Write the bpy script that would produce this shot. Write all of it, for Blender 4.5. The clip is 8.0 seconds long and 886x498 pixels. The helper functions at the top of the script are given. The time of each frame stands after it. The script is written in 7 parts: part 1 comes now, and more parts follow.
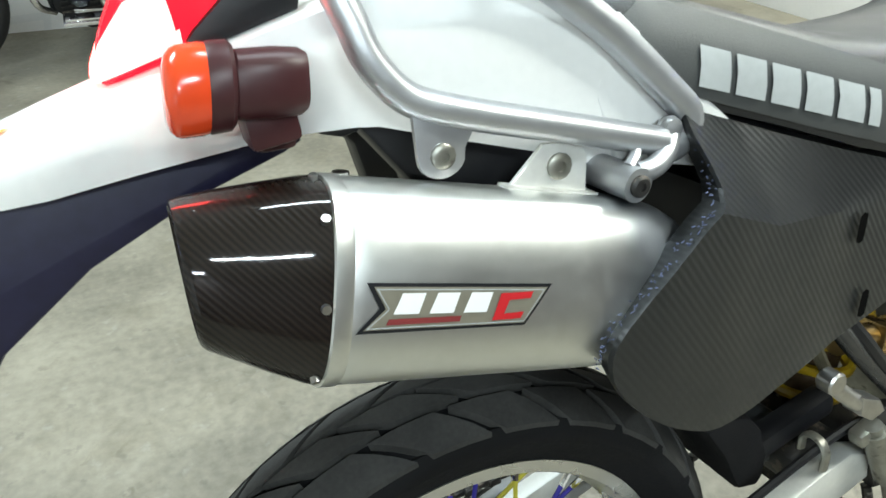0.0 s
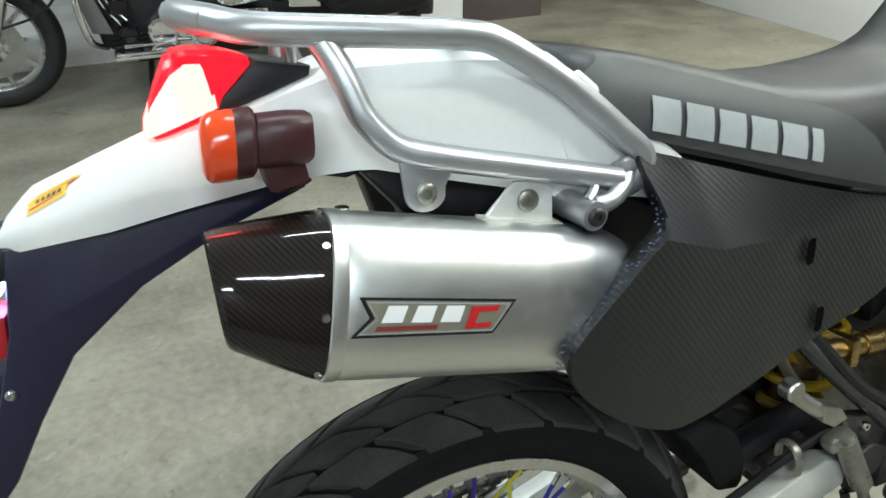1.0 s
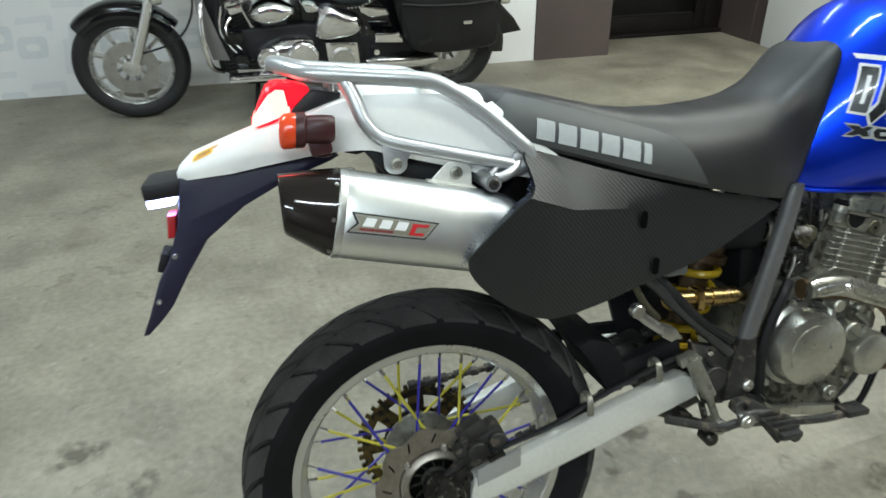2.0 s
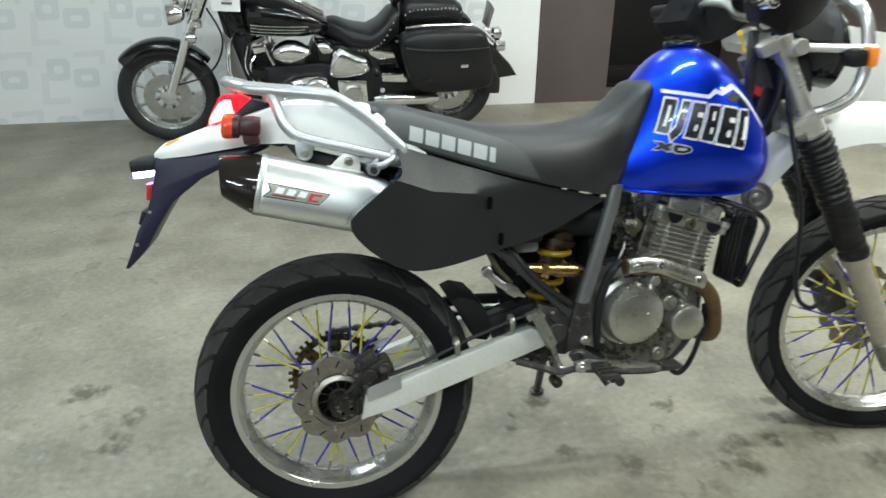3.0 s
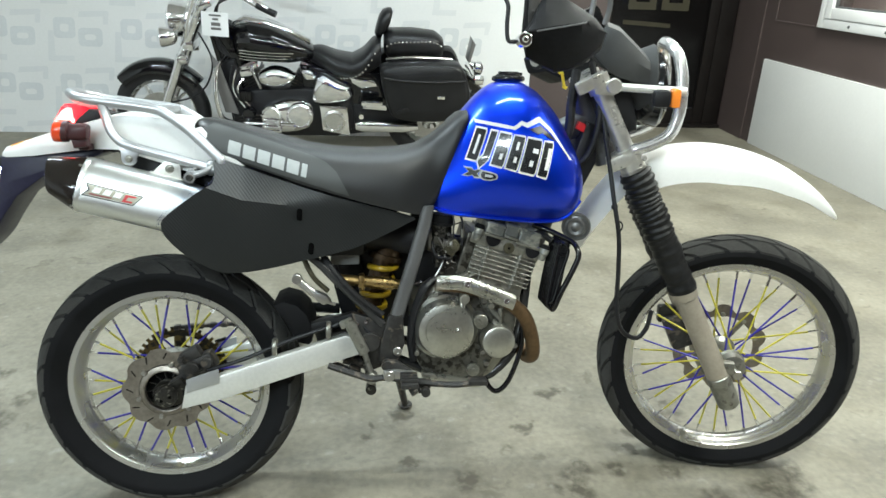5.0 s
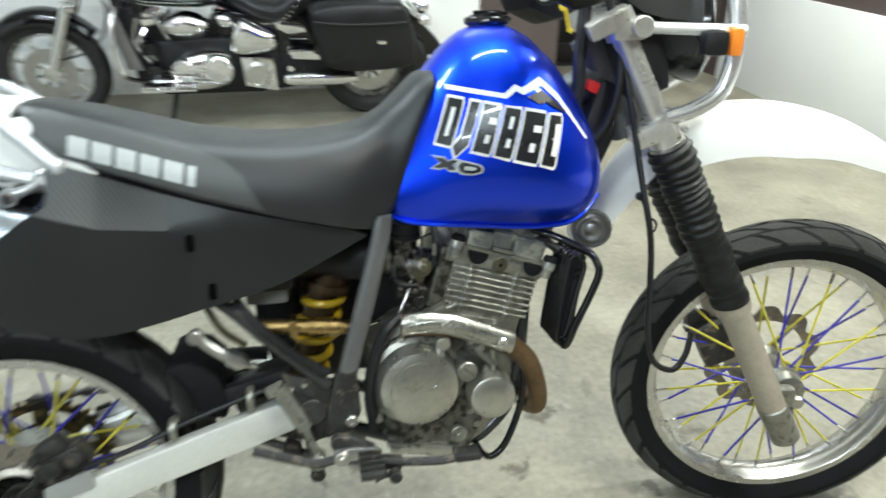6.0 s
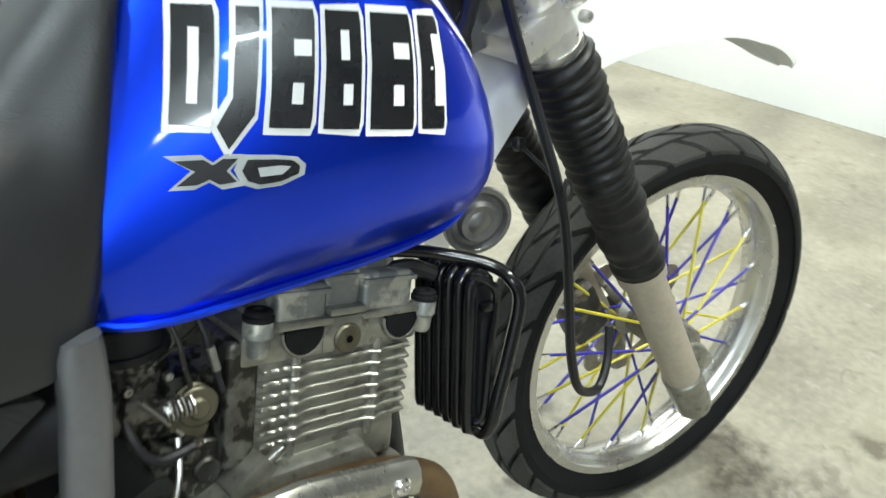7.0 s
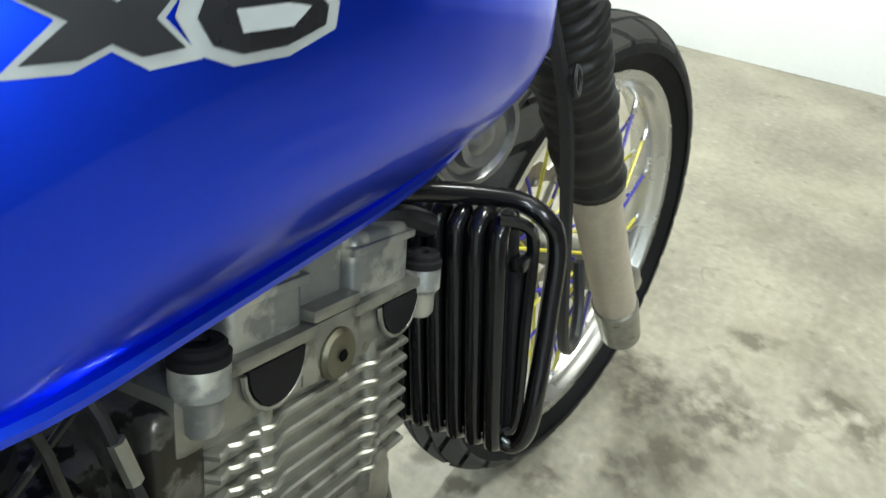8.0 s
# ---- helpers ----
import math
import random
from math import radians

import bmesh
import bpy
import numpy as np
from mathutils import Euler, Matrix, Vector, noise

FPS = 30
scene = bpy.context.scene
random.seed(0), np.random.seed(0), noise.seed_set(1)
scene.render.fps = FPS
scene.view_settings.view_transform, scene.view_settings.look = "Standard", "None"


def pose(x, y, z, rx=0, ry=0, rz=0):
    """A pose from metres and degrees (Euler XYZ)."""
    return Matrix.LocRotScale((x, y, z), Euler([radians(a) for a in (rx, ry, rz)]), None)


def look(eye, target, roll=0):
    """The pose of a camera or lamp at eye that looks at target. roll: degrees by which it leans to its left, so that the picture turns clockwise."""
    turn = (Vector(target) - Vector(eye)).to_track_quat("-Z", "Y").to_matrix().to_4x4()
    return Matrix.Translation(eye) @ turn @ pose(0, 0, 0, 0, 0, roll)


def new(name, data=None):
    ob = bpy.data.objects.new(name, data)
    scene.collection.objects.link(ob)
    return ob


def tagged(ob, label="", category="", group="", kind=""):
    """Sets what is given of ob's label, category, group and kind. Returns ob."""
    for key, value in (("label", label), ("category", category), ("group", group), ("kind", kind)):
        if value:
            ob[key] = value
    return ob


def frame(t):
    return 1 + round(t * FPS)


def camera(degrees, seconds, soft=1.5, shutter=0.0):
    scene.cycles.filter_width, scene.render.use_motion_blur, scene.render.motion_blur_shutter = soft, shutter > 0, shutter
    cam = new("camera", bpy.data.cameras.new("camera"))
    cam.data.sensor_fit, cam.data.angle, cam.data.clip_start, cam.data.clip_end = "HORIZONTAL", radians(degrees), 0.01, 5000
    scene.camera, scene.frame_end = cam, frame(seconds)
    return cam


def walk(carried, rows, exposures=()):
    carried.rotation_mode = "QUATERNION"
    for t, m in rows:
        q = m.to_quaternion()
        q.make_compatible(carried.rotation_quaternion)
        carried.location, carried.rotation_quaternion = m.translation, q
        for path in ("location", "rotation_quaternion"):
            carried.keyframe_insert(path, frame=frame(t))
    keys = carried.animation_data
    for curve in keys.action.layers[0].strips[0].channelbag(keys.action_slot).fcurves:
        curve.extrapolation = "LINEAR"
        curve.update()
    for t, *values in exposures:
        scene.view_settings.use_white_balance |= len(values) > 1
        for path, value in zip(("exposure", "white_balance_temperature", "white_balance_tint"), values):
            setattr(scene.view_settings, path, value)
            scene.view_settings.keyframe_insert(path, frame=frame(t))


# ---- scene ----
cam = camera(64.5, 8.0, shutter=0.4)
PATH = [
    (0, (-0.201, -0.304, 1.078), (0.536, 1.209, -0.002), 1.3),
    (0.5, (-0.196, -0.338, 1.112), (0.508, 1.194, 0.037), -0.1),
    (1, (-0.198, -0.39, 1.128), (0.455, 1.195, 0.098), -0.6),
    (1.2, (-0.204, -0.443, 1.149), (0.425, 1.155, 0.124), -0.2),
    (2.3, (-0.188, -1.01, 1.276), (0.197, 0.721, 0.351), -0.8),
    (2.5, (-0.139, -1.103, 1.281), (0.226, 0.642, 0.375), -0.7),
    (3, (-0.018, -1.318, 1.311), (0.334, 0.46, 0.464), 0.4),
    (3.5, (0.07, -1.509, 1.346), (0.453, 0.297, 0.575), 1.9),
    (4, (0.233, -1.601, 1.371), (0.581, 0.233, 0.653), 3.2),
    (4.5, (0.421, -1.611, 1.363), (0.697, 0.23, 0.632), 3.2),
    (4.7, (0.458, -1.586, 1.355), (0.696, 0.253, 0.606), 3.0),
    (5.8, (0.527, -1.132, 1.247), (0.755, 0.669, 0.408), 1.0),
    (6, (0.526, -0.986, 1.254), (0.881, 0.759, 0.344), 1.0),
    (6.5, (0.581, -0.646, 1.159), (1.34, 0.917, 0.168), 0.1),
    (7, (0.572, -0.361, 1.069), (1.726, 0.882, 0.01), 1.4),
    (7.5, (0.612, -0.185, 0.98), (1.981, 0.749, -0.14), 3.4),
    (8, (0.628, -0.105, 0.93), (2.102, 0.579, -0.237), 6.3),
]
EXPOSURE = [(0, 0.3), (0.5, 0.1), (1, -0.12), (2.3, -0.1), (3.5, 0.15), (4.7, 0.2), (5.8, 0.35), (6.5, 0.45), (8, 0.5)]
walk(cam, [(t, look(eye, target, roll)) for t, eye, target, roll in PATH], EXPOSURE)

# ---- light ----
world = bpy.data.worlds.new("world")
world.use_nodes = True
world.node_tree.nodes["Background"].inputs[0].default_value = (0.75, 0.8, 0.9, 1)
world.node_tree.nodes["Background"].inputs[1].default_value = 0.03
scene.world = world


def lamp(name, x, y, z, sx, sy, watts, colour=(0.9, 1.0, 1.0)):
    """A ceiling tube's light, facing down."""
    data = bpy.data.lights.new(name, "AREA")
    data.shape, data.size, data.size_y, data.energy, data.color = "RECTANGLE", sx, sy, watts, colour
    ob = new(name, data)
    ob.location = (x, y, z)
    return ob


CEILING = 2.75
# unseen tubes: most set from highlights, the east pair added to brighten the wall
TUBES = [(-0.35, -2.3, 50), (1.75, -0.75, 50), (0.65, 0.32, 22), (-1.35, 1.0, 60), (0.9, 2.3, 18), (3.0, 0.9, 60), (2.95, 2.5, 46), (-2.3, -3.5, 85)]
for tx, ty, watts in TUBES:
    lamp("tube_light", tx, ty, CEILING - 0.075, 1.15, 0.09, watts, (0.94, 1.0, 0.92) if tx > 1 else (0.84, 1.0, 1.06))

# ---- materials ----


def material(name, colour, rough=0.5, metal=0.0, vary=0.15, scale=8.0, grain=120.0, bump=0.05, depth=0.002, spec=0.5, coat=0.0, second=None, amount=0.4):
    """A surface with large stains, fine grain and a little relief. second: a colour that shows in patches."""
    m = bpy.data.materials.new(name)
    m.use_nodes = True
    nt = m.node_tree
    b = nt.nodes["Principled BSDF"]
    b.inputs["Metallic"].default_value = metal
    b.inputs["Specular IOR Level"].default_value = spec
    b.inputs["Coat Weight"].default_value = coat
    b.inputs["Coat Roughness"].default_value = 0.06
    co = nt.nodes.new("ShaderNodeTexCoord")
    big, fine = nt.nodes.new("ShaderNodeTexNoise"), nt.nodes.new("ShaderNodeTexNoise")
    big.inputs["Scale"].default_value, big.inputs["Detail"].default_value = scale, 6
    fine.inputs["Scale"].default_value, fine.inputs["Detail"].default_value = grain, 3
    for n in (big, fine):
        nt.links.new(co.outputs["Object"], n.inputs["Vector"])
    mixed = nt.nodes.new("ShaderNodeMath")
    mixed.operation = "MULTIPLY_ADD"
    mixed.inputs[1].default_value, mixed.inputs[2].default_value = 0.35, 0.0
    nt.links.new(fine.outputs["Fac"], mixed.inputs[0])
    both = nt.nodes.new("ShaderNodeMath")
    both.operation = "MULTIPLY_ADD"
    both.inputs[1].default_value = 0.65
    nt.links.new(big.outputs["Fac"], both.inputs[0])
    nt.links.new(mixed.outputs[0], both.inputs[2])
    ramp = nt.nodes.new("ShaderNodeValToRGB")
    lo = [c * (1 - vary) for c in colour]
    hi = [min(1.0, c * (1 + vary)) for c in colour]
    ramp.color_ramp.elements[0].position, ramp.color_ramp.elements[1].position = 0.36, 0.64
    ramp.color_ramp.elements[0].color, ramp.color_ramp.elements[1].color = (*lo, 1), (*hi, 1)
    nt.links.new(both.outputs[0], ramp.inputs[0])
    out = ramp.outputs["Color"]
    if second:
        patch = nt.nodes.new("ShaderNodeTexNoise")
        patch.inputs["Scale"].default_value, patch.inputs["Detail"].default_value = scale * 2.3, 8
        nt.links.new(co.outputs["Object"], patch.inputs["Vector"])
        cut = nt.nodes.new("ShaderNodeMapRange")
        cut.inputs["From Min"].default_value, cut.inputs["From Max"].default_value = 0.62 - amount * 0.3, 0.68 - amount * 0.3
        nt.links.new(patch.outputs["Fac"], cut.inputs["Value"])
        mx = nt.nodes.new("ShaderNodeMix")
        mx.data_type = "RGBA"
        nt.links.new(cut.outputs[0], mx.inputs["Factor"])
        nt.links.new(out, mx.inputs["A"])
        mx.inputs["B"].default_value = (*second, 1)
        out = mx.outputs["Result"]
    nt.links.new(out, b.inputs["Base Color"])
    rr = nt.nodes.new("ShaderNodeMapRange")
    rr.inputs["From Min"].default_value, rr.inputs["From Max"].default_value = 0.3, 0.7
    rr.inputs["To Min"].default_value, rr.inputs["To Max"].default_value = max(0.02, rough * 0.8), min(1, rough * 1.2)
    nt.links.new(both.outputs[0], rr.inputs["Value"])
    nt.links.new(rr.outputs[0], b.inputs["Roughness"])
    if bump:
        bp = nt.nodes.new("ShaderNodeBump")
        bp.inputs["Strength"].default_value, bp.inputs["Distance"].default_value = min(1, bump * 4), depth * 0.25
        nt.links.new(fine.outputs["Fac"], bp.inputs["Height"])
        nt.links.new(bp.outputs[0], b.inputs["Normal"])
    return m


def glow(name, colour, strength, base=(0.5, 0.02, 0.02)):
    m = bpy.data.materials.new(name)
    m.use_nodes = True
    b = m.node_tree.nodes["Principled BSDF"]
    b.inputs["Base Color"].default_value, b.inputs["Roughness"].default_value = (*base, 1), 0.15
    b.inputs["Emission Color"].default_value, b.inputs["Emission Strength"].default_value = (*colour, 1), strength
    return m


def glass(name, colour=(1, 1, 1), rough=0.02):
    m = bpy.data.materials.new(name)
    m.use_nodes = True
    b = m.node_tree.nodes["Principled BSDF"]
    b.inputs["Base Color"].default_value, b.inputs["Roughness"].default_value = (*colour, 1), rough
    b.inputs["Transmission Weight"].default_value, b.inputs["IOR"].default_value = 1.0, 1.3
    return m


def weave(name, rough, coat, size, light, spec, dim):
    """Carbon-look twill: diagonal ribs of two tones, in relief."""
    m = material(name, (0.018, 0.018, 0.02), rough, vary=0.2, coat=coat, bump=0.0, spec=spec)
    nt = m.node_tree
    b = nt.nodes["Principled BSDF"]
    co = nt.nodes.new("ShaderNodeTexCoord")
    turn = nt.nodes.new("ShaderNodeMapping")
    turn.inputs["Rotation"].default_value = (0, radians(38), 0)
    nt.links.new(co.outputs["Object"], turn.inputs["Vector"])
    ribs = nt.nodes.new("ShaderNodeTexWave")
    ribs.inputs["Scale"].default_value, ribs.inputs["Distortion"].default_value = size, 0.6
    ribs.inputs["Detail"].default_value, ribs.inputs["Detail Scale"].default_value = 1.0, 3.0
    nt.links.new(turn.outputs[0], ribs.inputs["Vector"])
    mx = nt.nodes.new("ShaderNodeMix")
    mx.data_type = "RGBA"
    nt.links.new(ribs.outputs["Fac"], mx.inputs["Factor"])
    mx.inputs["A"].default_value, mx.inputs["B"].default_value = (*[c * dim for c in light], 1), (*light, 1)
    nt.links.new(mx.outputs["Result"], b.inputs["Base Color"])
    bp = nt.nodes.new("ShaderNodeBump")
    bp.inputs["Strength"].default_value, bp.inputs["Distance"].default_value = 0.36, 0.0008
    nt.links.new(ribs.outputs["Fac"], bp.inputs["Height"])
    nt.links.new(bp.outputs[0], b.inputs["Normal"])
    return m


def brushed(name, colour, rough):
    """Metal with fine brush marks along the can."""
    m = material(name, colour, rough, 1.0, vary=0.04, scale=3, bump=0.0)
    nt = m.node_tree
    b = nt.nodes["Principled BSDF"]
    co = nt.nodes.new("ShaderNodeTexCoord")
    flat = nt.nodes.new("ShaderNodeMapping")
    flat.inputs["Rotation"].default_value, flat.inputs["Scale"].default_value = (0, radians(-14), 0), (6, 500, 500)
    nt.links.new(co.outputs["Object"], flat.inputs["Vector"])
    marks = nt.nodes.new("ShaderNodeTexNoise")
    marks.inputs["Scale"].default_value = 1.0
    nt.links.new(flat.outputs[0], marks.inputs["Vector"])
    # heat stain towards the front of the can, with an uneven edge
    place = nt.nodes.new("ShaderNodeSeparateXYZ")
    nt.links.new(co.outputs["Object"], place.inputs[0])
    cloud = nt.nodes.new("ShaderNodeTexNoise")
    cloud.inputs["Scale"].default_value = 14
    nt.links.new(co.outputs["Object"], cloud.inputs["Vector"])
    edge = nt.nodes.new("ShaderNodeMath")
    edge.operation = "MULTIPLY_ADD"
    edge.inputs[1].default_value = 0.05
    nt.links.new(cloud.outputs["Fac"], edge.inputs[0])
    nt.links.new(place.outputs["X"], edge.inputs[2])
    heat = nt.nodes.new("ShaderNodeMapRange")
    heat.inputs["From Min"].default_value, heat.inputs["From Max"].default_value, heat.inputs["To Max"].default_value = 0.075, 0.13, 0.9
    nt.links.new(edge.outputs[0], heat.inputs["Value"])
    stain = nt.nodes.new("ShaderNodeMix")
    stain.data_type = "RGBA"
    nt.links.new(heat.outputs[0], stain.inputs["Factor"])
    nt.links.new(b.inputs["Base Color"].links[0].from_socket, stain.inputs["A"])
    stain.inputs["B"].default_value = (0.22, 0.24, 0.27, 1)
    nt.links.new(stain.outputs["Result"], b.inputs["Base Color"])
    bp = nt.nodes.new("ShaderNodeBump")
    bp.inputs["Strength"].default_value, bp.inputs["Distance"].default_value = 0.05, 0.0004
    nt.links.new(marks.outputs["Fac"], bp.inputs["Height"])
    nt.links.new(bp.outputs[0], b.inputs["Normal"])
    return m


BLUE = material("blue_paint", (0.002, 0.05, 0.85), 0.36, 0.95, vary=0.04, grain=900, bump=0.0, coat=0.6)
WHITE = material("white_plastic", (0.84, 0.84, 0.82), 0.38, vary=0.03, scale=5, bump=0.02)
BLACK = material("black_plastic", (0.01, 0.01, 0.0115), 0.45, vary=0.25, bump=0.06, spec=0.35)
GLOSS = material("gloss_black", (0.006, 0.006, 0.007), 0.16, vary=0.1, bump=0.0, coat=0.25, spec=0.35)
SEAT = material("seat_vinyl", (0.022, 0.0224, 0.0232), 0.4, vary=0.12, grain=600, bump=0.12, depth=0.003)
PATCH = material("seat_panel_grey", (0.064, 0.067, 0.0665), 0.5, vary=0.08, grain=600, bump=0.1)
RUBBER = material("tyre_rubber", (0.008, 0.008, 0.009), 0.72, vary=0.3, scale=14, grain=200, bump=0.1, spec=0.16)
TREAD = material("tread_rubber", (0.036, 0.0352, 0.033), 0.75, vary=0.4, scale=20, grain=220, bump=0.15, spec=0.35)
ALLOY = material("brushed_aluminium", (0.62, 0.615, 0.59), 0.27, 0.92, vary=0.06, scale=4, grain=25, bump=0.0)
CAST = material("cast_aluminium", (0.29, 0.285, 0.25), 0.38, 0.78, vary=0.22, scale=25, bump=0.08, second=(0.17, 0.16, 0.14), amount=0.12)
GRIME = material("oily_cast_metal", (0.034, 0.032, 0.028), 0.35, 0.6, vary=0.4, scale=45, bump=0.1, second=(0.2, 0.19, 0.16), amount=0.1)
OLIVE = material("dull_brass", (0.1, 0.092, 0.062), 0.4, 0.6, vary=0.25, scale=40, bump=0.05)
FRAY = material("pale_fibre", (0.07, 0.085, 0.16), 0.7, bump=0.0)
COVER = material("worn_engine_cover", (0.47, 0.465, 0.42), 0.3, 0.9, vary=0.14, scale=18, bump=0.06)
WORN = material("peeling_engine_paint", (0.2, 0.205, 0.195), 0.42, 0.45, vary=0.2, scale=14, bump=0.1, second=(0.42, 0.41, 0.35), amount=0.42)
STEEL = material("steel", (0.5, 0.49, 0.47), 0.35, 1.0, vary=0.15, scale=20)
CHROME = material("chrome", (0.86, 0.86, 0.87), 0.07, 1.0, vary=0.03, bump=0.0)
ARM = material("silver_swingarm", (0.78, 0.78, 0.74), 0.36, 0.45, vary=0.08, scale=6, bump=0.02)
GUARDTUBE = material("polished_guard_metal", (0.74, 0.74, 0.74), 0.2, 0.75, vary=0.05, bump=0.0)
FORKMETAL = material("satin_fork_alloy", (0.6, 0.585, 0.54), 0.3, 0.65, vary=0.1, scale=14, bump=0.03)
# oily tone of the case; on the cylinder wall it stands for shade
CASE = material("oily_shaded_crankcase", (0.125, 0.12, 0.104), 0.36, 0.65, vary=0.35, scale=30, bump=0.1, second=(0.035, 0.032, 0.026), amount=0.35)
RACK = material("silver_paint", (0.5, 0.51, 0.525), 0.36, 0.75, vary=0.06, bump=0.02)
FRAME = material("grey_frame_paint", (0.13, 0.13, 0.132), 0.42, 0.35, vary=0.1)
SUBFRAME = material("dark_frame_paint", (0.05, 0.05, 0.05), 0.22, 0.4, vary=0.15)
DARK = material("dark_grimy_metal", (0.04, 0.038, 0.036), 0.5, 0.4, vary=0.4, scale=20, second=(0.12, 0.1, 0.08), amount=0.2)
RUST = material("heat_browned_steel", (0.14, 0.088, 0.045), 0.5, 0.7, vary=0.3, scale=25)
GOLD = material("gold_anodised", (0.5, 0.35, 0.15), 0.3, 1.0, vary=0.15)
# darkened yellow: the shade inside the frame is put into the colour
SPRING = material("yellow_spring_paint", (0.36, 0.235, 0.01), 0.32, vary=0.25)
YSPOKE = material("yellow_spoke_sleeve", (0.52, 0.46, 0.05), 0.4, vary=0.1)
BSPOKE = material("blue_spoke_sleeve", (0.035, 0.028, 0.3), 0.4, vary=0.1)
FORKLEG = material("beige_fork_leg", (0.38, 0.335, 0.27), 0.4, 0.3, vary=0.12, scale=20)
REDPLASTIC = material("dark_red_housing", (0.05, 0.012, 0.014), 0.4, vary=0.1)
ORANGE = material("orange_lens", (0.8, 0.07, 0.016), 0.2, vary=0.05, bump=0.0, coat=0.5)
LETTER_BLACK = material("decal_black", (0.012, 0.013, 0.015), 0.3, vary=0.1, bump=0.0, coat=0.5)
LETTER_WHITE = material("decal_white", (0.8, 0.8, 0.8), 0.35, vary=0.04, bump=0.0, coat=0.4)
LETTER_GREY = material("decal_grey", (0.42, 0.44, 0.44), 0.4, vary=0.08, bump=0.0)
DECAL_RED = material("decal_red", (0.5, 0.015, 0.02), 0.4, vary=0.05, bump=0.0)
DECAL_BRONZE = material("decal_bronze", (0.3, 0.28, 0.22), 0.35, 0.5, vary=0.1)
YELLOW = material("yellow_sticker", (0.8, 0.5, 0.04), 0.45, vary=0.06, bump=0.0)
CARBON = weave("carbon_look_vinyl", 0.4, 0.0, 57.0, (0.0145, 0.0158, 0.0162), 0.42, 0.85)
CARBON_GLOSS = weave("carbon_weave_lacquered", 0.5, 0.7, 95.0, (0.014, 0.009, 0.0062), 0.1, 0.3)
CAN = brushed("brushed_can", (0.76, 0.77, 0.75), 0.36)
SLOT = material("slot_black", (0.002, 0.002, 0.002), 0.9, bump=0.0, spec=0.05)
AMBER = material("amber_lens", (0.85, 0.24, 0.03), 0.2, vary=0.05, bump=0.0, coat=0.5)
DECAL_DARKRED = material("decal_dark_red", (0.2, 0.03, 0.03), 0.4, vary=0.1, bump=0.0)
TAIL = glow("lit_tail_lens", (1.0, 0.002, 0.03), 0.9)
TAILCORE = glow("lit_tail_core", (1.0, 0.062, 0.056), 17.0)
DISCMETAL = material("browned_disc_steel", (0.3, 0.27, 0.235), 0.38, 0.9, vary=0.2, scale=30)
LED = glow("lit_white_led", (0.34, 0.4, 1.0), 22.0, (0.9, 0.9, 0.9))
LEATHER = material("black_leather", (0.009, 0.009, 0.01), 0.38, vary=0.2, grain=300, bump=0.12, spec=0.35)
LENS = glass("clear_lens")
PAPER = material("paper", (0.8, 0.8, 0.8), 0.7, vary=0.03, bump=0.0)
WALLWHITE = material("white_wall_paint", (0.78, 0.78, 0.77), 0.6, vary=0.03, scale=1.5, grain=60, bump=0.05)
PRINT_PALE = material("faint_grey_print", (0.715, 0.722, 0.722), 0.6, vary=0.03, scale=3, grain=60, bump=0.02)
PRINT = material("pale_grey_print", (0.67, 0.685, 0.69), 0.6, vary=0.05, scale=3, grain=60, bump=0.02)
BROWN = material("brown_wall_paint", (0.08, 0.059, 0.056), 0.5, vary=0.1, scale=3, grain=80, bump=0.06)
PVC = material("white_window_plastic", (0.8, 0.8, 0.8), 0.35, vary=0.02, bump=0.0)
DOORDARK = material("dark_door_glass", (0.004, 0.0035, 0.0035), 0.2, vary=0.2, bump=0.0, spec=0.25)
GASKET = material("grey_window_gasket", (0.09, 0.095, 0.1), 0.6, bump=0.0)
DOORFRAME = material("dark_brown_door_frame", (0.009, 0.007, 0.0065), 0.5, vary=0.15, spec=0.2)
MUSTARD = material("faded_gold_print", (0.036, 0.031, 0.015), 0.5, vary=0.15)
# emission replaces the missing light of the room behind the window
ROOMGLOW = glow("glowing_backdrop", (0.1, 0.078, 0.068), 1.0, (0.2, 0.18, 0.16))
CEILPAINT = material("ceiling_paint", (0.7, 0.7, 0.68), 0.8, vary=0.04, scale=2)
TUBE = glow("lit_tube", (1, 0.98, 0.93), 6.0, (0.9, 0.9, 0.9))
SPROCKET = material("oily_gold_sprocket", (0.12, 0.085, 0.03), 0.42, 0.7, vary=0.4, scale=30, second=(0.03, 0.026, 0.02), amount=0.5)
# shock body brown, deepened for the shade it stands in
BROWNED = material("dark_brown_steel", (0.05, 0.03, 0.014), 0.4, 0.6, vary=0.4, scale=30)
NAVY = material("navy_black_plastic", (0.014, 0.013, 0.036), 0.42, vary=0.25, bump=0.06, spec=0.4)
GUARDBLACK = material("satin_guard_plastic", (0.007, 0.007, 0.008), 0.52, vary=0.3, scale=30, bump=0.04, spec=0.14)
CARB = material("worn_carburettor_alloy", (0.13, 0.125, 0.11), 0.33, 0.75, vary=0.35, scale=45, bump=0.08, second=(0.03, 0.028, 0.024), amount=0.5)
HORNGREY = material("dull_horn_metal", (0.2, 0.2, 0.2), 0.35, 0.8, vary=0.2)
COWL = material("grey_cowl_plastic", (0.034, 0.035, 0.035), 0.5, vary=0.12, bump=0.05, spec=0.35)
KEYTAG = material("yellow_key_tag", (0.8, 0.6, 0.05), 0.4)


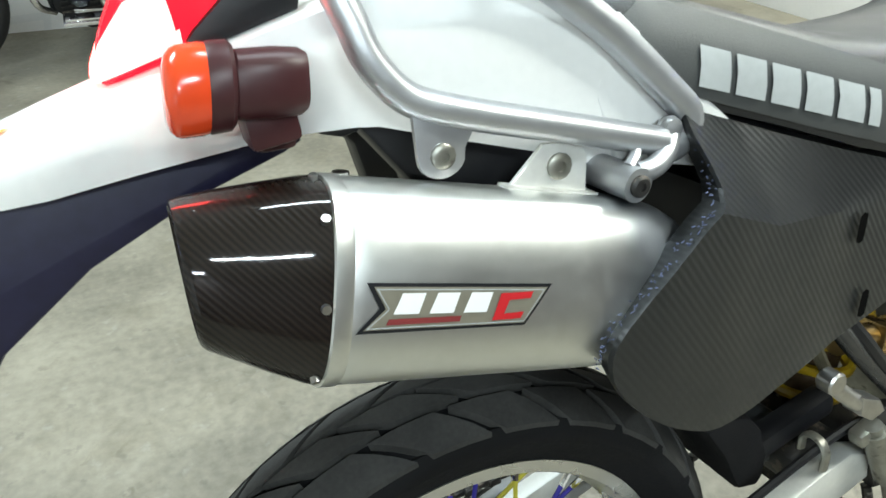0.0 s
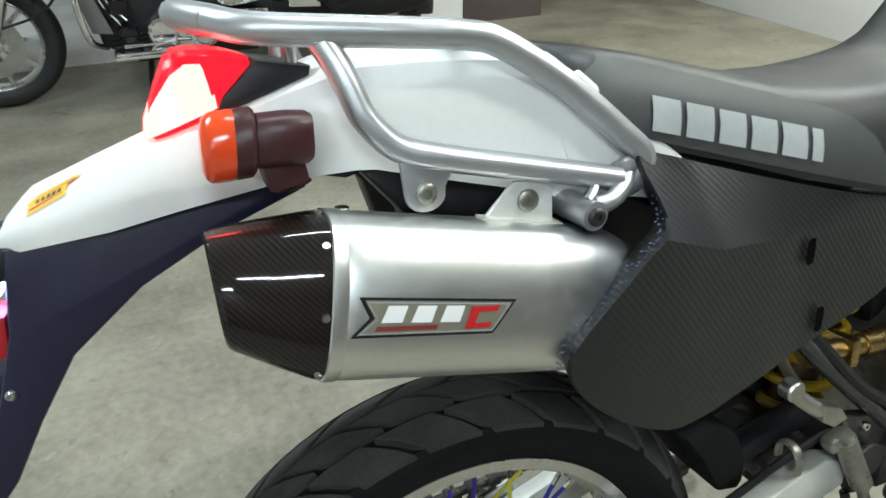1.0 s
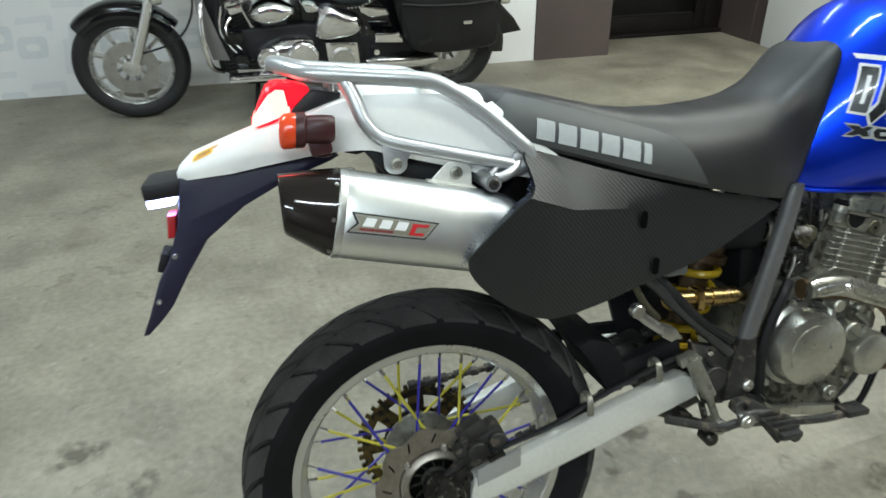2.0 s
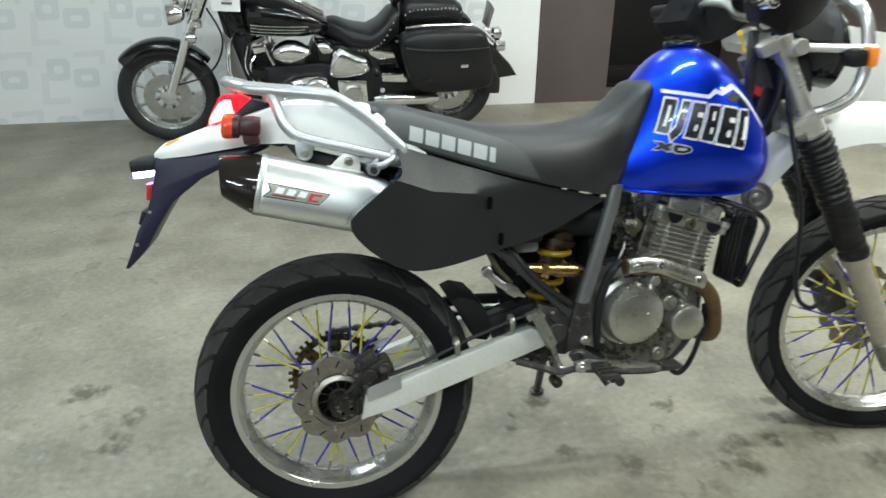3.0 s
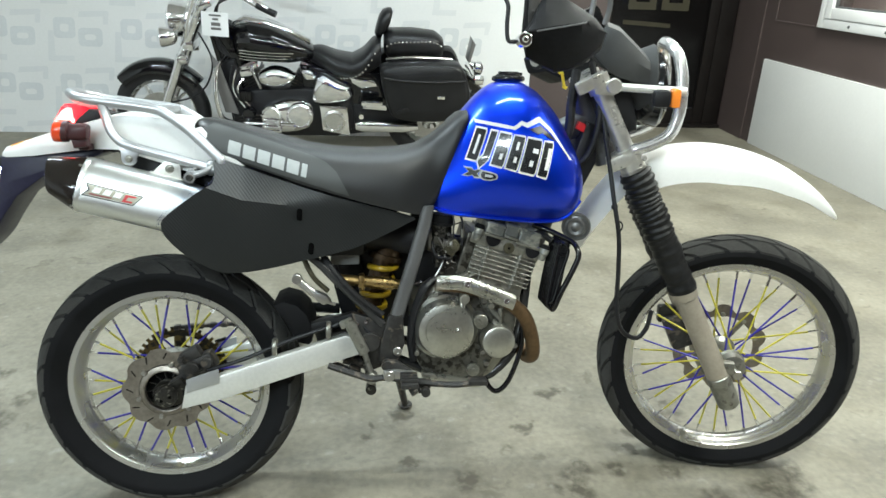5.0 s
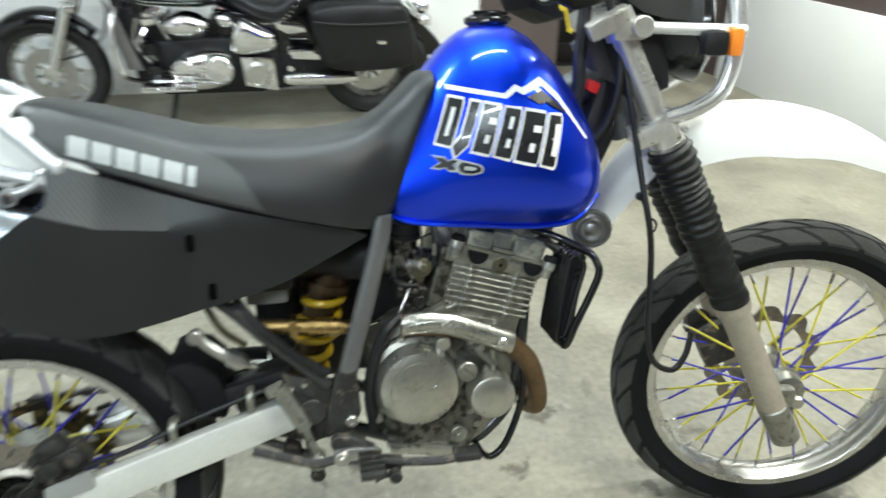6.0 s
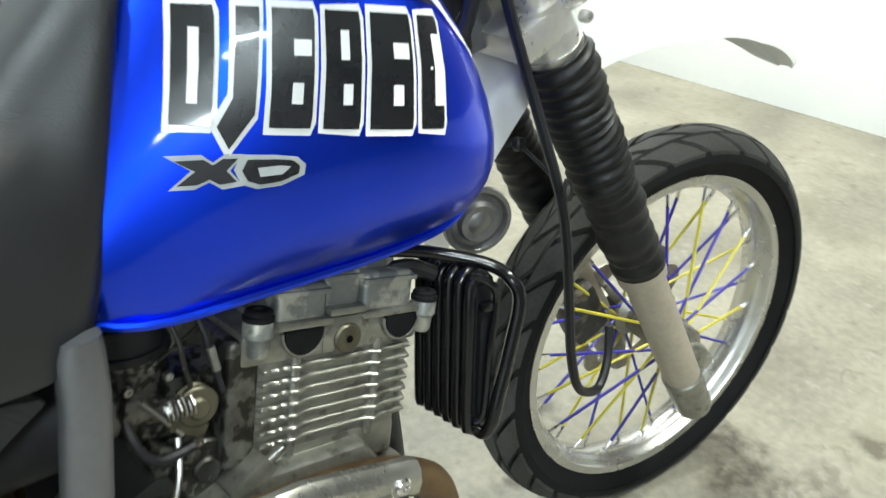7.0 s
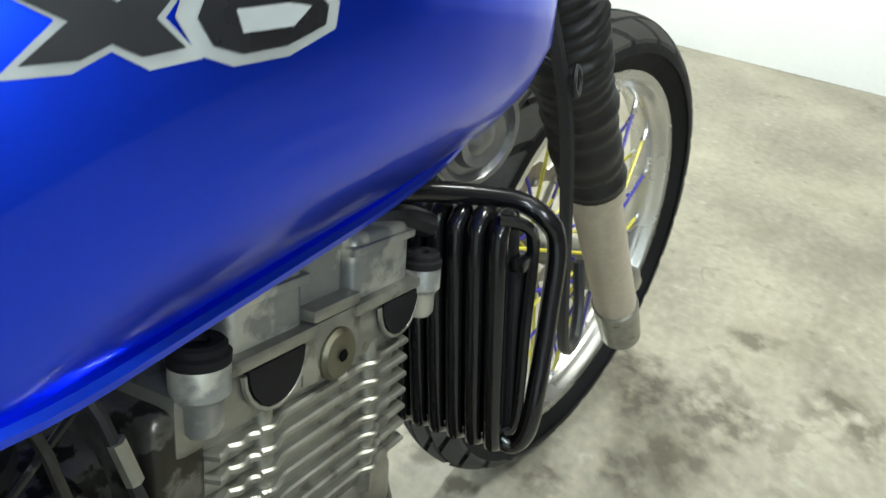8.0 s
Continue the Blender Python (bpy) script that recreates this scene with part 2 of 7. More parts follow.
def concrete():
    """Worn garage concrete: large patches, fine speckle, and oil spots where they lie on this floor."""
    m = material("worn_concrete", (0.22, 0.202, 0.158), 0.55, vary=0.3, scale=3.2, grain=45, bump=0.12, depth=0.004)
    nt = m.node_tree
    b = nt.nodes["Principled BSDF"]
    base = b.inputs["Base Color"].links[0].from_socket
    co = nt.nodes.new("ShaderNodeTexCoord")
    speck = nt.nodes.new("ShaderNodeTexNoise")
    speck.inputs["Scale"].default_value, speck.inputs["Detail"].default_value = 24, 8
    nt.links.new(co.outputs["Object"], speck.inputs["Vector"])
    warp = nt.nodes.new("ShaderNodeTexNoise")
    warp.inputs["Scale"].default_value, warp.inputs["Detail"].default_value = 9, 5
    nt.links.new(co.outputs["Object"], warp.inputs["Vector"])
    even = nt.nodes.new("ShaderNodeVectorMath")
    even.operation = "SUBTRACT"
    even.inputs[1].default_value = (0.5, 0.5, 0.5)
    nt.links.new(warp.outputs["Color"], even.inputs[0])
    bend = nt.nodes.new("ShaderNodeVectorMath")
    bend.operation = "MULTIPLY_ADD"
    bend.inputs[1].default_value = (0.22, 0.22, 0)
    nt.links.new(even.outputs[0], bend.inputs[0])
    nt.links.new(co.outputs["Object"], bend.inputs[2])
    spots = [(1.075, 0.037, 0.055), (1.302, 0.22, 0.05), (1.469, 0.29, 0.06), (1.66, -0.05, 0.1), (1.05, -0.03, 0.07), (0.757, -0.017, 0.08), (1.104, 0.41, 0.05), (0.585, 0.322, 0.04), (0.491, 0.266, 0.03),
             (1.6, -0.075, 0.08), (1.64, -0.21, 0.1), (1.51, -0.15, 0.08), (1.775, -0.42, 0.1), (1.44, -0.085, 0.06), (0.768, 0.0, 0.05), (1.18, 0.034, 0.05), (-0.758, 0.6, 0.07), (-0.617, 0.372, 0.06), (-0.578, 0.479, 0.04),
             (0.9, 0.13, 0.04), (1.24, 0.1, 0.035), (0.97, 0.25, 0.035), (1.36, 0.02, 0.04), (1.9, -0.25, 0.06), (0.63, 0.1, 0.03)]
    total = None
    for sx, sy, r in spots:
        far = nt.nodes.new("ShaderNodeVectorMath")
        far.operation = "DISTANCE"
        far.inputs[1].default_value = (sx, sy, 0)
        nt.links.new(bend.outputs[0], far.inputs[0])
        near = nt.nodes.new("ShaderNodeMapRange")
        near.inputs["From Min"].default_value, near.inputs["From Max"].default_value = r, r * 0.5
        nt.links.new(far.outputs["Value"], near.inputs["Value"])
        if total is None:
            total = near.outputs[0]
        else:
            mx = nt.nodes.new("ShaderNodeMath")
            mx.operation = "MAXIMUM"
            nt.links.new(total, mx.inputs[0])
            nt.links.new(near.outputs[0], mx.inputs[1])
            total = mx.outputs[0]
    soft = nt.nodes.new("ShaderNodeMath")
    soft.operation = "MULTIPLY"
    ragged = nt.nodes.new("ShaderNodeMapRange")
    ragged.inputs["From Min"].default_value, ragged.inputs["From Max"].default_value, ragged.inputs["To Max"].default_value = 0.38, 0.56, 0.8
    nt.links.new(speck.outputs["Fac"], ragged.inputs["Value"])
    nt.links.new(total, soft.inputs[0])
    nt.links.new(ragged.outputs[0], soft.inputs[1])
    dark = nt.nodes.new("ShaderNodeMix")
    dark.data_type = "RGBA"
    nt.links.new(soft.outputs[0], dark.inputs["Factor"])
    nt.links.new(base, dark.inputs["A"])
    dark.inputs["B"].default_value = (0.058, 0.048, 0.032, 1)
    # pale chips and small dark marks scattered all over
    chips = nt.nodes.new("ShaderNodeTexNoise")
    chips.inputs["Scale"].default_value, chips.inputs["Detail"].default_value = 22, 4
    nt.links.new(co.outputs["Object"], chips.inputs["Vector"])
    pale = nt.nodes.new("ShaderNodeMapRange")
    pale.inputs["From Min"].default_value, pale.inputs["From Max"].default_value, pale.inputs["To Max"].default_value = 0.63, 0.78, 0.4
    nt.links.new(chips.outputs["Fac"], pale.inputs["Value"])
    p2 = nt.nodes.new("ShaderNodeMix")
    p2.data_type = "RGBA"
    nt.links.new(pale.outputs[0], p2.inputs["Factor"])
    nt.links.new(dark.outputs["Result"], p2.inputs["A"])
    p2.inputs["B"].default_value = (0.42, 0.41, 0.37, 1)
    marks = nt.nodes.new("ShaderNodeMapRange")
    marks.inputs["From Min"].default_value, marks.inputs["From Max"].default_value, marks.inputs["To Max"].default_value = 0.37, 0.27, 0.5
    nt.links.new(chips.outputs["Fac"], marks.inputs["Value"])
    p3 = nt.nodes.new("ShaderNodeMix")
    p3.data_type = "RGBA"
    nt.links.new(marks.outputs[0], p3.inputs["Factor"])
    nt.links.new(p2.outputs["Result"], p3.inputs["A"])
    p3.inputs["B"].default_value = (0.1, 0.09, 0.075, 1)
    # washed-out grime clouds
    cloud = nt.nodes.new("ShaderNodeTexNoise")
    cloud.inputs["Scale"].default_value, cloud.inputs["Detail"].default_value, cloud.inputs["Roughness"].default_value = 4.5, 10, 0.68
    nt.links.new(co.outputs["Object"], cloud.inputs["Vector"])
    dirty = nt.nodes.new("ShaderNodeMapRange")
    dirty.inputs["From Min"].default_value, dirty.inputs["From Max"].default_value, dirty.inputs["To Max"].default_value = 0.5, 0.72, 0.55
    nt.links.new(cloud.outputs["Fac"], dirty.inputs["Value"])
    p4 = nt.nodes.new("ShaderNodeMix")
    p4.data_type = "RGBA"
    nt.links.new(dirty.outputs[0], p4.inputs["Factor"])
    nt.links.new(p3.outputs["Result"], p4.inputs["A"])
    p4.inputs["B"].default_value = (0.125, 0.108, 0.07, 1)
    # small scattered blots of old oil, thick in some places and absent in others
    blot = nt.nodes.new("ShaderNodeTexNoise")
    blot.inputs["Scale"].default_value, blot.inputs["Detail"].default_value, blot.inputs["Roughness"].default_value = 13, 3, 0.55
    nt.links.new(bend.outputs[0], blot.inputs["Vector"])
    where = nt.nodes.new("ShaderNodeTexNoise")
    where.inputs["Scale"].default_value, where.inputs["Detail"].default_value = 1.7, 2
    nt.links.new(co.outputs["Object"], where.inputs["Vector"])
    thick = nt.nodes.new("ShaderNodeMath")
    thick.operation = "MULTIPLY_ADD"
    thick.inputs[1].default_value = 0.5
    nt.links.new(where.outputs["Fac"], thick.inputs[0])
    nt.links.new(blot.outputs["Fac"], thick.inputs[2])
    cut = nt.nodes.new("ShaderNodeMapRange")
    cut.inputs["From Min"].default_value, cut.inputs["From Max"].default_value, cut.inputs["To Max"].default_value = 0.89, 1.02, 0.45
    nt.links.new(thick.outputs[0], cut.inputs["Value"])
    p5 = nt.nodes.new("ShaderNodeMix")
    p5.data_type = "RGBA"
    nt.links.new(cut.outputs[0], p5.inputs["Factor"])
    nt.links.new(p4.outputs["Result"], p5.inputs["A"])
    p5.inputs["B"].default_value = (0.07, 0.058, 0.038, 1)
    nt.links.new(p5.outputs["Result"], b.inputs["Base Color"])
    return m


CONCRETE = concrete()

# ---- mesh tools ----


def finish(name, bm, mat, parent=None, sharp=38):
    me = bpy.data.meshes.new(name)
    bmesh.ops.recalc_face_normals(bm, faces=bm.faces)
    bm.to_mesh(me)
    bm.free()
    me.polygons.foreach_set("use_smooth", [True] * len(me.polygons))
    me.set_sharp_from_angle(angle=radians(sharp))
    me.materials.append(mat)
    ob = new(name, me)
    ob.parent = parent
    return ob


def part(name, bm, mat, parent, label="", sharp=38):
    return tagged(finish(name, bm, mat, parent, sharp), label)


def thing(name, bm, mat, label, category, kind="", group=""):
    return tagged(finish(name, bm, mat), label, category, group, kind)


def base(name, m, label, category, group=""):
    ob = new(name)
    ob.matrix_basis = m
    return tagged(ob, label, category, group)


def join(*bms):
    out = bms[0]
    for b in bms[1:]:
        me = bpy.data.meshes.new("join")
        b.to_mesh(me)
        out.from_mesh(me)
        b.free()
        bpy.data.meshes.remove(me)
    return out


def moved(bm, m):
    bm.transform(m)
    return bm


def box(sx, sy, sz, at=(0, 0, 0), bevel=0.0, turn=(0, 0, 0), seg=2):
    bm = bmesh.new()
    bmesh.ops.create_cube(bm, size=1)
    bm.transform(Matrix.Diagonal((sx, sy, sz, 1)))
    if bevel:
        bmesh.ops.bevel(bm, geom=bm.edges[:], offset=bevel, segments=seg, affect="EDGES", profile=0.6)
    bm.transform(pose(*at, *turn))
    return bm


def smooth_path(pts, n=8, closed=False):
    """Catmull-Rom through the points."""
    p = [Vector(q) for q in pts]
    if len(p) < 3:
        return p
    out, count = [], len(p) if closed else len(p) - 1
    for i in range(count):
        if closed:
            a, b, c, d = p[i - 1], p[i], p[(i + 1) % len(p)], p[(i + 2) % len(p)]
        else:
            a, b, c, d = p[max(0, i - 1)], p[i], p[i + 1], p[min(len(p) - 1, i + 2)]
        for k in range(n):
            t = k / n
            out.append(0.5 * (2 * b + (c - a) * t + (2 * a - 5 * b + 4 * c - d) * t * t + (3 * b - a - 3 * c + d) * t ** 3))
    if not closed:
        out.append(p[-1])
    return out


def tube(pts, r, n=10, smooth=6, closed=False, flat=1.0):
    """A round bar along points; r may be a list, one for each point, where smooth is 0. flat squashes it sideways."""
    path = smooth_path(pts, smooth, closed) if smooth else [Vector(q) for q in pts]
    bm = bmesh.new()
    rings, up = [], None
    for i, p in enumerate(path):
        a = path[i - 1] if i or closed else p
        b = path[(i + 1) % len(path)] if i < len(path) - 1 or closed else p
        d = (b - a).normalized()
        if up is None:
            up = Vector((0, 1, 0)) if abs(d.y) < 0.9 else Vector((0, 0, 1))
        up = (up - d * up.dot(d)).normalized()
        side = d.cross(up)
        rr = r[i] if isinstance(r, (list, tuple)) else r
        rings.append([bm.verts.new(p + rr * (math.cos(k / n * math.tau) * side + flat * math.sin(k / n * math.tau) * up)) for k in range(n)])
    for i in range(len(rings) if closed else len(rings) - 1):
        a, b = rings[i], rings[(i + 1) % len(rings)]
        for k in range(n):
            bm.faces.new((a[k], a[(k + 1) % n], b[(k + 1) % n], b[k]))
    if not closed:
        bm.faces.new(rings[0][::-1])
        bm.faces.new(rings[-1])
    return bm


def lathe(profile, n=32, closed=False):
    """Turns (radius, along) round the y axis through the origin."""
    bm = bmesh.new()
    rings = [[bm.verts.new((r * math.cos(k / n * math.tau), a, r * math.sin(k / n * math.tau))) for k in range(n)] for r, a in profile]
    count = len(rings) if closed else len(rings) - 1
    for i in range(count):
        a, b = rings[i], rings[(i + 1) % len(rings)]
        for k in range(n):
            bm.faces.new((a[k], a[(k + 1) % n], b[(k + 1) % n], b[k]))
    if not closed:
        for ring, flip in ((rings[0], False), (rings[-1], True)):
            bm.faces.new(ring[::-1] if flip else ring)
    return bm


def disc(r, y0, y1, at=(0, 0, 0), n=28, bevel=0.002):
    """A short cylinder across, with eased rims."""
    e = min(bevel, r * 0.4, abs(y1 - y0) * 0.4)
    lo, hi = min(y0, y1), max(y0, y1)
    return moved(lathe([(r - e, lo), (r, lo + e), (r, hi - e), (r - e, hi)], n), pose(*at))


def rod(a, b, r, n=10):
    return tube([a, b], r, n, 0)


def bolt(x, y, z, r=0.006, out=0.005, way=-1):
    """A round-headed bolt that looks across."""
    return moved(lathe([(r, 0), (r, way * out * 0.6), (r * 0.75, way * out), (r * 0.4, way * out), (r * 0.35, way * out * 0.5)], 12), pose(x, y, z))


def prism(outline, y0, y1, bevel=0.004, seg=2, smooth=0, lean=0.0):
    """A plate of the outline (x, z), from y0 to y1 across, with eased edges. lean: how fast its upper part comes in towards the middle."""
    if smooth:
        outline = [(p.x, p.z) for p in smooth_path([(x, 0, z) for x, z in outline], smooth, True)]
    bm = bmesh.new()
    f = bm.faces.new([bm.verts.new((x, y0, z)) for x, z in outline])
    ex = bmesh.ops.extrude_face_region(bm, geom=[f])
    bmesh.ops.translate(bm, verts=[v for v in ex["geom"] if isinstance(v, bmesh.types.BMVert)], vec=(0, y1 - y0, 0))
    bmesh.ops.recalc_face_normals(bm, faces=bm.faces)
    if bevel:
        rim = [e for e in bm.edges if abs(e.verts[0].co.y - e.verts[1].co.y) < 1e-6]
        bmesh.ops.bevel(bm, geom=rim, offset=bevel, segments=seg, affect="EDGES", profile=0.5)
    if lean:
        low = min(z for _, z in outline)
        for v in bm.verts:
            v.co.y -= math.copysign(lean * max(0.0, v.co.z - low - 0.03), v.co.y)
    return bm


def loft(rings, cap=True, closed=True):
    bm = bmesh.new()
    vs = [[bm.verts.new(p) for p in ring] for ring in rings]
    n = len(vs[0])
    for a, b in zip(vs, vs[1:]):
        for k in range(n if closed else n - 1):
            bm.faces.new((a[k], a[(k + 1) % n], b[(k + 1) % n], b[k]))
    if cap and closed:
        bm.faces.new(vs[0][::-1])
        bm.faces.new(vs[-1])
    return bm


def solid(bm, thick):
    """Gives a sheet its thickness."""
    bmesh.ops.recalc_face_normals(bm, faces=bm.faces)
    bmesh.ops.solidify(bm, geom=bm.faces[:], thickness=thick)
    return bm


def table(rows, x):
    """Values at x, from rows of x and values; eased between them."""
    if x <= rows[0][0]:
        return rows[0][1:]
    for a, b in zip(rows, rows[1:]):
        if x <= b[0]:
            t = (x - a[0]) / (b[0] - a[0])
            return [p + (q - p) * t for p, q in zip(a[1:], b[1:])]
    return rows[-1][1:]


def spread(lo, hi, n):
    return [lo + (hi - lo) * k / (n - 1) for k in range(n)]

# ---- the garage ----
BACK, EAST, WEST, SOUTH = 4.0, 3.65, -4.2, -4.0


def slab(name, x0, x1, y0, y1, z0, z1, mat, label, bevel=0.0):
    return thing(name, box(x1 - x0, y1 - y0, z1 - z0, ((x0 + x1) / 2, (y0 + y1) / 2, (z0 + z1) / 2), bevel), mat, label, name.split("_")[0], "structure")


slab("floor", WEST - 0.2, EAST + 0.2, SOUTH - 0.2, 4.95, -0.12, 0.0, CONCRETE, "worn beige concrete garage floor with oil stains")
slab("ceiling", WEST - 0.2, EAST + 0.2, SOUTH - 0.2, 4.95, CEILING, CEILING + 0.12, CEILPAINT, "plain white painted garage ceiling")
slab("wall_north", WEST - 0.2, 1.77, BACK, BACK + 0.2, 0, CEILING, WALLWHITE, "white wall printed with pale grey shapes")
slab("wall_pillar", 1.774, 2.36, BACK - 0.01, BACK + 0.62, 0, CEILING, BROWN, "smooth brown painted wall beside the doorway")
slab("wall_lintel", 2.364, EAST, BACK + 0.5, BACK + 0.62, 2.15, CEILING, BROWN, "brown wall above the door")
slab("wall_west", WEST - 0.2, WEST, SOUTH, BACK, 0, CEILING, WALLWHITE, "plain white garage wall")
# never in view; brown instead of white to cut bounce and darken reflections
slab("wall_south", WEST, EAST, SOUTH - 0.2, SOUTH, 0, CEILING, BROWN, "unseen wall closing the room, brown to cut bounce light")


def east_wall():
    """A brown wall with a window's opening, in four pieces of one mesh."""
    t, y0, y1, z0, z1 = 0.2, 1.29, 3.33, 0.975, 2.1
    bm = box(t, y0 - SOUTH, CEILING, (EAST + t / 2 + 0.012, (SOUTH + y0) / 2, CEILING / 2))
    bm = join(bm, box(t, 4.9 - y1, CEILING, (EAST + t / 2 + 0.012, (y1 + 4.9) / 2, CEILING / 2)),
              box(t, y1 - y0, z0, (EAST + t / 2 + 0.012, (y0 + y1) / 2, z0 / 2)),
              box(t, y1 - y0, CEILING - z1, (EAST + t / 2 + 0.012, (y0 + y1) / 2, (z1 + CEILING) / 2)))
    wall = thing("wall_east", bm, BROWN, "brown painted wall with a white lower band", "wall", "structure")
    thing("wall_band", box(0.02, 3.94 - SOUTH, 0.68, (EAST + 0.002, (3.94 + SOUTH) / 2, 0.34), 0.003), WALLWHITE, "white painted lower band of the brown wall", "wall band", "structure")
    win = base("window_1", pose(EAST, 0, 0), "white plastic framed window in the brown wall", "window")
    win["kind"] = "structure"

    def bars(name, a, b, lo, hi, width, depth, x, mat):
        """Four bars round an opening: two lying between two that stand."""
        for y, z, sy, sz in ((a + width / 2, (lo + hi) / 2, width, hi - lo), (b - width / 2, (lo + hi) / 2, width, hi - lo),
                             ((a + b) / 2, lo + width / 2, b - a - 2 * width - 0.004, width), ((a + b) / 2, hi - width / 2, b - a - 2 * width - 0.004, width)):
            part(name, box(depth, sy, sz, (x, y, z), min(0.006, width / 4)), mat, win)

    bars("frame", y0, y1, z0, z1, 0.062, 0.09, 0.02, PVC)
    part("mullion", box(0.09, 0.07, z1 - z0 - 0.13, (0.02, 2.483, (z0 + z1) / 2), 0.006), PVC, win)
    bars("sash", 2.522, 3.264, z0 + 0.066, z1 - 0.066, 0.07, 0.05, -0.006, PVC)
    for a, b, lo, hi, x in ((2.592, 3.194, z0 + 0.136, z1 - 0.136, 0.0), (y0 + 0.062, 2.446, z0 + 0.064, z1 - 0.064, 0.016)):
        bars("gasket", a, b, lo, hi, 0.012, 0.02, x, GASKET)
        pane = part("pane", box(0.008, b - a - 0.024, hi - lo - 0.024, (x + 0.012, (a + b) / 2, (lo + hi) / 2)), LENS, win, "clear window pane")
        pane.visible_shadow = False
    # pale sheet added to stand for the whitish reflection in this pane
    part("reflection_sheet", box(0.01, 2.446 - y0 - 0.09, z1 - z0 - 0.14, (0.1, (y0 + 0.062 + 2.446) / 2, (z0 + z1) / 2)), PVC, win, "pale sheet standing for a reflection in the pane")
    for y in (2.98, 2.62, 2.35, 2.05):
        part("screw_cap", moved(disc(0.01, -0.004, 0.004), pose(-0.027, y, z0 + 0.03, 0, 0, 90)), GASKET, win)
    edge = material("brown_paint_edge", (0.13, 0.1, 0.096), 0.5, vary=0.15)
    thing("trim", join(box(0.006, 0.008, 1.4, (EAST + 0.011, 3.92, 0.97 + 0.7)), box(0.006, 0.57, 0.008, (EAST + 0.011, 3.631, 0.974))), edge, "faint raised paint edge on the brown wall", "trim", "structure")
    # glowing sheet added in place of a lit room, to brighten the pane
    thing("wall_glow_backdrop", box(0.05, 5.2, 2.6, (EAST + 0.6, 2.2, 1.5)), ROOMGLOW, "glowing brown sheet that stands in for the room behind the window", "wall", "structure")


east_wall()


def doorway():
    d = base("door_1", pose(2.95, BACK + 0.56, 0), "dark glass door with faded gold print, closed", "door")
    d["kind"] = "structure"
    for dx, w in ((-0.54, 0.1), (0.622, 0.15)):
        part("door_frame", box(w, 0.1, 2.15, (dx, 0, 1.075), 0.006), DOORFRAME, d)
    part("door_frame", box(1.03, 0.1, 0.09, (0.03, 0, 2.1), 0.006), DOORFRAME, d)
    part("stile", box(0.09, 0.05, 2.02, (-0.44, -0.02, 1.03), 0.006), DOORFRAME, d)
    part("stile", box(0.09, 0.05, 2.02, (0.5, -0.02, 1.03), 0.006), DOORFRAME, d)
    part("kick_rail", box(0.844, 0.05, 0.14, (0.03, -0.02, 0.09), 0.006), DOORFRAME, d)
    part("pane", box(0.844, 0.012, 1.86, (0.03, -0.015, 1.1)), DOORDARK, d, "dark reflective door pane")
    for z in (1.115, 1.46):
        for dx in (-0.14, 0.15):
            bm = join(*[box(sx, 0.004, sz, (dx + qx, -0.023, z + qz)) for qx, qz, sx, sz in ((-0.09, 0, 0.06, 0.26), (0.09, 0, 0.06, 0.26), (0, 0.1, 0.12, 0.06), (0, 0, 0.12, 0.05), (0, -0.1, 0.12, 0.06))])
            part("printed_mark", bm, MUSTARD, d)
    part("printed_mark", box(0.42, 0.004, 0.035, (-0.08, -0.023, 0.87), 0, (0, 3, 0)), MUSTARD, d)
    slab("doorstep", 2.364, EAST, BACK + 0.46, BACK + 0.64, 0.0, 0.03, DOORFRAME, "low dark door threshold", 0.004)
    slab("wall_jamb", EAST - 0.002, EAST + 0.01, 4.08, BACK + 0.5, 0, CEILING, BROWN, "brown painted jamb beside the door")


doorway()


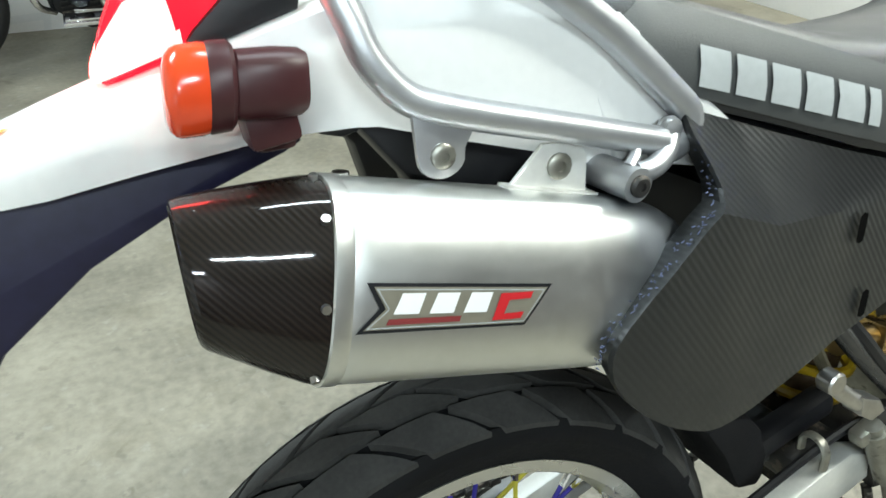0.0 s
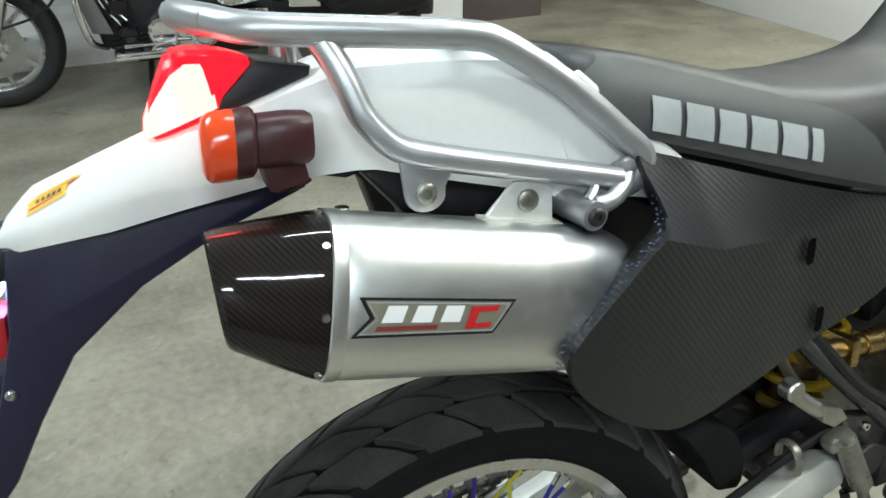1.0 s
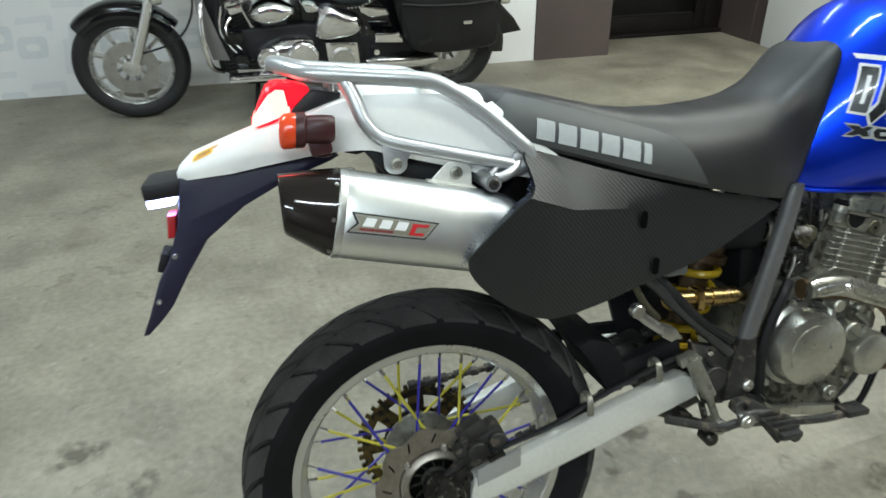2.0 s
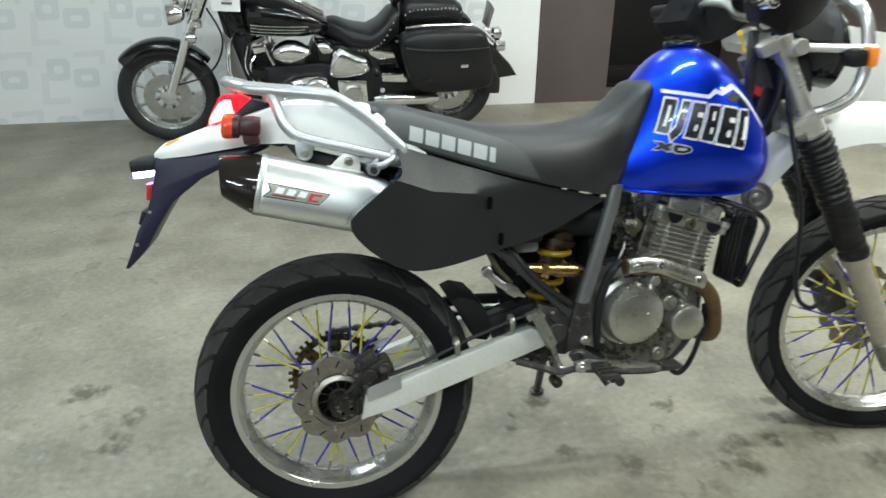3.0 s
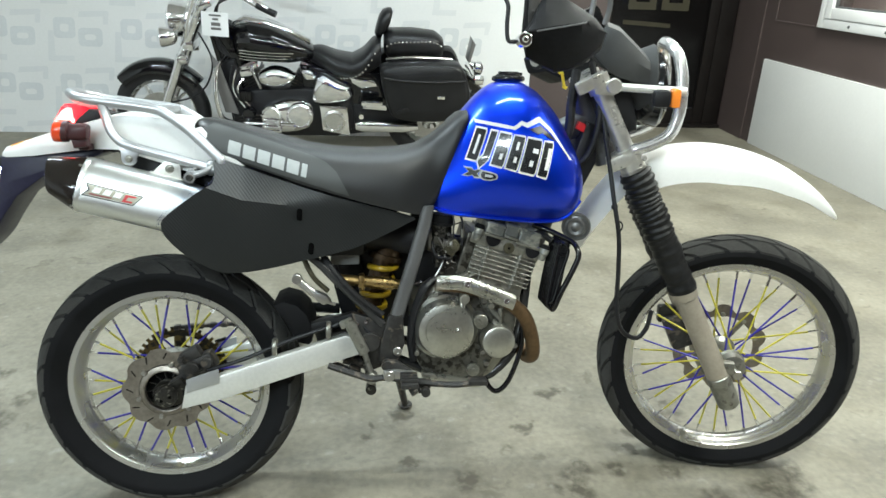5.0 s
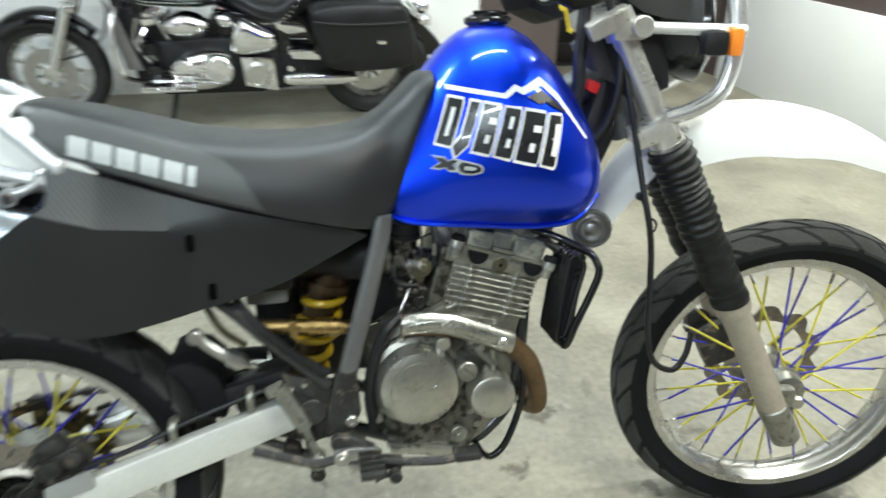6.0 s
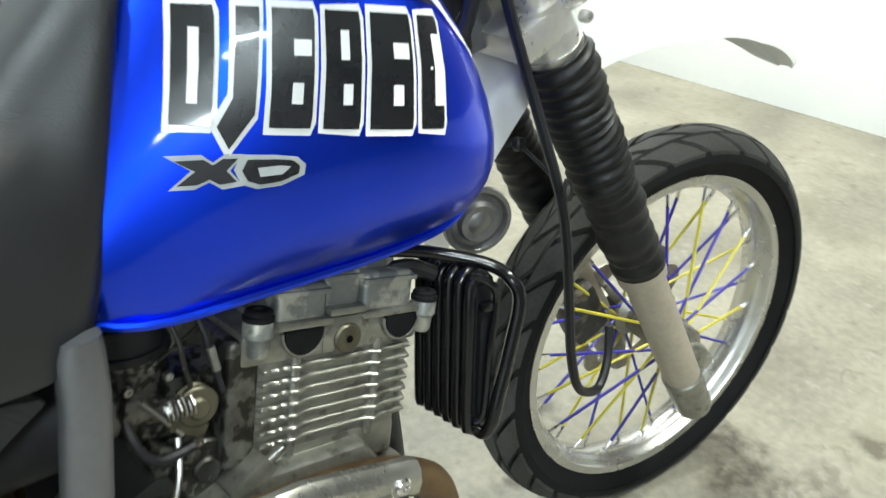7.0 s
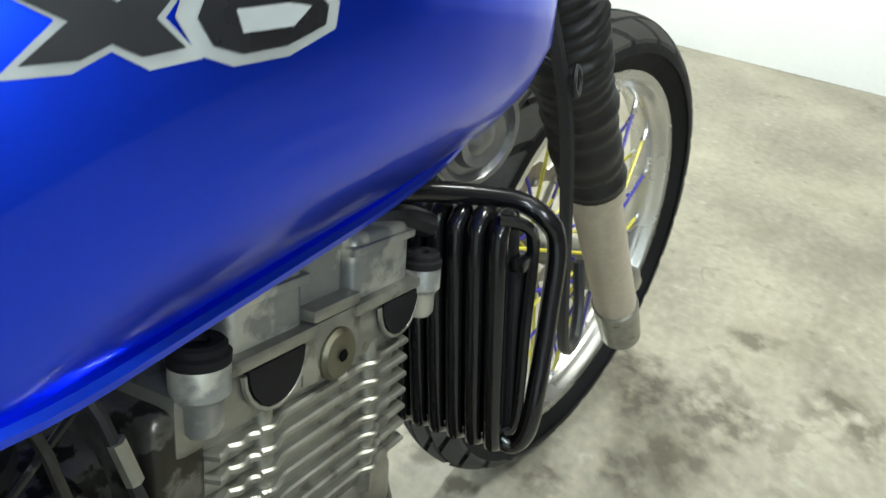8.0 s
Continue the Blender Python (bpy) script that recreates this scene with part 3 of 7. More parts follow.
def banner():
    """Pale rounded shapes printed in staggered rows on the white wall."""
    wall = bpy.data.objects["wall_north"]
    n = 5

    def rounded(cx, cz, w, h, r, slant):
        out = []
        for sx, sz, a0 in ((1, 1, 0), (-1, 1, 90), (-1, -1, 180), (1, -1, 270)):
            for k in range(n):
                a = radians(a0 + 90 * k / (n - 1))
                x, z = sx * (w / 2 - r) + r * math.cos(a), sz * (h / 2 - r) + r * math.sin(a)
                out.append((cx + x + slant * z, cz + z))
        return out

    def frame_shape(cx, cz, w, h, r, band, lift=0.002):
        bm = bmesh.new()
        a = [bm.verts.new((x, BACK - lift, z)) for x, z in rounded(cx, cz, w, h, r, 0.08)]
        b = [bm.verts.new((x, BACK - lift, z)) for x, z in rounded(cx, cz, w - 2 * band, h - 2 * band, r * 0.6, 0.08)]
        for i in range(len(a)):
            bm.faces.new((a[i], a[(i + 1) % len(a)], b[(i + 1) % len(a)], b[i]))
        return bm

    def bracket(pts):
        bm = bmesh.new()
        bm.faces.new([bm.verts.new((x, BACK - 0.003, z)) for x, z in pts])
        return bm

    for row in range(7):
        for col in range(13):
            cx, cz = -4.0 + col * 0.463 + 0.012 * row, -0.03 + row * 0.397
            if cx > 1.25:
                continue
            part("printed_mark", frame_shape(cx, cz, 0.15, 0.145, 0.03, 0.045), PRINT, wall)
            part("printed_mark", frame_shape(cx + 0.171, cz - 0.062, 0.168, 0.13, 0.03, 0.045), PRINT, wall)
            if row:
                part("printed_mark", bracket([(cx - 0.115, cz - 0.02), (cx - 0.145, cz - 0.235), (cx + 0.035, cz - 0.235), (cx + 0.04, cz - 0.195), (cx - 0.09, cz - 0.195), (cx - 0.075, cz - 0.02)]), PRINT_PALE, wall)
            part("printed_mark", bracket([(cx + 0.105, cz + 0.075), (cx + 0.12, cz + 0.115), (cx + 0.31, cz + 0.125), (cx + 0.32, cz + 0.115), (cx + 0.305, cz + 0.03), (cx + 0.27, cz + 0.03), (cx + 0.278, cz + 0.085)]), PRINT_PALE, wall)


banner()


def tube_fixture(x, y):
    f = base("ceiling_tube_lamp", pose(x, y, CEILING), "white ceiling batten with one lit tube", "ceiling lamp", "ceiling tube lamps")
    part("batten", box(1.25, 0.07, 0.045, (0, 0, -0.0235), 0.006), PVC, f)
    part("tube", moved(lathe([(0.011, -0.58), (0.013, -0.57), (0.013, 0.57), (0.011, 0.58)], 12), pose(0, 0, -0.06, 0, 0, 90)), TUBE, f, "lit white tube")


for tx, ty, watts in TUBES:
    tube_fixture(tx, ty)

# ---- the trail motorcycle: x ahead, y to its left, z up, leaning on its side stand ----
LEAN_DEG = 11.0
bike = base("motorcycle", pose(0, 0, 0, -LEAN_DEG, 0, 0), "blue and white trail motorcycle leaning on its side stand", "motorcycle")
RAKE, STEER = radians(26.5), 13.1
AXIS = Vector((1.239, 0, 0.6))
_d = Vector((-math.sin(RAKE), 0, math.cos(RAKE)))
TURNED = Matrix.Translation((0.018, 0.035, 0)) @ Matrix.Translation(AXIS) @ Matrix.Rotation(radians(-STEER), 4, _d) @ Matrix.Translation(-AXIS)


def P(name, bm, mat, label="", parent=None, sharp=38):
    return part(name, bm, mat, parent or bike, label, sharp)


def both(make):
    """A right-hand piece and its mirror image."""
    return make(-1), make(1)


def on_surface(name, pts, side_of, lift, mat, side=-1, label="", parent=None, cuts=0.012):
    """A thin decal of the outline (x, z), laid on a curved side."""
    bm = bmesh.new()
    bm.faces.new([bm.verts.new((x, 0, z)) for x, z in pts])
    xs, zs = [p[0] for p in pts], [p[1] for p in pts]
    for k in range(1, int((max(xs) - min(xs)) / cuts) + 1):
        bmesh.ops.bisect_plane(bm, geom=bm.verts[:] + bm.edges[:] + bm.faces[:], plane_co=(min(xs) + k * cuts, 0, 0), plane_no=(1, 0, 0))
    for k in range(1, int((max(zs) - min(zs)) / cuts) + 1):
        bmesh.ops.bisect_plane(bm, geom=bm.verts[:] + bm.edges[:] + bm.faces[:], plane_co=(0, 0, min(zs) + k * cuts), plane_no=(0, 0, 1))
    for v in bm.verts:
        v.co.y = side * (side_of(v.co.x, v.co.z) + lift)
    return P(name, bm, mat, label, parent)


# -- wheels --
def crown(R, hw, y):
    return R - 0.006 - 0.03 * (abs(y) / hw) ** 2.4


def tread(R, hw, count, m, skew):
    """Raised blocks in a chevron, two rows to each side."""
    bm = bmesh.new()
    for side in (-1, 1):
        for y0, y1, shift in ((0.03, 0.45, 0.0), (0.54, 0.97, 0.5)):
            for k in range(count):
                a0, a1 = (k + shift + 0.07) / count, (k + shift + 0.87 + (0.04 if side > 0 else 0)) / count
                if side > 0:
                    a0, a1 = a0 + 0.5 / count, a1 + 0.5 / count
                rows = []
                for j in range(4):
                    yy = y0 + (y1 - y0) * j / 3
                    row = []
                    for i in range(3):
                        a = (a0 + (a1 - a0) * i / 2) * math.tau + skew * yy
                        r = crown(R, hw, yy * hw)
                        row.append([Vector(((r + h) * math.cos(a), side * yy * hw * (1 if h else 0.99), (r + h) * math.sin(a))) for h in (-0.004, 0.007)])
                    rows.append(row)
                top = [[bm.verts.new(p[1]) for p in row] for row in rows]
                low = [[bm.verts.new(p[0]) for p in row] for row in rows]
                for j in range(3):
                    for i in range(2):
                        bm.faces.new((top[j][i], top[j][i + 1], top[j + 1][i + 1], top[j + 1][i]))
                edge = [(0, 0), (0, 1), (0, 2), (1, 2), (2, 2), (3, 2), (3, 1), (3, 0), (2, 0), (1, 0)]
                for (j, i), (q, p) in zip(edge, edge[1:] + edge[:1]):
                    bm.faces.new((top[j][i], top[q][p], low[q][p], low[j][i]))
    return moved(bm, m)


def wheel(name, m, R, hw, rim, hub_r, label):
    """Tyre, rim, hub and sleeved spokes round an axle that lies across."""
    b = 0.039 if hw > 0.055 else 0.032
    half_rim = [(rim + 0.005, b + 0.002), (rim - 0.008, b + 0.0015), (rim - 0.0105, b - 0.001), (rim - 0.013, b - 0.01), (rim - 0.018, 0.016), (rim - 0.023, 0.009)]
    inner = [(rim - 0.008, 0), (rim - 0.004, b - 0.005), (rim + 0.005, b - 0.003)]
    ring = lathe([(r, -y) for r, y in half_rim] + half_rim[::-1] + [(r, y) for r, y in inner[::-1]] + [(r, -y) for r, y in inner[1:]], 72, True)
    w = P(name, moved(ring, m), ALLOY, label)
    half = [(rim - 0.004, b - 0.006), (rim + 0.004, b), (rim + 0.016, b + 0.006), (rim + 0.035, hw * 0.97), (R - 0.045, hw * 1.0), (R - 0.036, hw * 0.995), (R - 0.026, hw * 0.93)]
    half += [(crown(R, hw, hw * f) - 0.001, hw * f) for f in (0.85, 0.7, 0.5, 0.25, 0.0)]
    prof = [(r, -y) for r, y in half] + [(r, y) for r, y in half[-2::-1]]
    part("tyre", moved(lathe(prof, 80, True), m), RUBBER, w, "black tyre with worn blocks")
    part("tread", tread(R, hw, 26, m, -0.34), TREAD, w, "worn diagonal tread blocks", 30)
    part("hub", moved(lathe([(0.012, -0.085), (0.022, -0.083), (0.026, -0.06), (hub_r, -0.05), (hub_r, -0.042), (0.03, -0.03), (0.028, 0.03), (hub_r, 0.042), (hub_r, 0.05), (0.026, 0.06), (0.02, 0.085), (0.01, 0.087)], 28), m), CAST, w)
    n = 36
    for i in range(n):
        side, a = -1 if i % 2 else 1, i / n * math.tau
        lean = radians(24 if i % 4 in (1, 2) else -24)
        p = Vector((hub_r * 0.93 * math.cos(a + lean), side * 0.046, hub_r * 0.93 * math.sin(a + lean)))
        q = Vector(((rim - 0.024) * math.cos(a), side * 0.006, (rim - 0.024) * math.sin(a)))
        part("spoke", moved(rod(p, p + (q - p) * 0.92, 0.0027, 6), m), YSPOKE if (i // 2) % 2 else BSPOKE, w)
        part("nipple", moved(rod(p + (q - p) * 0.9, q, 0.0034, 6), m), CHROME, w)
    return w


def wavy_disc(r0, r1, y, thick, count, deep):
    """A wave-edged brake disc with drilled slots."""
    n = count * 8
    bm = bmesh.new()
    outer = [(r1 - deep * (0.5 + 0.5 * math.cos(k / 8 * math.tau)) ** 2, k / n * math.tau) for k in range(n)]
    rings = []
    for yy in (y - thick / 2, y + thick / 2):
        rings.append([bm.verts.new((r * math.cos(a), yy, r * math.sin(a))) for r, a in outer])
        rings.append([bm.verts.new((r0 * math.cos(a), yy, r0 * math.sin(a))) for _, a in outer])
    a, b, c, d = rings
    for k in range(n):
        j = (k + 1) % n
        bm.faces.new((a[k], a[j], b[j], b[k]))
        bm.faces.new((c[k], d[k], d[j], c[j]))
        bm.faces.new((a[k], c[k], c[j], a[j]))
        bm.faces.new((b[k], b[j], d[j], d[k]))
    return bm


REAR = pose(0.007, 0, 0.322)
rear = wheel("rear_wheel", REAR, 0.3215, 0.06, 0.236, 0.07, "silver spoked rear wheel with yellow and blue spokes")
part("brake_disc", moved(wavy_disc(0.066, 0.106, -0.068, 0.005, 9, 0.01), REAR), DISCMETAL, rear, "wave-edged steel brake disc")
part("disc_carrier", moved(join(lathe([(0.05, -0.066), (0.05, -0.078), (0.053, -0.079), (0.06, -0.074), (0.0635, -0.073), (0.0635, -0.066)], 36, True), *[box(0.016, 0.007, 0.012, (0.067 * math.cos(k * 1.047 + 0.3), -0.0715, 0.067 * math.sin(k * 1.047 + 0.3)), 0.002, (0, -math.degrees(k * 1.047 + 0.3), 0), 1) for k in range(6)]), REAR), DISCMETAL, rear)
for k in range(6):
    a = k * 1.047 + 0.3
    part("disc_bolt", moved(bolt(0.068 * math.cos(a), -0.0745, 0.068 * math.sin(a), 0.0058), REAR), STEEL, rear)
for k in range(12):
    a = k / 12 * math.tau
    part("hub_rib", moved(rod((0.026 * math.cos(a), -0.064, 0.026 * math.sin(a)), (0.05 * math.cos(a + 0.15), -0.06, 0.05 * math.sin(a + 0.15)), 0.002, 6), REAR), GRIME, rear)
part("hub_shell", moved(lathe([(0.02, -0.056), (0.05, -0.054), (0.0505, -0.062)], 30), REAR), SLOT, rear)
for k in range(12):
    a = k / 12 * math.tau
    part("disc_slot", moved(box(0.018, 0.001, 0.003, (0.087, -0.0707, 0), 0.0004, (0, 28, 0), 1), REAR @ Matrix.Rotation(-a, 4, "Y")), SLOT, rear)
sprocket = lathe([(0.055, 0.068), (0.066, 0.068), (0.066, 0.074), (0.055, 0.074)], 40, True)
sprocket = join(sprocket, lathe([(0.092, 0.068), (0.108, 0.068), (0.108, 0.074), (0.092, 0.074)], 40, True), *[box(0.034, 0.005, 0.03, (0.079 * math.cos(k * math.tau / 8), 0.071, 0.079 * math.sin(k * math.tau / 8)), 0.002, (0, -k * 45, 0), 1) for k in range(8)])
for k in range(40):
    a = k / 40 * math.tau
    sprocket = join(sprocket, box(0.012, 0.005, 0.008, (0.111 * math.cos(a), 0.071, 0.111 * math.sin(a)), 0, (0, -math.degrees(a), 0)))
part("sprocket", moved(sprocket, REAR), SPROCKET, rear, "grimy rear sprocket with round holes")
P("hub_cover", moved(lathe([(0.026, -0.074), (0.028, -0.09), (0.024, -0.1), (0.01, -0.102)], 24), REAR), GRIME)
P("axle_nut", moved(join(lathe([(0.012, -0.134), (0.022, -0.132), (0.025, -0.126), (0.025, -0.1), (0.02, -0.096)], 20), box(0.04, 0.012, 0.03, (0.022, -0.106, 0.02), 0.006, (0, -30, 0))), REAR @ pose(0.012, 0, 0.004)), GRIME, "dark rubbery axle end")
for dx, dz in ((-0.009, -0.006), (0.011, 0.003)):
    P("axle_screw", moved(disc(0.0042, -0.1355, -0.13, (dx, 0, dz), 10), REAR @ pose(0.012, 0, 0.004)), SLOT)


def chain(z0, z1):
    """A run of plates to the front sprocket, as links."""
    bm = None
    for k in range(36):
        t = k / 35
        link = box(0.0165, 0.012 if k % 2 else 0.018, 0.0095 if k % 2 else 0.0125, (0.003 + 0.52 * t, 0.072, z0 + (z1 - z0) * t), 0.002, (0, -math.degrees(math.atan2(z1 - z0, 0.52)), 0), 1)
        bm = join(bm, link) if bm else link
    return bm


P("chain", chain(0.436, 0.462), DARK, "dark oily drive chain")
P("chain", chain(0.209, 0.388), DARK, "dark oily drive chain")
P("chain_guard", tube([(0.24, 0.085, 0.478), (0.3, 0.085, 0.48), (0.36, 0.085, 0.48), (0.42, 0.085, 0.477)], 0.014, 8, 6, flat=0.5), BLACK)

# -- swingarm --
arm = [(0.05, 0.29), (0.062, 0.347), (0.16, 0.379), (0.3, 0.424), (0.44, 0.468), (0.475, 0.455), (0.478, 0.42), (0.3, 0.362), (0.15, 0.313)]
for side in (-1, 1):
    P("swingarm", prism(arm, side * 0.088, side * 0.116, 0.005), ARM, "silver box-section swingarm")
    P("chain_adjuster", prism([(0.066, 0.334), (0.066, 0.366), (0.1, 0.379), (0.142, 0.392), (0.142, 0.357), (0.1, 0.344)], side * 0.1165, side * 0.1215, 0.002), RACK)
    P("axle_plate", join(prism([(-0.012, 0.302), (-0.016, 0.325), (0.0, 0.342), (0.055, 0.36), (0.055, 0.302), (0.015, 0.294)], side * 0.098, side * 0.112, 0.004), box(0.03, 0.012, 0.008, (0.1, side * 0.119, 0.384), 0.002, (0, -18, 0))), GRIME)
P("swingarm_bridge", box(0.07, 0.17, 0.05, (0.43, 0, 0.44), 0.01, (0, -16, 0)), DARK)
P("swingarm_pivot", disc(0.024, -0.128, 0.128, (0.5, 0, 0.452)), DARK)
for x, z in ((0.272, 0.42), (0.4, 0.46)):
    P("hose_clip", tube([(x, -0.112, z), (x, -0.113, z + 0.02), (x, -0.106, z + 0.032), (x, -0.092, z + 0.034), (x, -0.084, z + 0.026), (x, -0.083, z + 0.01)], 0.0062, 8, 4, flat=0.55), CAST)
P("brake_hose", tube([(0.1, -0.09, 0.375), (0.2, -0.105, 0.41), (0.3, -0.105, 0.452), (0.42, -0.105, 0.492), (0.47, -0.11, 0.5), (0.5, -0.12, 0.47)], 0.005, 8), BLACK)
P("brake_caliper", join(box(0.09, 0.045, 0.045, (0.085, -0.07, 0.385), 0.01, (0, -25, 0)), disc(0.018, -0.105, -0.09, (0.075, 0, 0.385)), disc(0.014, -0.102, -0.09, (0.11, 0, 0.4)), disc(0.008, -0.108, -0.09, (0.052, 0, 0.41), 6), box(0.05, 0.03, 0.03, (0.07, -0.075, 0.415), 0.008, (0, -30, 0)), box(0.12, 0.012, 0.03, (0.045, -0.088, 0.352), 0.004, (0, -40, 0))), DARK, "grimy rear brake caliper")
P("inner_mudguard", prism([(0.266, 0.532), (0.29, 0.542), (0.325, 0.532), (0.347, 0.508), (0.36, 0.47), (0.358, 0.44), (0.35, 0.43), (0.322, 0.436), (0.312, 0.455), (0.295, 0.49)], -0.075, 0.075, 0.008), RUBBER, "black plastic inner mudguard")
# plain block standing for an unidentified smoky grey shape
P("smoky_grey_block", box(0.06, 0.06, 0.06, (0.392, -0.02, 0.452), 0.016, (0, -16, 0), 3), material("smoky_plastic", (0.03, 0.032, 0.032), 0.35, vary=0.1))
P("chain_slider", box(0.16, 0.03, 0.03, (0.39, -0.055, 0.478), 0.01, (0, -14, 0)), BLACK)

# -- tail, rack and silencer --
TAILROWS = [(-0.325, 0.893, 0.884, 0.046), (-0.31, 0.907, 0.882, 0.06), (-0.25, 0.928, 0.886, 0.066), (-0.2, 0.944, 0.893, 0.068), (-0.12, 0.968, 0.903, 0.074), (-0.06, 0.985, 0.903, 0.082),
            (0.0, 0.985, 0.885, 0.09), (0.06, 0.98, 0.868, 0.098), (0.11, 0.972, 0.85, 0.105)]


def tail_section(x):
    top, low, w = table(TAILROWS, x)
    side = [(-w, low), (-w, low + (top - low) * 0.35), (-w * 0.96, low + (top - low) * 0.7), (-w * 0.86, low + (top - low) * 0.92), (-w * 0.6, top - 0.001), (-w * 0.3, top), (0, top + 0.001)]
    return [(x, y, z) for y, z in side + [(-y, z) for y, z in side[-2::-1]]]


shell = loft([tail_section(x) for x in spread(-0.325, 0.11, 30)], False, False)
P("rear_fender", solid(shell, 0.004), WHITE, "white plastic rear fender")
for side in (-1, 1):
    P("tail_cover", prism([(0.098, 0.9), (0.1, 0.95), (0.124, 0.956), (0.222, 0.868), (0.188, 0.838), (0.112, 0.856)], side * 0.098, side * 0.11, 0.004, lean=0.17), WHITE, "white plastic tail side cover")
    P("screw", bolt(0.162, side * 0.109, 0.872, 0.006, 0.004, side), STEEL)
flap = [(-0.322, 0.884), (-0.25, 0.889), (-0.184, 0.897), (-0.105, 0.906), (-0.1, 0.894), (-0.112, 0.888), (-0.172, 0.868), (-0.24, 0.836), (-0.298, 0.793), (-0.332, 0.745), (-0.36, 0.7), (-0.378, 0.68), (-0.4, 0.66), (-0.408, 0.66), (-0.394, 0.69), (-0.374, 0.738), (-0.356, 0.766), (-0.335, 0.82), (-0.327, 0.86)]
P("mud_flap", prism(flap, -0.056, 0.056, 0.004), NAVY, "dark navy plastic mud flap")
P("reflector", prism([(-0.353, 0.797), (-0.349, 0.83), (-0.337, 0.83), (-0.342, 0.797)], -0.04, 0.0, 0.002), DECAL_RED)
P("plate_lamp", join(box(0.06, 0.1, 0.024, (-0.345, 0, 0.869), 0.006, (0, -4, 0))), BLACK)
P("plate_lamp_bulb", box(0.038, 0.06, 0.016, (-0.354, -0.01, 0.851), 0.005, (0, -4, 0)), LED, "lit white plate lamp")
P("plate_bracket", box(0.012, 0.05, 0.03, (-0.368, 0, 0.757), 0.003, (0, 20, 0)), BLACK)
for z in (0.71, 0.775):
    P("flap_bolt", bolt(-0.345 - (0.775 - z) * 0.5, -0.056, z, 0.004, 0.004), STEEL)
def fender_skin(x, y):
    """The height of the rear fender's outer skin."""
    top, low, w = table(TAILROWS, x)
    return low + (top - low) * table([(0, 1.0), (0.6, 1.0), (0.86, 0.92), (0.96, 0.7), (1.0, 0.35)], abs(y) / w)[0]


def fender_decal(name, pts, lift, mat, label=""):
    bm = bmesh.new()
    bm.faces.new([bm.verts.new((x, y, 0)) for x, y in pts])
    for axis, values in ((0, spread(-0.31, -0.24, 18)), (1, spread(-0.07, 0.0, 24))):
        for v in values:
            at = [0, 0, 0]
            at[axis] = v
            bmesh.ops.bisect_plane(bm, geom=bm.verts[:] + bm.edges[:] + bm.faces[:], plane_co=at, plane_no=(1 - axis, axis, 0))
    for v in bm.verts:
        v.co.z = fender_skin(v.co.x, v.co.y) + lift
        v.co.y -= lift * 0.7
    part(name, bm, mat, bpy.data.objects["rear_fender"], label)


fender_decal("yellow_sticker", [(-0.301, -0.056), (-0.2985, -0.048), (-0.3015, -0.0445), (-0.296, -0.036), (-0.294, -0.029), (-0.268, -0.026), (-0.262, -0.034), (-0.2725, -0.041), (-0.273, -0.056)], 0.0008, YELLOW, "yellow sticker with a red rule and dark bars")
for k in range(5):
    x0 = -0.294 + k * 0.0038
    fender_decal("sticker_bar", [(x0, -0.051), (x0 + 0.0022, -0.051), (x0 + 0.0022, -0.044), (x0, -0.044)], 0.0014, LETTER_BLACK)
fender_decal("sticker_rule", [(-0.2985, -0.0545), (-0.2745, -0.0545), (-0.2745, -0.0536), (-0.2985, -0.0536)], 0.0014, DECAL_RED)
fender_decal("sticker_rule", [(-0.2935, -0.0405), (-0.2735, -0.0405), (-0.266, -0.0335), (-0.267, -0.033), (-0.274, -0.0396), (-0.2935, -0.0396)], 0.0014, DECAL_RED)
P("fender_bracket", prism([(-0.102, 0.907), (-0.056, 0.906), (-0.062, 0.898), (-0.076, 0.895), (-0.09, 0.899)], -0.068, -0.05, 0.002), BLACK)
# tail lamp
lens = loft([[(x, y, z) for y, z in ((-w, lo), (-w * 0.9, hi), (w * 0.9, hi), (w, lo))] for x, w, lo, hi in ((-0.213, 0.04, 0.942, 0.95), (-0.205, 0.046, 0.943, 0.97), (-0.188, 0.05, 0.948, 1.0), (-0.178, 0.05, 0.951, 1.003), (-0.15, 0.05, 0.958, 1.0), (-0.128, 0.048, 0.965, 0.992))])
bmesh.ops.bevel(lens, geom=lens.edges[:], offset=0.004, segments=2, affect="EDGES")
P("tail_lamp", lens, TAIL, "lit red tail lamp")
core = loft([[(x, y, z) for y, z in ((-w, lo), (-w * 0.9, hi), (w * 0.9, hi), (w, lo))] for x, w, lo, hi in ((-0.2148, 0.036, 0.9425, 0.949), (-0.2065, 0.0475, 0.9455, 0.965), (-0.1895, 0.0515, 0.951, 0.986), (-0.178, 0.0515, 0.9545, 0.993), (-0.167, 0.0515, 0.958, 0.992), (-0.161, 0.0515, 0.96, 0.976))])
P("tail_lamp_core", core, TAILCORE, "bright lit core of the tail lamp")
P("lamp_base", prism([(-0.168, 0.952), (-0.09, 0.975), (-0.088, 0.982), (-0.128, 0.991), (-0.155, 0.968)], -0.0525, 0.0525, 0.003), BLACK)


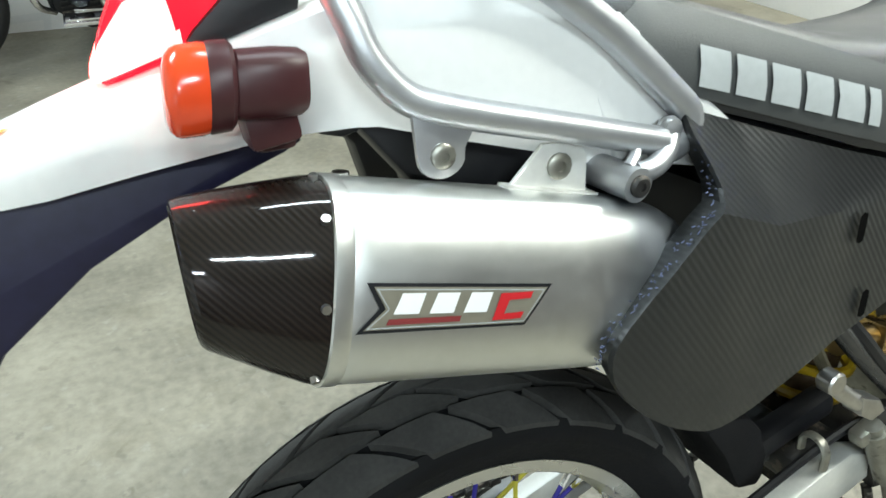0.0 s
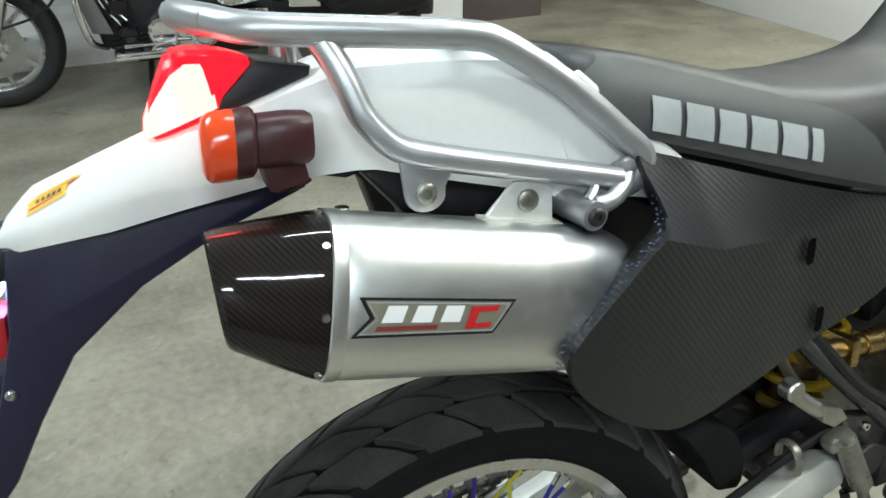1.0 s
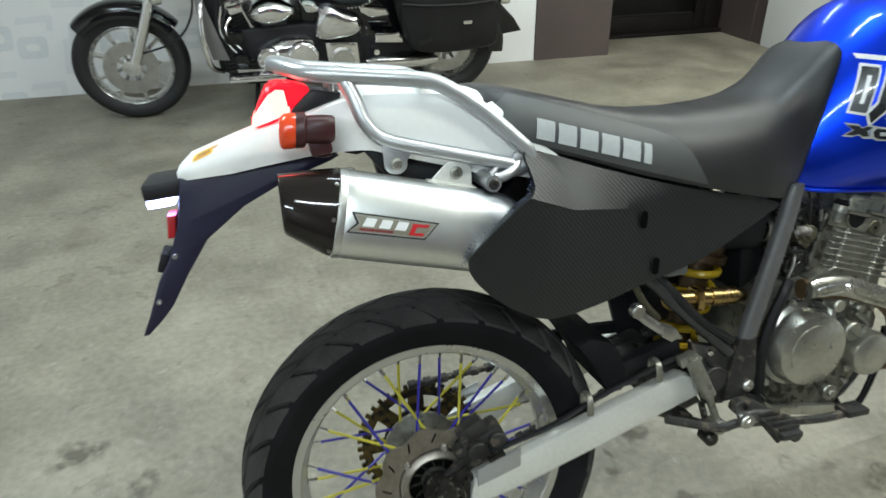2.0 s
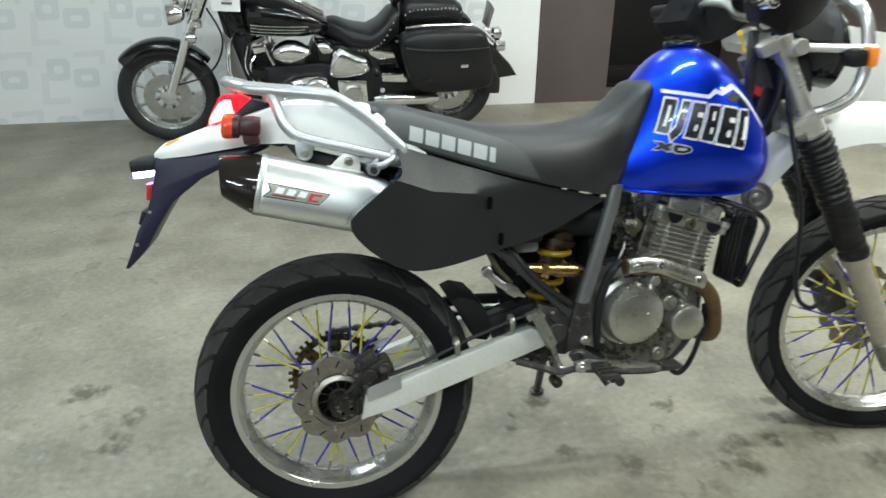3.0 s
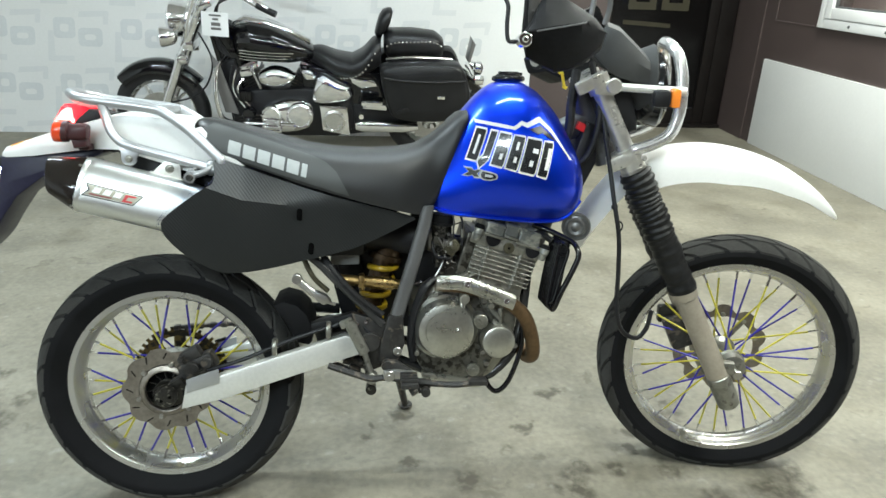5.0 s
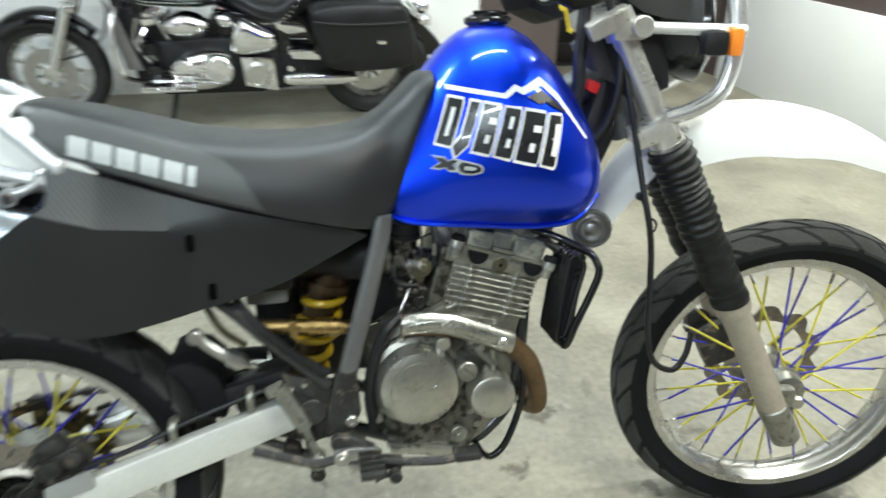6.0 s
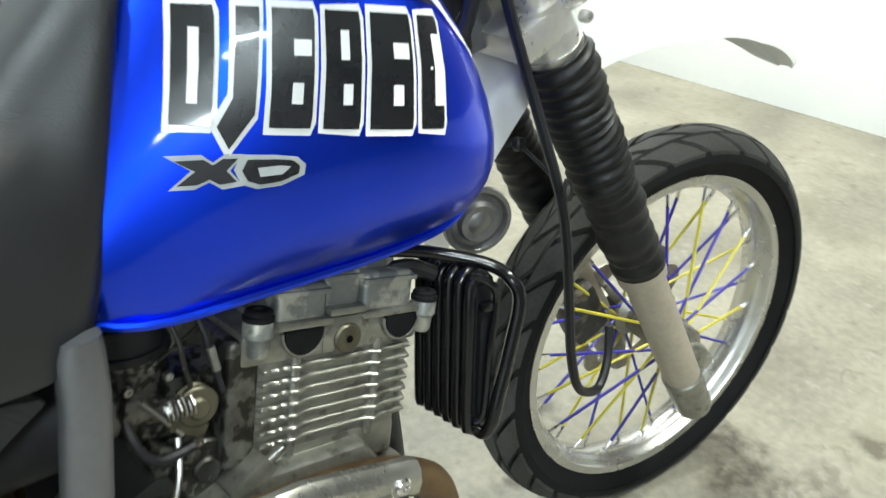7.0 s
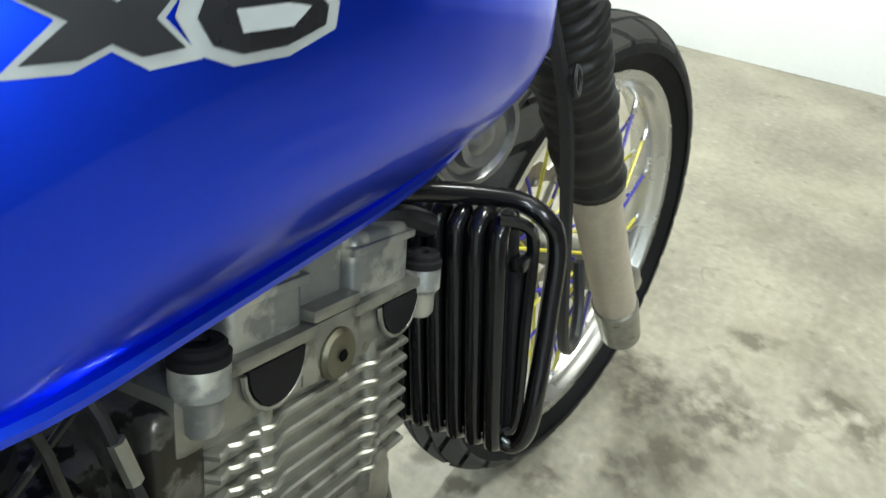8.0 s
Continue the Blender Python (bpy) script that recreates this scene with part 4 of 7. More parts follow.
def rear_indicator(side):
    """A drum lens with a collar on a tapered housing."""
    y, around = side * 0.118, [k / 28 * math.tau for k in range(28)]

    def drum(rows, wide=0.8, power=1.0):
        return loft([[(x + 0.12 * r * math.sin(a), y + r * wide * math.copysign(abs(math.cos(a)) ** power, math.cos(a)), 0.944 + dz + r * math.copysign(abs(math.sin(a)) ** power, math.sin(a))) for a in around] for x, r, dz in rows])

    body = P("indicator_body", drum([(-0.147, 0.0165, 0), (-0.145, 0.0182, 0), (-0.125, 0.0186, -0.001), (-0.112, 0.0178, -0.002), (-0.1085, 0.0155, -0.002), (-0.108, 0.008, -0.002)], 0.86, 0.7), REDPLASTIC, "dark red indicator housing")
    part("indicator_collar", drum([(-0.161, 0.0225, 0), (-0.159, 0.0238, 0), (-0.149, 0.0236, 0), (-0.1465, 0.021, 0), (-0.146, 0.016, 0)]), REDPLASTIC, body)
    P("indicator_lens", drum([(-0.1815, 0.004, 0), (-0.1812, 0.014, 0), (-0.1795, 0.0195, 0), (-0.177, 0.0222, 0), (-0.174, 0.0235, 0), (-0.163, 0.0238, 0), (-0.16, 0.0232, 0)]), ORANGE, "orange indicator lens")
    P("indicator_stalk", join(box(0.03, 0.03, 0.024, (-0.129, side * 0.106, 0.92), 0.005, (0, -8, 0)), box(0.024, 0.06, 0.014, (-0.126, side * 0.075, 0.909), 0.004)), REDPLASTIC)


both(rear_indicator)


def rack_side(side):
    y = lambda v: side * v
    P("rack_rail", tube([(-0.155, y(0.06), 1.021), (-0.13, y(0.085), 1.014), (-0.05, y(0.094), 1.004), (0.02, y(0.098), 0.995), (0.05, y(0.1), 0.985), (0.1, y(0.106), 0.95), (0.15, y(0.114), 0.903), (0.168, y(0.117), 0.882), (0.16, y(0.118), 0.865), (0.14, y(0.12), 0.86)], 0.0115, 12), RACK, "silver painted rack tube")
    P("rack_stay", tube([(-0.088, y(0.088), 1.005), (-0.079, y(0.096), 0.985), (-0.073, y(0.101), 0.968), (-0.065, y(0.106), 0.945), (-0.045, y(0.11), 0.922), (-0.01, y(0.114), 0.909), (0.06, y(0.118), 0.89), (0.14, y(0.122), 0.868)], 0.0105, 12), RACK)
    foot = [(-0.046, 0.912), (-0.0445, 0.885)] + [(-0.028 + 0.0165 * math.cos(a), 0.884 + 0.014 * math.sin(a)) for a in [math.pi * (1 + k / 10) for k in range(1, 10)]] + [(-0.0115, 0.888), (-0.004, 0.9)]
    rf = P("rack_foot", prism(foot, y(0.111), y(0.116), 0.001), RACK)
    part("foot_bolt", bolt(-0.028, y(0.116), 0.885, 0.0085, 0.004, side), CAST, rf)
    P("rack_mount", rod((0.098, y(0.062), 0.852), (0.105, y(0.142), 0.847), 0.0125, 20), RACK)
    P("mount_strut", tube([(0.15, y(0.119), 0.873), (0.142, y(0.127), 0.863), (0.125, y(0.134), 0.855), (0.11, y(0.134), 0.853)], 0.008, 10), RACK)
    P("mount_strut", tube([(0.12, y(0.12), 0.872), (0.112, y(0.128), 0.864), (0.104, y(0.132), 0.858)], 0.0045, 8), RACK)
    P("weld", moved(lathe([(0.002, -0.007), (0.008, -0.005), (0.01, 0.0), (0.008, 0.005), (0.002, 0.007)], 10), pose(0.148, y(0.121), 0.876)), RACK)
    P("rack_bolt", moved(bolt(0, 0, 0, 0.008, 0.004, side), pose(0.1052, y(0.1425), 0.8468)), DARK)


both(rack_side)
P("rack_loop", tube([(-0.155, -0.06, 1.021), (-0.172, -0.03, 1.026), (-0.175, 0, 1.027), (-0.172, 0.03, 1.026), (-0.155, 0.06, 1.021)], 0.0115, 12), RACK)
for x, z in ((-0.075, 1.006), (0.03, 0.993)):
    P("rack_cross_tube", rod((x, -0.09, z), (x, 0.09, z), 0.009, 12), RACK)
for side in (-1, 1):
    P("rack_post", join(rod((-0.1, side * 0.035, 0.975), (-0.1, side * 0.035, 1.012), 0.005), rod((-0.165, side * 0.03, 1.014), (-0.09, side * 0.035, 1.01), 0.004)), STEEL)


def silencer():
    """A tri-oval can that rises to the rear, with a carbon end cap and a riveted rim."""
    def ring(s, grow, drop=0.0, slant=0.0):
        # s: metres along the can from its rear joint, forward and down
        cx, cz = -0.119 + s * 0.968, 0.829 - s * 0.245 - drop
        out = []
        for k in range(40):
            a = k / 40 * math.tau
            c, q = math.cos(a), math.sin(a)
            yy = math.copysign(abs(c) ** 0.7, c) * 0.05
            zz = math.copysign(abs(q) ** 0.85, q) * 0.06
            yy *= 1.0 - 0.25 * (zz / 0.06) if c < 0 else 1.0
            px, pz = -zz * 0.245, zz * 0.968
            out.append((cx - px * grow + slant * (0.042 - zz * grow), -0.124 + yy * grow, cz + pz * grow))
        return out

    body = P("silencer", loft([ring(s, g) for s, g in ((0.0, 0.97), (0.004, 0.995), (0.02, 1.0), (0.1, 1.0), (0.195, 1.0), (0.22, 0.985), (0.243, 0.93), (0.262, 0.8), (0.274, 0.6), (0.279, 0.4))]), CAN, "brushed aluminium silencer with carbon end cap")
    part("end_rim", loft([ring(s, g) for s, g in ((-0.004, 0.985), (-0.003, 1.008), (0.006, 1.01), (0.008, 0.99))]), CAN, body)
    cap = [ring(s, g, d, k) for s, g, d, k in ((-0.003, 0.985, 0, 0), (-0.012, 0.97, 0.0, 0.02), (-0.04, 0.87, 0.0, 0.1), (-0.065, 0.77, 0.0, 0.18), (-0.08, 0.7, 0.0, 0.22), (-0.084, 0.67, 0.0, 0.24), (-0.085, 0.63, 0.0, 0.24), (-0.082, 0.58, 0.0, 0.24), (-0.06, 0.53, 0.003, 0.2))]
    part("end_cap", loft(cap), CARBON_GLOSS, body, "glossy carbon-weave end cap", 50)
    part("outlet", loft([ring(s, 0.54, 0.003, 0.2) for s in (-0.056, -0.045)]), DARK, body)
    for k in (10, 15, 20, 25, 30, 35, 0):
        x, y, z = ring(-0.008, 0.975)[k]
        n = Vector((0, y + 0.124, z - 0.83)).normalized()
        q = Vector((x, y, z)) - n * 0.003
        part("rivet", rod(q, q + n * 0.0055, 0.0028, 10), STEEL, body)
    part("top_screw", rod((-0.092, -0.105, 0.874), (-0.091, -0.105, 0.884), 0.0055, 14), CHROME, body)
    part("mount_bracket", prism([(0.008, 0.845), (0.046, 0.88), (0.07, 0.879), (0.077, 0.875), (0.081, 0.866), (0.08, 0.83), (0.01, 0.835)], -0.116, -0.111, 0.001), ARM, body)
    part("bracket_bolt", bolt(0.0575, -0.116, 0.8635, 0.0095, 0.004), CAST, body)
    part("bracket_weld", box(0.075, 0.016, 0.006, (0.05, -0.115, 0.8465), 0.002, (0, 14, 0)), ARM, body)

    def side_of(s, h):
        q = max(-0.99, min(0.99, h / 0.06))
        qq = abs(q) ** (1 / 0.85)
        return 0.124 + 0.05 * math.sqrt(max(0, 1 - qq * qq)) ** 0.7 * (1 - 0.25 * q)

    def plate(pts, mat, lift, name, label=""):
        # pts: along the can from its rear joint and up from its middle line; cut in strips to follow the round side
        bm = bmesh.new()
        bm.faces.new([bm.verts.new((s, 0, h)) for s, h in pts])
        lo, hi = min(h for _, h in pts), max(h for _, h in pts)
        for k in range(1, 8):
            bmesh.ops.bisect_plane(bm, geom=bm.verts[:] + bm.edges[:] + bm.faces[:], plane_co=(0, 0, lo + (hi - lo) * k / 8), plane_no=(0, 0, 1))
        for v in bm.verts:
            s, h = v.co.x, v.co.z
            v.co = (-0.119 + s * 0.968 + h * 0.245, -side_of(s, h) - lift, 0.829 - s * 0.245 + h * 0.968)
        part(name, bm, mat, body, label)

    plate([(0.009, -0.014), (0.118, -0.012), (0.136, 0.013), (0.014, 0.014), (0.022, 0.0)], LETTER_BLACK, 0.0006, "badge_edge")
    plate([(0.013, -0.0118), (0.117, -0.0102), (0.1325, 0.0112), (0.018, 0.0122), (0.0255, 0.0)], DECAL_BRONZE, 0.0012, "badge", "bronze badge with white and red shapes")
    # thin pale line inside the badge's rim
    rim = [(0.0145, -0.0108), (0.1165, -0.0092), (0.1303, 0.0102), (0.0195, 0.0112), (0.027, 0.0)]
    for (a, b), (c, d) in zip(rim, rim[1:] + rim[:1]):
        n = math.hypot(c - a, d - b)
        u, w = -(d - b) / n * 0.0006, (c - a) / n * 0.0006
        plate([(a, b), (c, d), (c + u, d + w), (a + u, b + w)], LETTER_GREY, 0.0018, "badge_line")
    for k in range(3):
        s = 0.032 + k * 0.022
        plate([(s - 0.002, -0.0028), (s + 0.0135, -0.0028), (s + 0.0175, 0.0088), (s + 0.003, 0.0088)], LETTER_WHITE, 0.0018, "badge_block")
    plate([(0.094, -0.008), (0.114, -0.007), (0.116, -0.003), (0.102, -0.004), (0.105, 0.004), (0.12, 0.005), (0.122, 0.009), (0.099, 0.008)], DECAL_RED, 0.0018, "badge_bracket")
    plate([(0.026, -0.0088), (0.072, -0.0078), (0.073, -0.0045), (0.0275, -0.0055)], DECAL_DARKRED, 0.0018, "badge_line")


silencer()

# -- side panels, seat --
panel = [(0.158, 0.885), (0.2, 0.876), (0.28, 0.848), (0.4, 0.81), (0.54, 0.773), (0.604, 0.754), (0.59, 0.742), (0.545, 0.72), (0.46, 0.683), (0.35, 0.658), (0.27, 0.642), (0.21, 0.636), (0.16, 0.642), (0.105, 0.675), (0.066, 0.713), (0.051, 0.744), (0.064, 0.77), (0.13, 0.82), (0.16, 0.84)]


def flare(x):
    """How far the panel stands out from the middle of the bike: it flares over the silencer."""
    return table([(0.04, 0.19), (0.1, 0.186), (0.17, 0.176), (0.25, 0.158), (0.34, 0.142), (0.45, 0.132), (0.61, 0.118)], x)[0]


CREASE = [(0.04, 0.862), (0.14, 0.832), (0.22, 0.8), (0.31, 0.787), (0.4, 0.792), (0.61, 0.77)]


def panel_out(x, z):
    rise = table(CREASE, x)[0] - z
    out = flare(x)
    if rise < 0:
        out -= min(0.06, -rise * table([(0.1, 0.95), (0.2, 0.8), (0.3, 0.5), (0.4, 0.25), (0.6, 0.15)], x)[0])
    else:
        out -= 0.9 * max(0.0, rise - 0.1) ** 2
    return out


def side_panel(side):
    """A thin shell with a crease along its upper part; its rim turns in, and its rear edge is open and flares outwards."""
    bm = bmesh.new()
    bm.faces.new([bm.verts.new((p.x, 0, p.z)) for p in smooth_path([(x, 0, z) for x, z in panel], 3, True)])

    def cut(co, no):
        bmesh.ops.bisect_plane(bm, geom=bm.verts[:] + bm.edges[:] + bm.faces[:], plane_co=co, plane_no=no)

    for x in sorted(spread(0.06, 0.59, 36) + [x for x, _ in CREASE[1:-1]]):
        cut((x, 0, 0), (1, 0, 0))
    # straighten the crease, cut along it, and bend it back
    for v in bm.verts:
        v.co.z -= table(CREASE, v.co.x)[0]
    for k in range(-14, 8):
        cut((0, 0, k * 0.014), (0, 0, 1))
    for v in bm.verts:
        v.co.z += table(CREASE, v.co.x)[0]
    for v in bm.verts:
        v.co.y = side * panel_out(v.co.x, v.co.z)
    rim = [e for e in bm.edges if e.is_boundary]
    for inset in (0.004, 0.022):
        made = bmesh.ops.extrude_edge_only(bm, edges=rim)["geom"]
        for v in made:
            if isinstance(v, bmesh.types.BMVert):
                v.co.y -= side * inset
                v.co.x += (0.32 - v.co.x) * (-0.004 if inset < 0.01 else 0.03)
        rim = [e for e in made if isinstance(e, bmesh.types.BMEdge)]
    P("side_panel", solid(bm, 0.003), CARBON, "black carbon-look side panel with a frayed rear edge", sharp=24)
    for x, z in ((0.342, 0.765), (0.366, 0.686)):
        on_surface("panel_slot", [(x - 0.006, z - 0.011), (x, z - 0.014), (x + 0.005, z - 0.012), (x + 0.0065, z + 0.004), (x + 0.006, z + 0.012), (x, z + 0.0145), (x - 0.005, z + 0.012), (x - 0.0065, z - 0.003)], panel_out, 0.0042, SLOT, side)


both(side_panel)


def frayed_edge():
    """Loose pale fibres and flakes along the rear edge of the panel."""
    rng = random.Random(5)
    line = smooth_path([(0.162, 0, 0.876), (0.155, 0, 0.842), (0.124, 0, 0.82), (0.089, 0, 0.795), (0.054, 0, 0.77), (0.042, 0, 0.747)], 20)
    out = None
    for p in line:
        for _ in range(1):
            x, z = p.x + rng.uniform(-0.003, 0.003), p.z + rng.uniform(-0.003, 0.003)
            y = -panel_out(x, z) + rng.uniform(0.002, 0.01)
            a = rng.uniform(0, math.tau)
            n = rng.uniform(0.001, 0.0035)
            bit = rod((x, y, z), (x + n * math.cos(a), y + rng.uniform(-0.001, 0.001), z + n * math.sin(a)), rng.uniform(0.0003, 0.0007), 4)
            out = join(out, bit) if out else bit
    return out


P("frayed_fringe", frayed_edge(), FRAY, "pale frayed fibres on the panel edge")
SEATROWS = [(0.1, 0.962, 0.94, 0.055), (0.112, 0.975, 0.925, 0.082), (0.137, 0.975, 0.905, 0.1), (0.2, 0.961, 0.88, 0.108), (0.27, 0.942, 0.858, 0.118), (0.35, 0.92, 0.83, 0.13), (0.42, 0.91, 0.81, 0.138), (0.5, 0.907, 0.788, 0.14),
            (0.573, 0.912, 0.77, 0.136), (0.61, 0.92, 0.762, 0.126), (0.64, 0.936, 0.765, 0.112), (0.66, 0.95, 0.8, 0.104), (0.685, 0.972, 0.862, 0.1), (0.71, 0.997, 0.93, 0.094), (0.73, 1.003, 0.975, 0.082)]


def seat_section(x):
    top, low, w = table(SEATROWS, x)
    h = top - low
    side = [(-w * 0.97, low), (-w * 1.0, low + h * 0.15), (-w * 0.98, low + h * 0.4), (-w * 0.9, low + h * 0.68), (-w * 0.78, low + h * 0.88), (-w * 0.6, low + h * 0.97), (-w * 0.3, top), (0, top)]
    return [(x, y, z) for y, z in side + [(-y, z) for y, z in side[-2::-1]]]


P("seat", loft([seat_section(x) for x in spread(0.1, 0.73, 44)]), SEAT, "dark grey vinyl seat with a stepped front", sharp=60)


def seat_side(x, z):
    """How far out the seat's right side is at a place."""
    top, low, w = table(SEATROWS, x)
    f = max(0.0, min(1.0, (z - low) / (top - low)))
    rows = [(0, 0.97), (0.15, 1.0), (0.4, 0.98), (0.68, 0.9), (0.88, 0.78), (0.97, 0.6), (1.0, 0.3)]
    return table(rows, f)[0] * w


for side in (-1, 1):
    seat_ob = bpy.data.objects["seat"]
    on_surface("seat_inset", [(0.128, 0.952), (0.15, 0.966), (0.25, 0.936), (0.37, 0.897), (0.4, 0.884), (0.425, 0.862), (0.455, 0.806), (0.4, 0.822), (0.3, 0.853), (0.176, 0.894), (0.14, 0.91)], seat_side, 0.0028, PATCH, side, "grey vinyl inset", seat_ob)
for k in range(6):
    x0 = 0.183 + k * 0.0325
    z0 = 0.9 - k * 0.0098
    w = 0.012 if k == 5 else 0.027
    on_surface("seat_mark", [(x0, z0), (x0 + w, z0 - w * 0.3), (x0 + w + 0.004, z0 - w * 0.3 + 0.029), (x0 + 0.004, z0 + 0.029)], seat_side, 0.0048, LETTER_GREY, -1, "", seat_ob)

# -- tank --
TANKROWS = [(0.642, 0.86, 0.776, 0.085), (0.655, 0.885, 0.769, 0.098), (0.69, 0.955, 0.761, 0.11), (0.72, 1.0, 0.757, 0.123), (0.75, 1.035, 0.754, 0.137), (0.78, 1.062, 0.751, 0.15), (0.82, 1.078, 0.747, 0.163), (0.86, 1.076, 0.743, 0.171),
            (0.9, 1.055, 0.741, 0.173), (0.93, 1.027, 0.741, 0.17), (0.955, 0.995, 0.744, 0.161), (0.975, 0.962, 0.755, 0.148), (0.995, 0.925, 0.775, 0.128), (1.01, 0.892, 0.8, 0.1), (1.02, 0.86, 0.825, 0.06)]
TANKSIDE = [(0.0, 0.0), (0.012, 0.0), (0.04, 0.2), (0.09, 0.5), (0.15, 0.75), (0.22, 0.92), (0.33, 1.0), (0.5, 0.96), (0.62, 0.9), (0.72, 0.82), (0.82, 0.7), (0.9, 0.55), (0.96, 0.36), (0.99, 0.18), (1.0, 0.0)]


def tank_lip(w):
    """How far out the tank's lower lip lies."""
    return min(0.1, w * 0.9)


def side_share(u, w):
    f = table(TANKSIDE, u)[0]
    return f + (1 - f) * tank_lip(w) / w if u < 0.33 else f


def tank_side(x, z):
    top, low, w = table(TANKROWS, x)
    u = max(0, min(1, (z - low) / (top - low)))
    return side_share(u, w) * w


def tank_section(x):
    top, low, w = table(TANKROWS, x)
    side = [(-w * side_share(u, w), low + (top - low) * u) for u, _ in TANKSIDE]
    return [(x, y, z) for y, z in side + [(-y, z) for y, z in side[-2::-1]]]


tank_xs = [0.642 + 0.378 * (0.5 - 0.5 * math.cos(math.pi * k / 47)) for k in range(48)]
tank_bm = loft([tank_section(x) for x in tank_xs])
bmesh.ops.smooth_vert(tank_bm, verts=[v for v in tank_bm.verts if v.co.z > 0.78], factor=0.5, use_axis_x=True, use_axis_y=True, use_axis_z=True)
tank = P("fuel_tank", tank_bm, BLUE, "glossy blue metallic fuel tank with black and white decals", sharp=70)
lip = [(x, -tank_lip(table(TANKROWS, x)[2]) - 0.002, table(TANKROWS, x)[1] + 0.001) for x in spread(0.643, 1.005, 18)]
for side in (-1, 1):
    part("tank_seam", tube([(x, -side * y, z) for x, y, z in lip], 0.0042, 8, 2), BLUE, tank)
cap = join(moved(lathe([(0.01, 0.0), (0.036, 0.0), (0.04, 0.004), (0.04, 0.01), (0.038, 0.013), (0.03, 0.014), (0.03, 0.017), (0.01, 0.0175)], 28), pose(0.838, 0, 1.072, 90, 0, 0)), box(0.05, 0.012, 0.008, (0.838, 0, 1.092), 0.003), box(0.03, 0.03, 0.006, (0.85, -0.01, 1.09), 0.002, (0, 0, 30)))
part("filler_cap", cap, GLOSS, tank, "black filler cap")


def tank_letters():
    """Six black blocks with white edges, a pale ridge line above, and two grey-edged blocks below."""
    def at(u, v):
        # u along the row, v up; the row falls towards the front
        return (0.718 + 0.184 * u + v * (0.027 - 0.007 * u), 0.891 - 0.042 * u + v * (0.077 + 0.009 * u))

    cuts = [0.0, 0.155, 0.285, 0.46, 0.63, 0.85, 1.0]
    for k in range(6):
        a, b = cuts[k] + 0.004, cuts[k + 1] - 0.004
        w = b - a
        foot = 0.02 if k in (3, 5) else 0.0
        outline = [(a, foot), (b - w * 0.1, 0.0), (b, 0.1), (b, 0.9), (b - w * 0.1, 1.0), (a, 1.0 - foot)]
        inner = [(a + 0.015, 0.055), (b - 0.02, 0.055), (b - 0.015, 0.14), (b - 0.015, 0.86), (b - 0.02, 0.945), (a + 0.015, 0.945)]
        if k == 1:
            outline = [(a - 0.03, 0.06), ((a + b) / 2 - 0.03, -0.2), (b - 0.01, 0.12), (b, 1.0), (a + 0.02, 1.0), (a + 0.02, 0.3)]
            inner = [(a - 0.008, 0.05), ((a + b) / 2 - 0.028, -0.12), (b - 0.022, 0.15), (b - 0.015, 0.945), (a + 0.036, 0.945), (a + 0.034, 0.27)]
        on_surface("decal_edge", [at(u, v) for u, v in outline], tank_side, 0.0012, LETTER_WHITE, -1, "", tank)
        on_surface("decal_block", [at(u, v) for u, v in inner], tank_side, 0.002, LETTER_BLACK, -1, "", tank)
        if k != 1:
            gap = ((0.4, 0.22, 0.6, 0.78), (0, 0, 0, 0), (0.5, 0.6, 0.84, 0.72), (0.42, 0.58, 0.62, 0.8), (0.5, 0.6, 0.84, 0.72), (0.55, 0.24, 0.86, 0.8))[k]
            on_surface("decal_gap", [at(a + w * u, v) for u, v in ((gap[0], gap[1]), (gap[2], gap[1]), (gap[2], gap[3]), (gap[0], gap[3]))], tank_side, 0.0028, LETTER_WHITE, -1, "", tank)
            if k in (2, 3, 4):
                on_surface("decal_gap", [at(a + w * u, v) for u, v in ((0.48, 0.24), (0.7, 0.24), (0.7, 0.4), (0.48, 0.4))], tank_side, 0.0028, LETTER_WHITE, -1, "", tank)
    ridge = [(0.743, 0.983), (0.828, 0.968), (0.845, 0.981), (0.855, 0.976), (0.887, 0.991), (0.915, 0.965), (0.955, 0.908), (0.968, 0.893), (0.961, 0.893), (0.914, 0.954), (0.887, 0.978), (0.857, 0.965), (0.846, 0.971), (0.83, 0.96), (0.744, 0.975)]
    on_surface("decal_ridge", ridge, tank_side, 0.0012, LETTER_WHITE, -1, "white ridge line", tank)
    on_surface("decal_shade", [(0.862, 0.962), (0.887, 0.972), (0.912, 0.951), (0.926, 0.935), (0.905, 0.945), (0.893, 0.953), (0.882, 0.95)], tank_side, 0.002, LETTER_BLACK, -1, "", tank)
    left = [(0.715, 0.876), (0.735, 0.873), (0.74, 0.867), (0.748, 0.871), (0.758, 0.869), (0.748, 0.86), (0.753, 0.849), (0.741, 0.849), (0.735, 0.855), (0.726, 0.852), (0.712, 0.854), (0.727, 0.864)]
    right = [(0.756, 0.869), (0.775, 0.865), (0.788, 0.861), (0.792, 0.855), (0.79, 0.848), (0.775, 0.844), (0.76, 0.845), (0.752, 0.85), (0.75, 0.86)]
    for pts in (left, right):
        cx, cz = sum(p[0] for p in pts) / len(pts), sum(p[1] for p in pts) / len(pts)
        on_surface("decal_edge", pts, tank_side, 0.0012, LETTER_GREY, -1, "", tank)
        on_surface("decal_block", [(cx + (x - cx) * 0.8, cz + (z - cz) * 0.72) for x, z in pts], tank_side, 0.002, LETTER_BLACK, -1, "", tank)
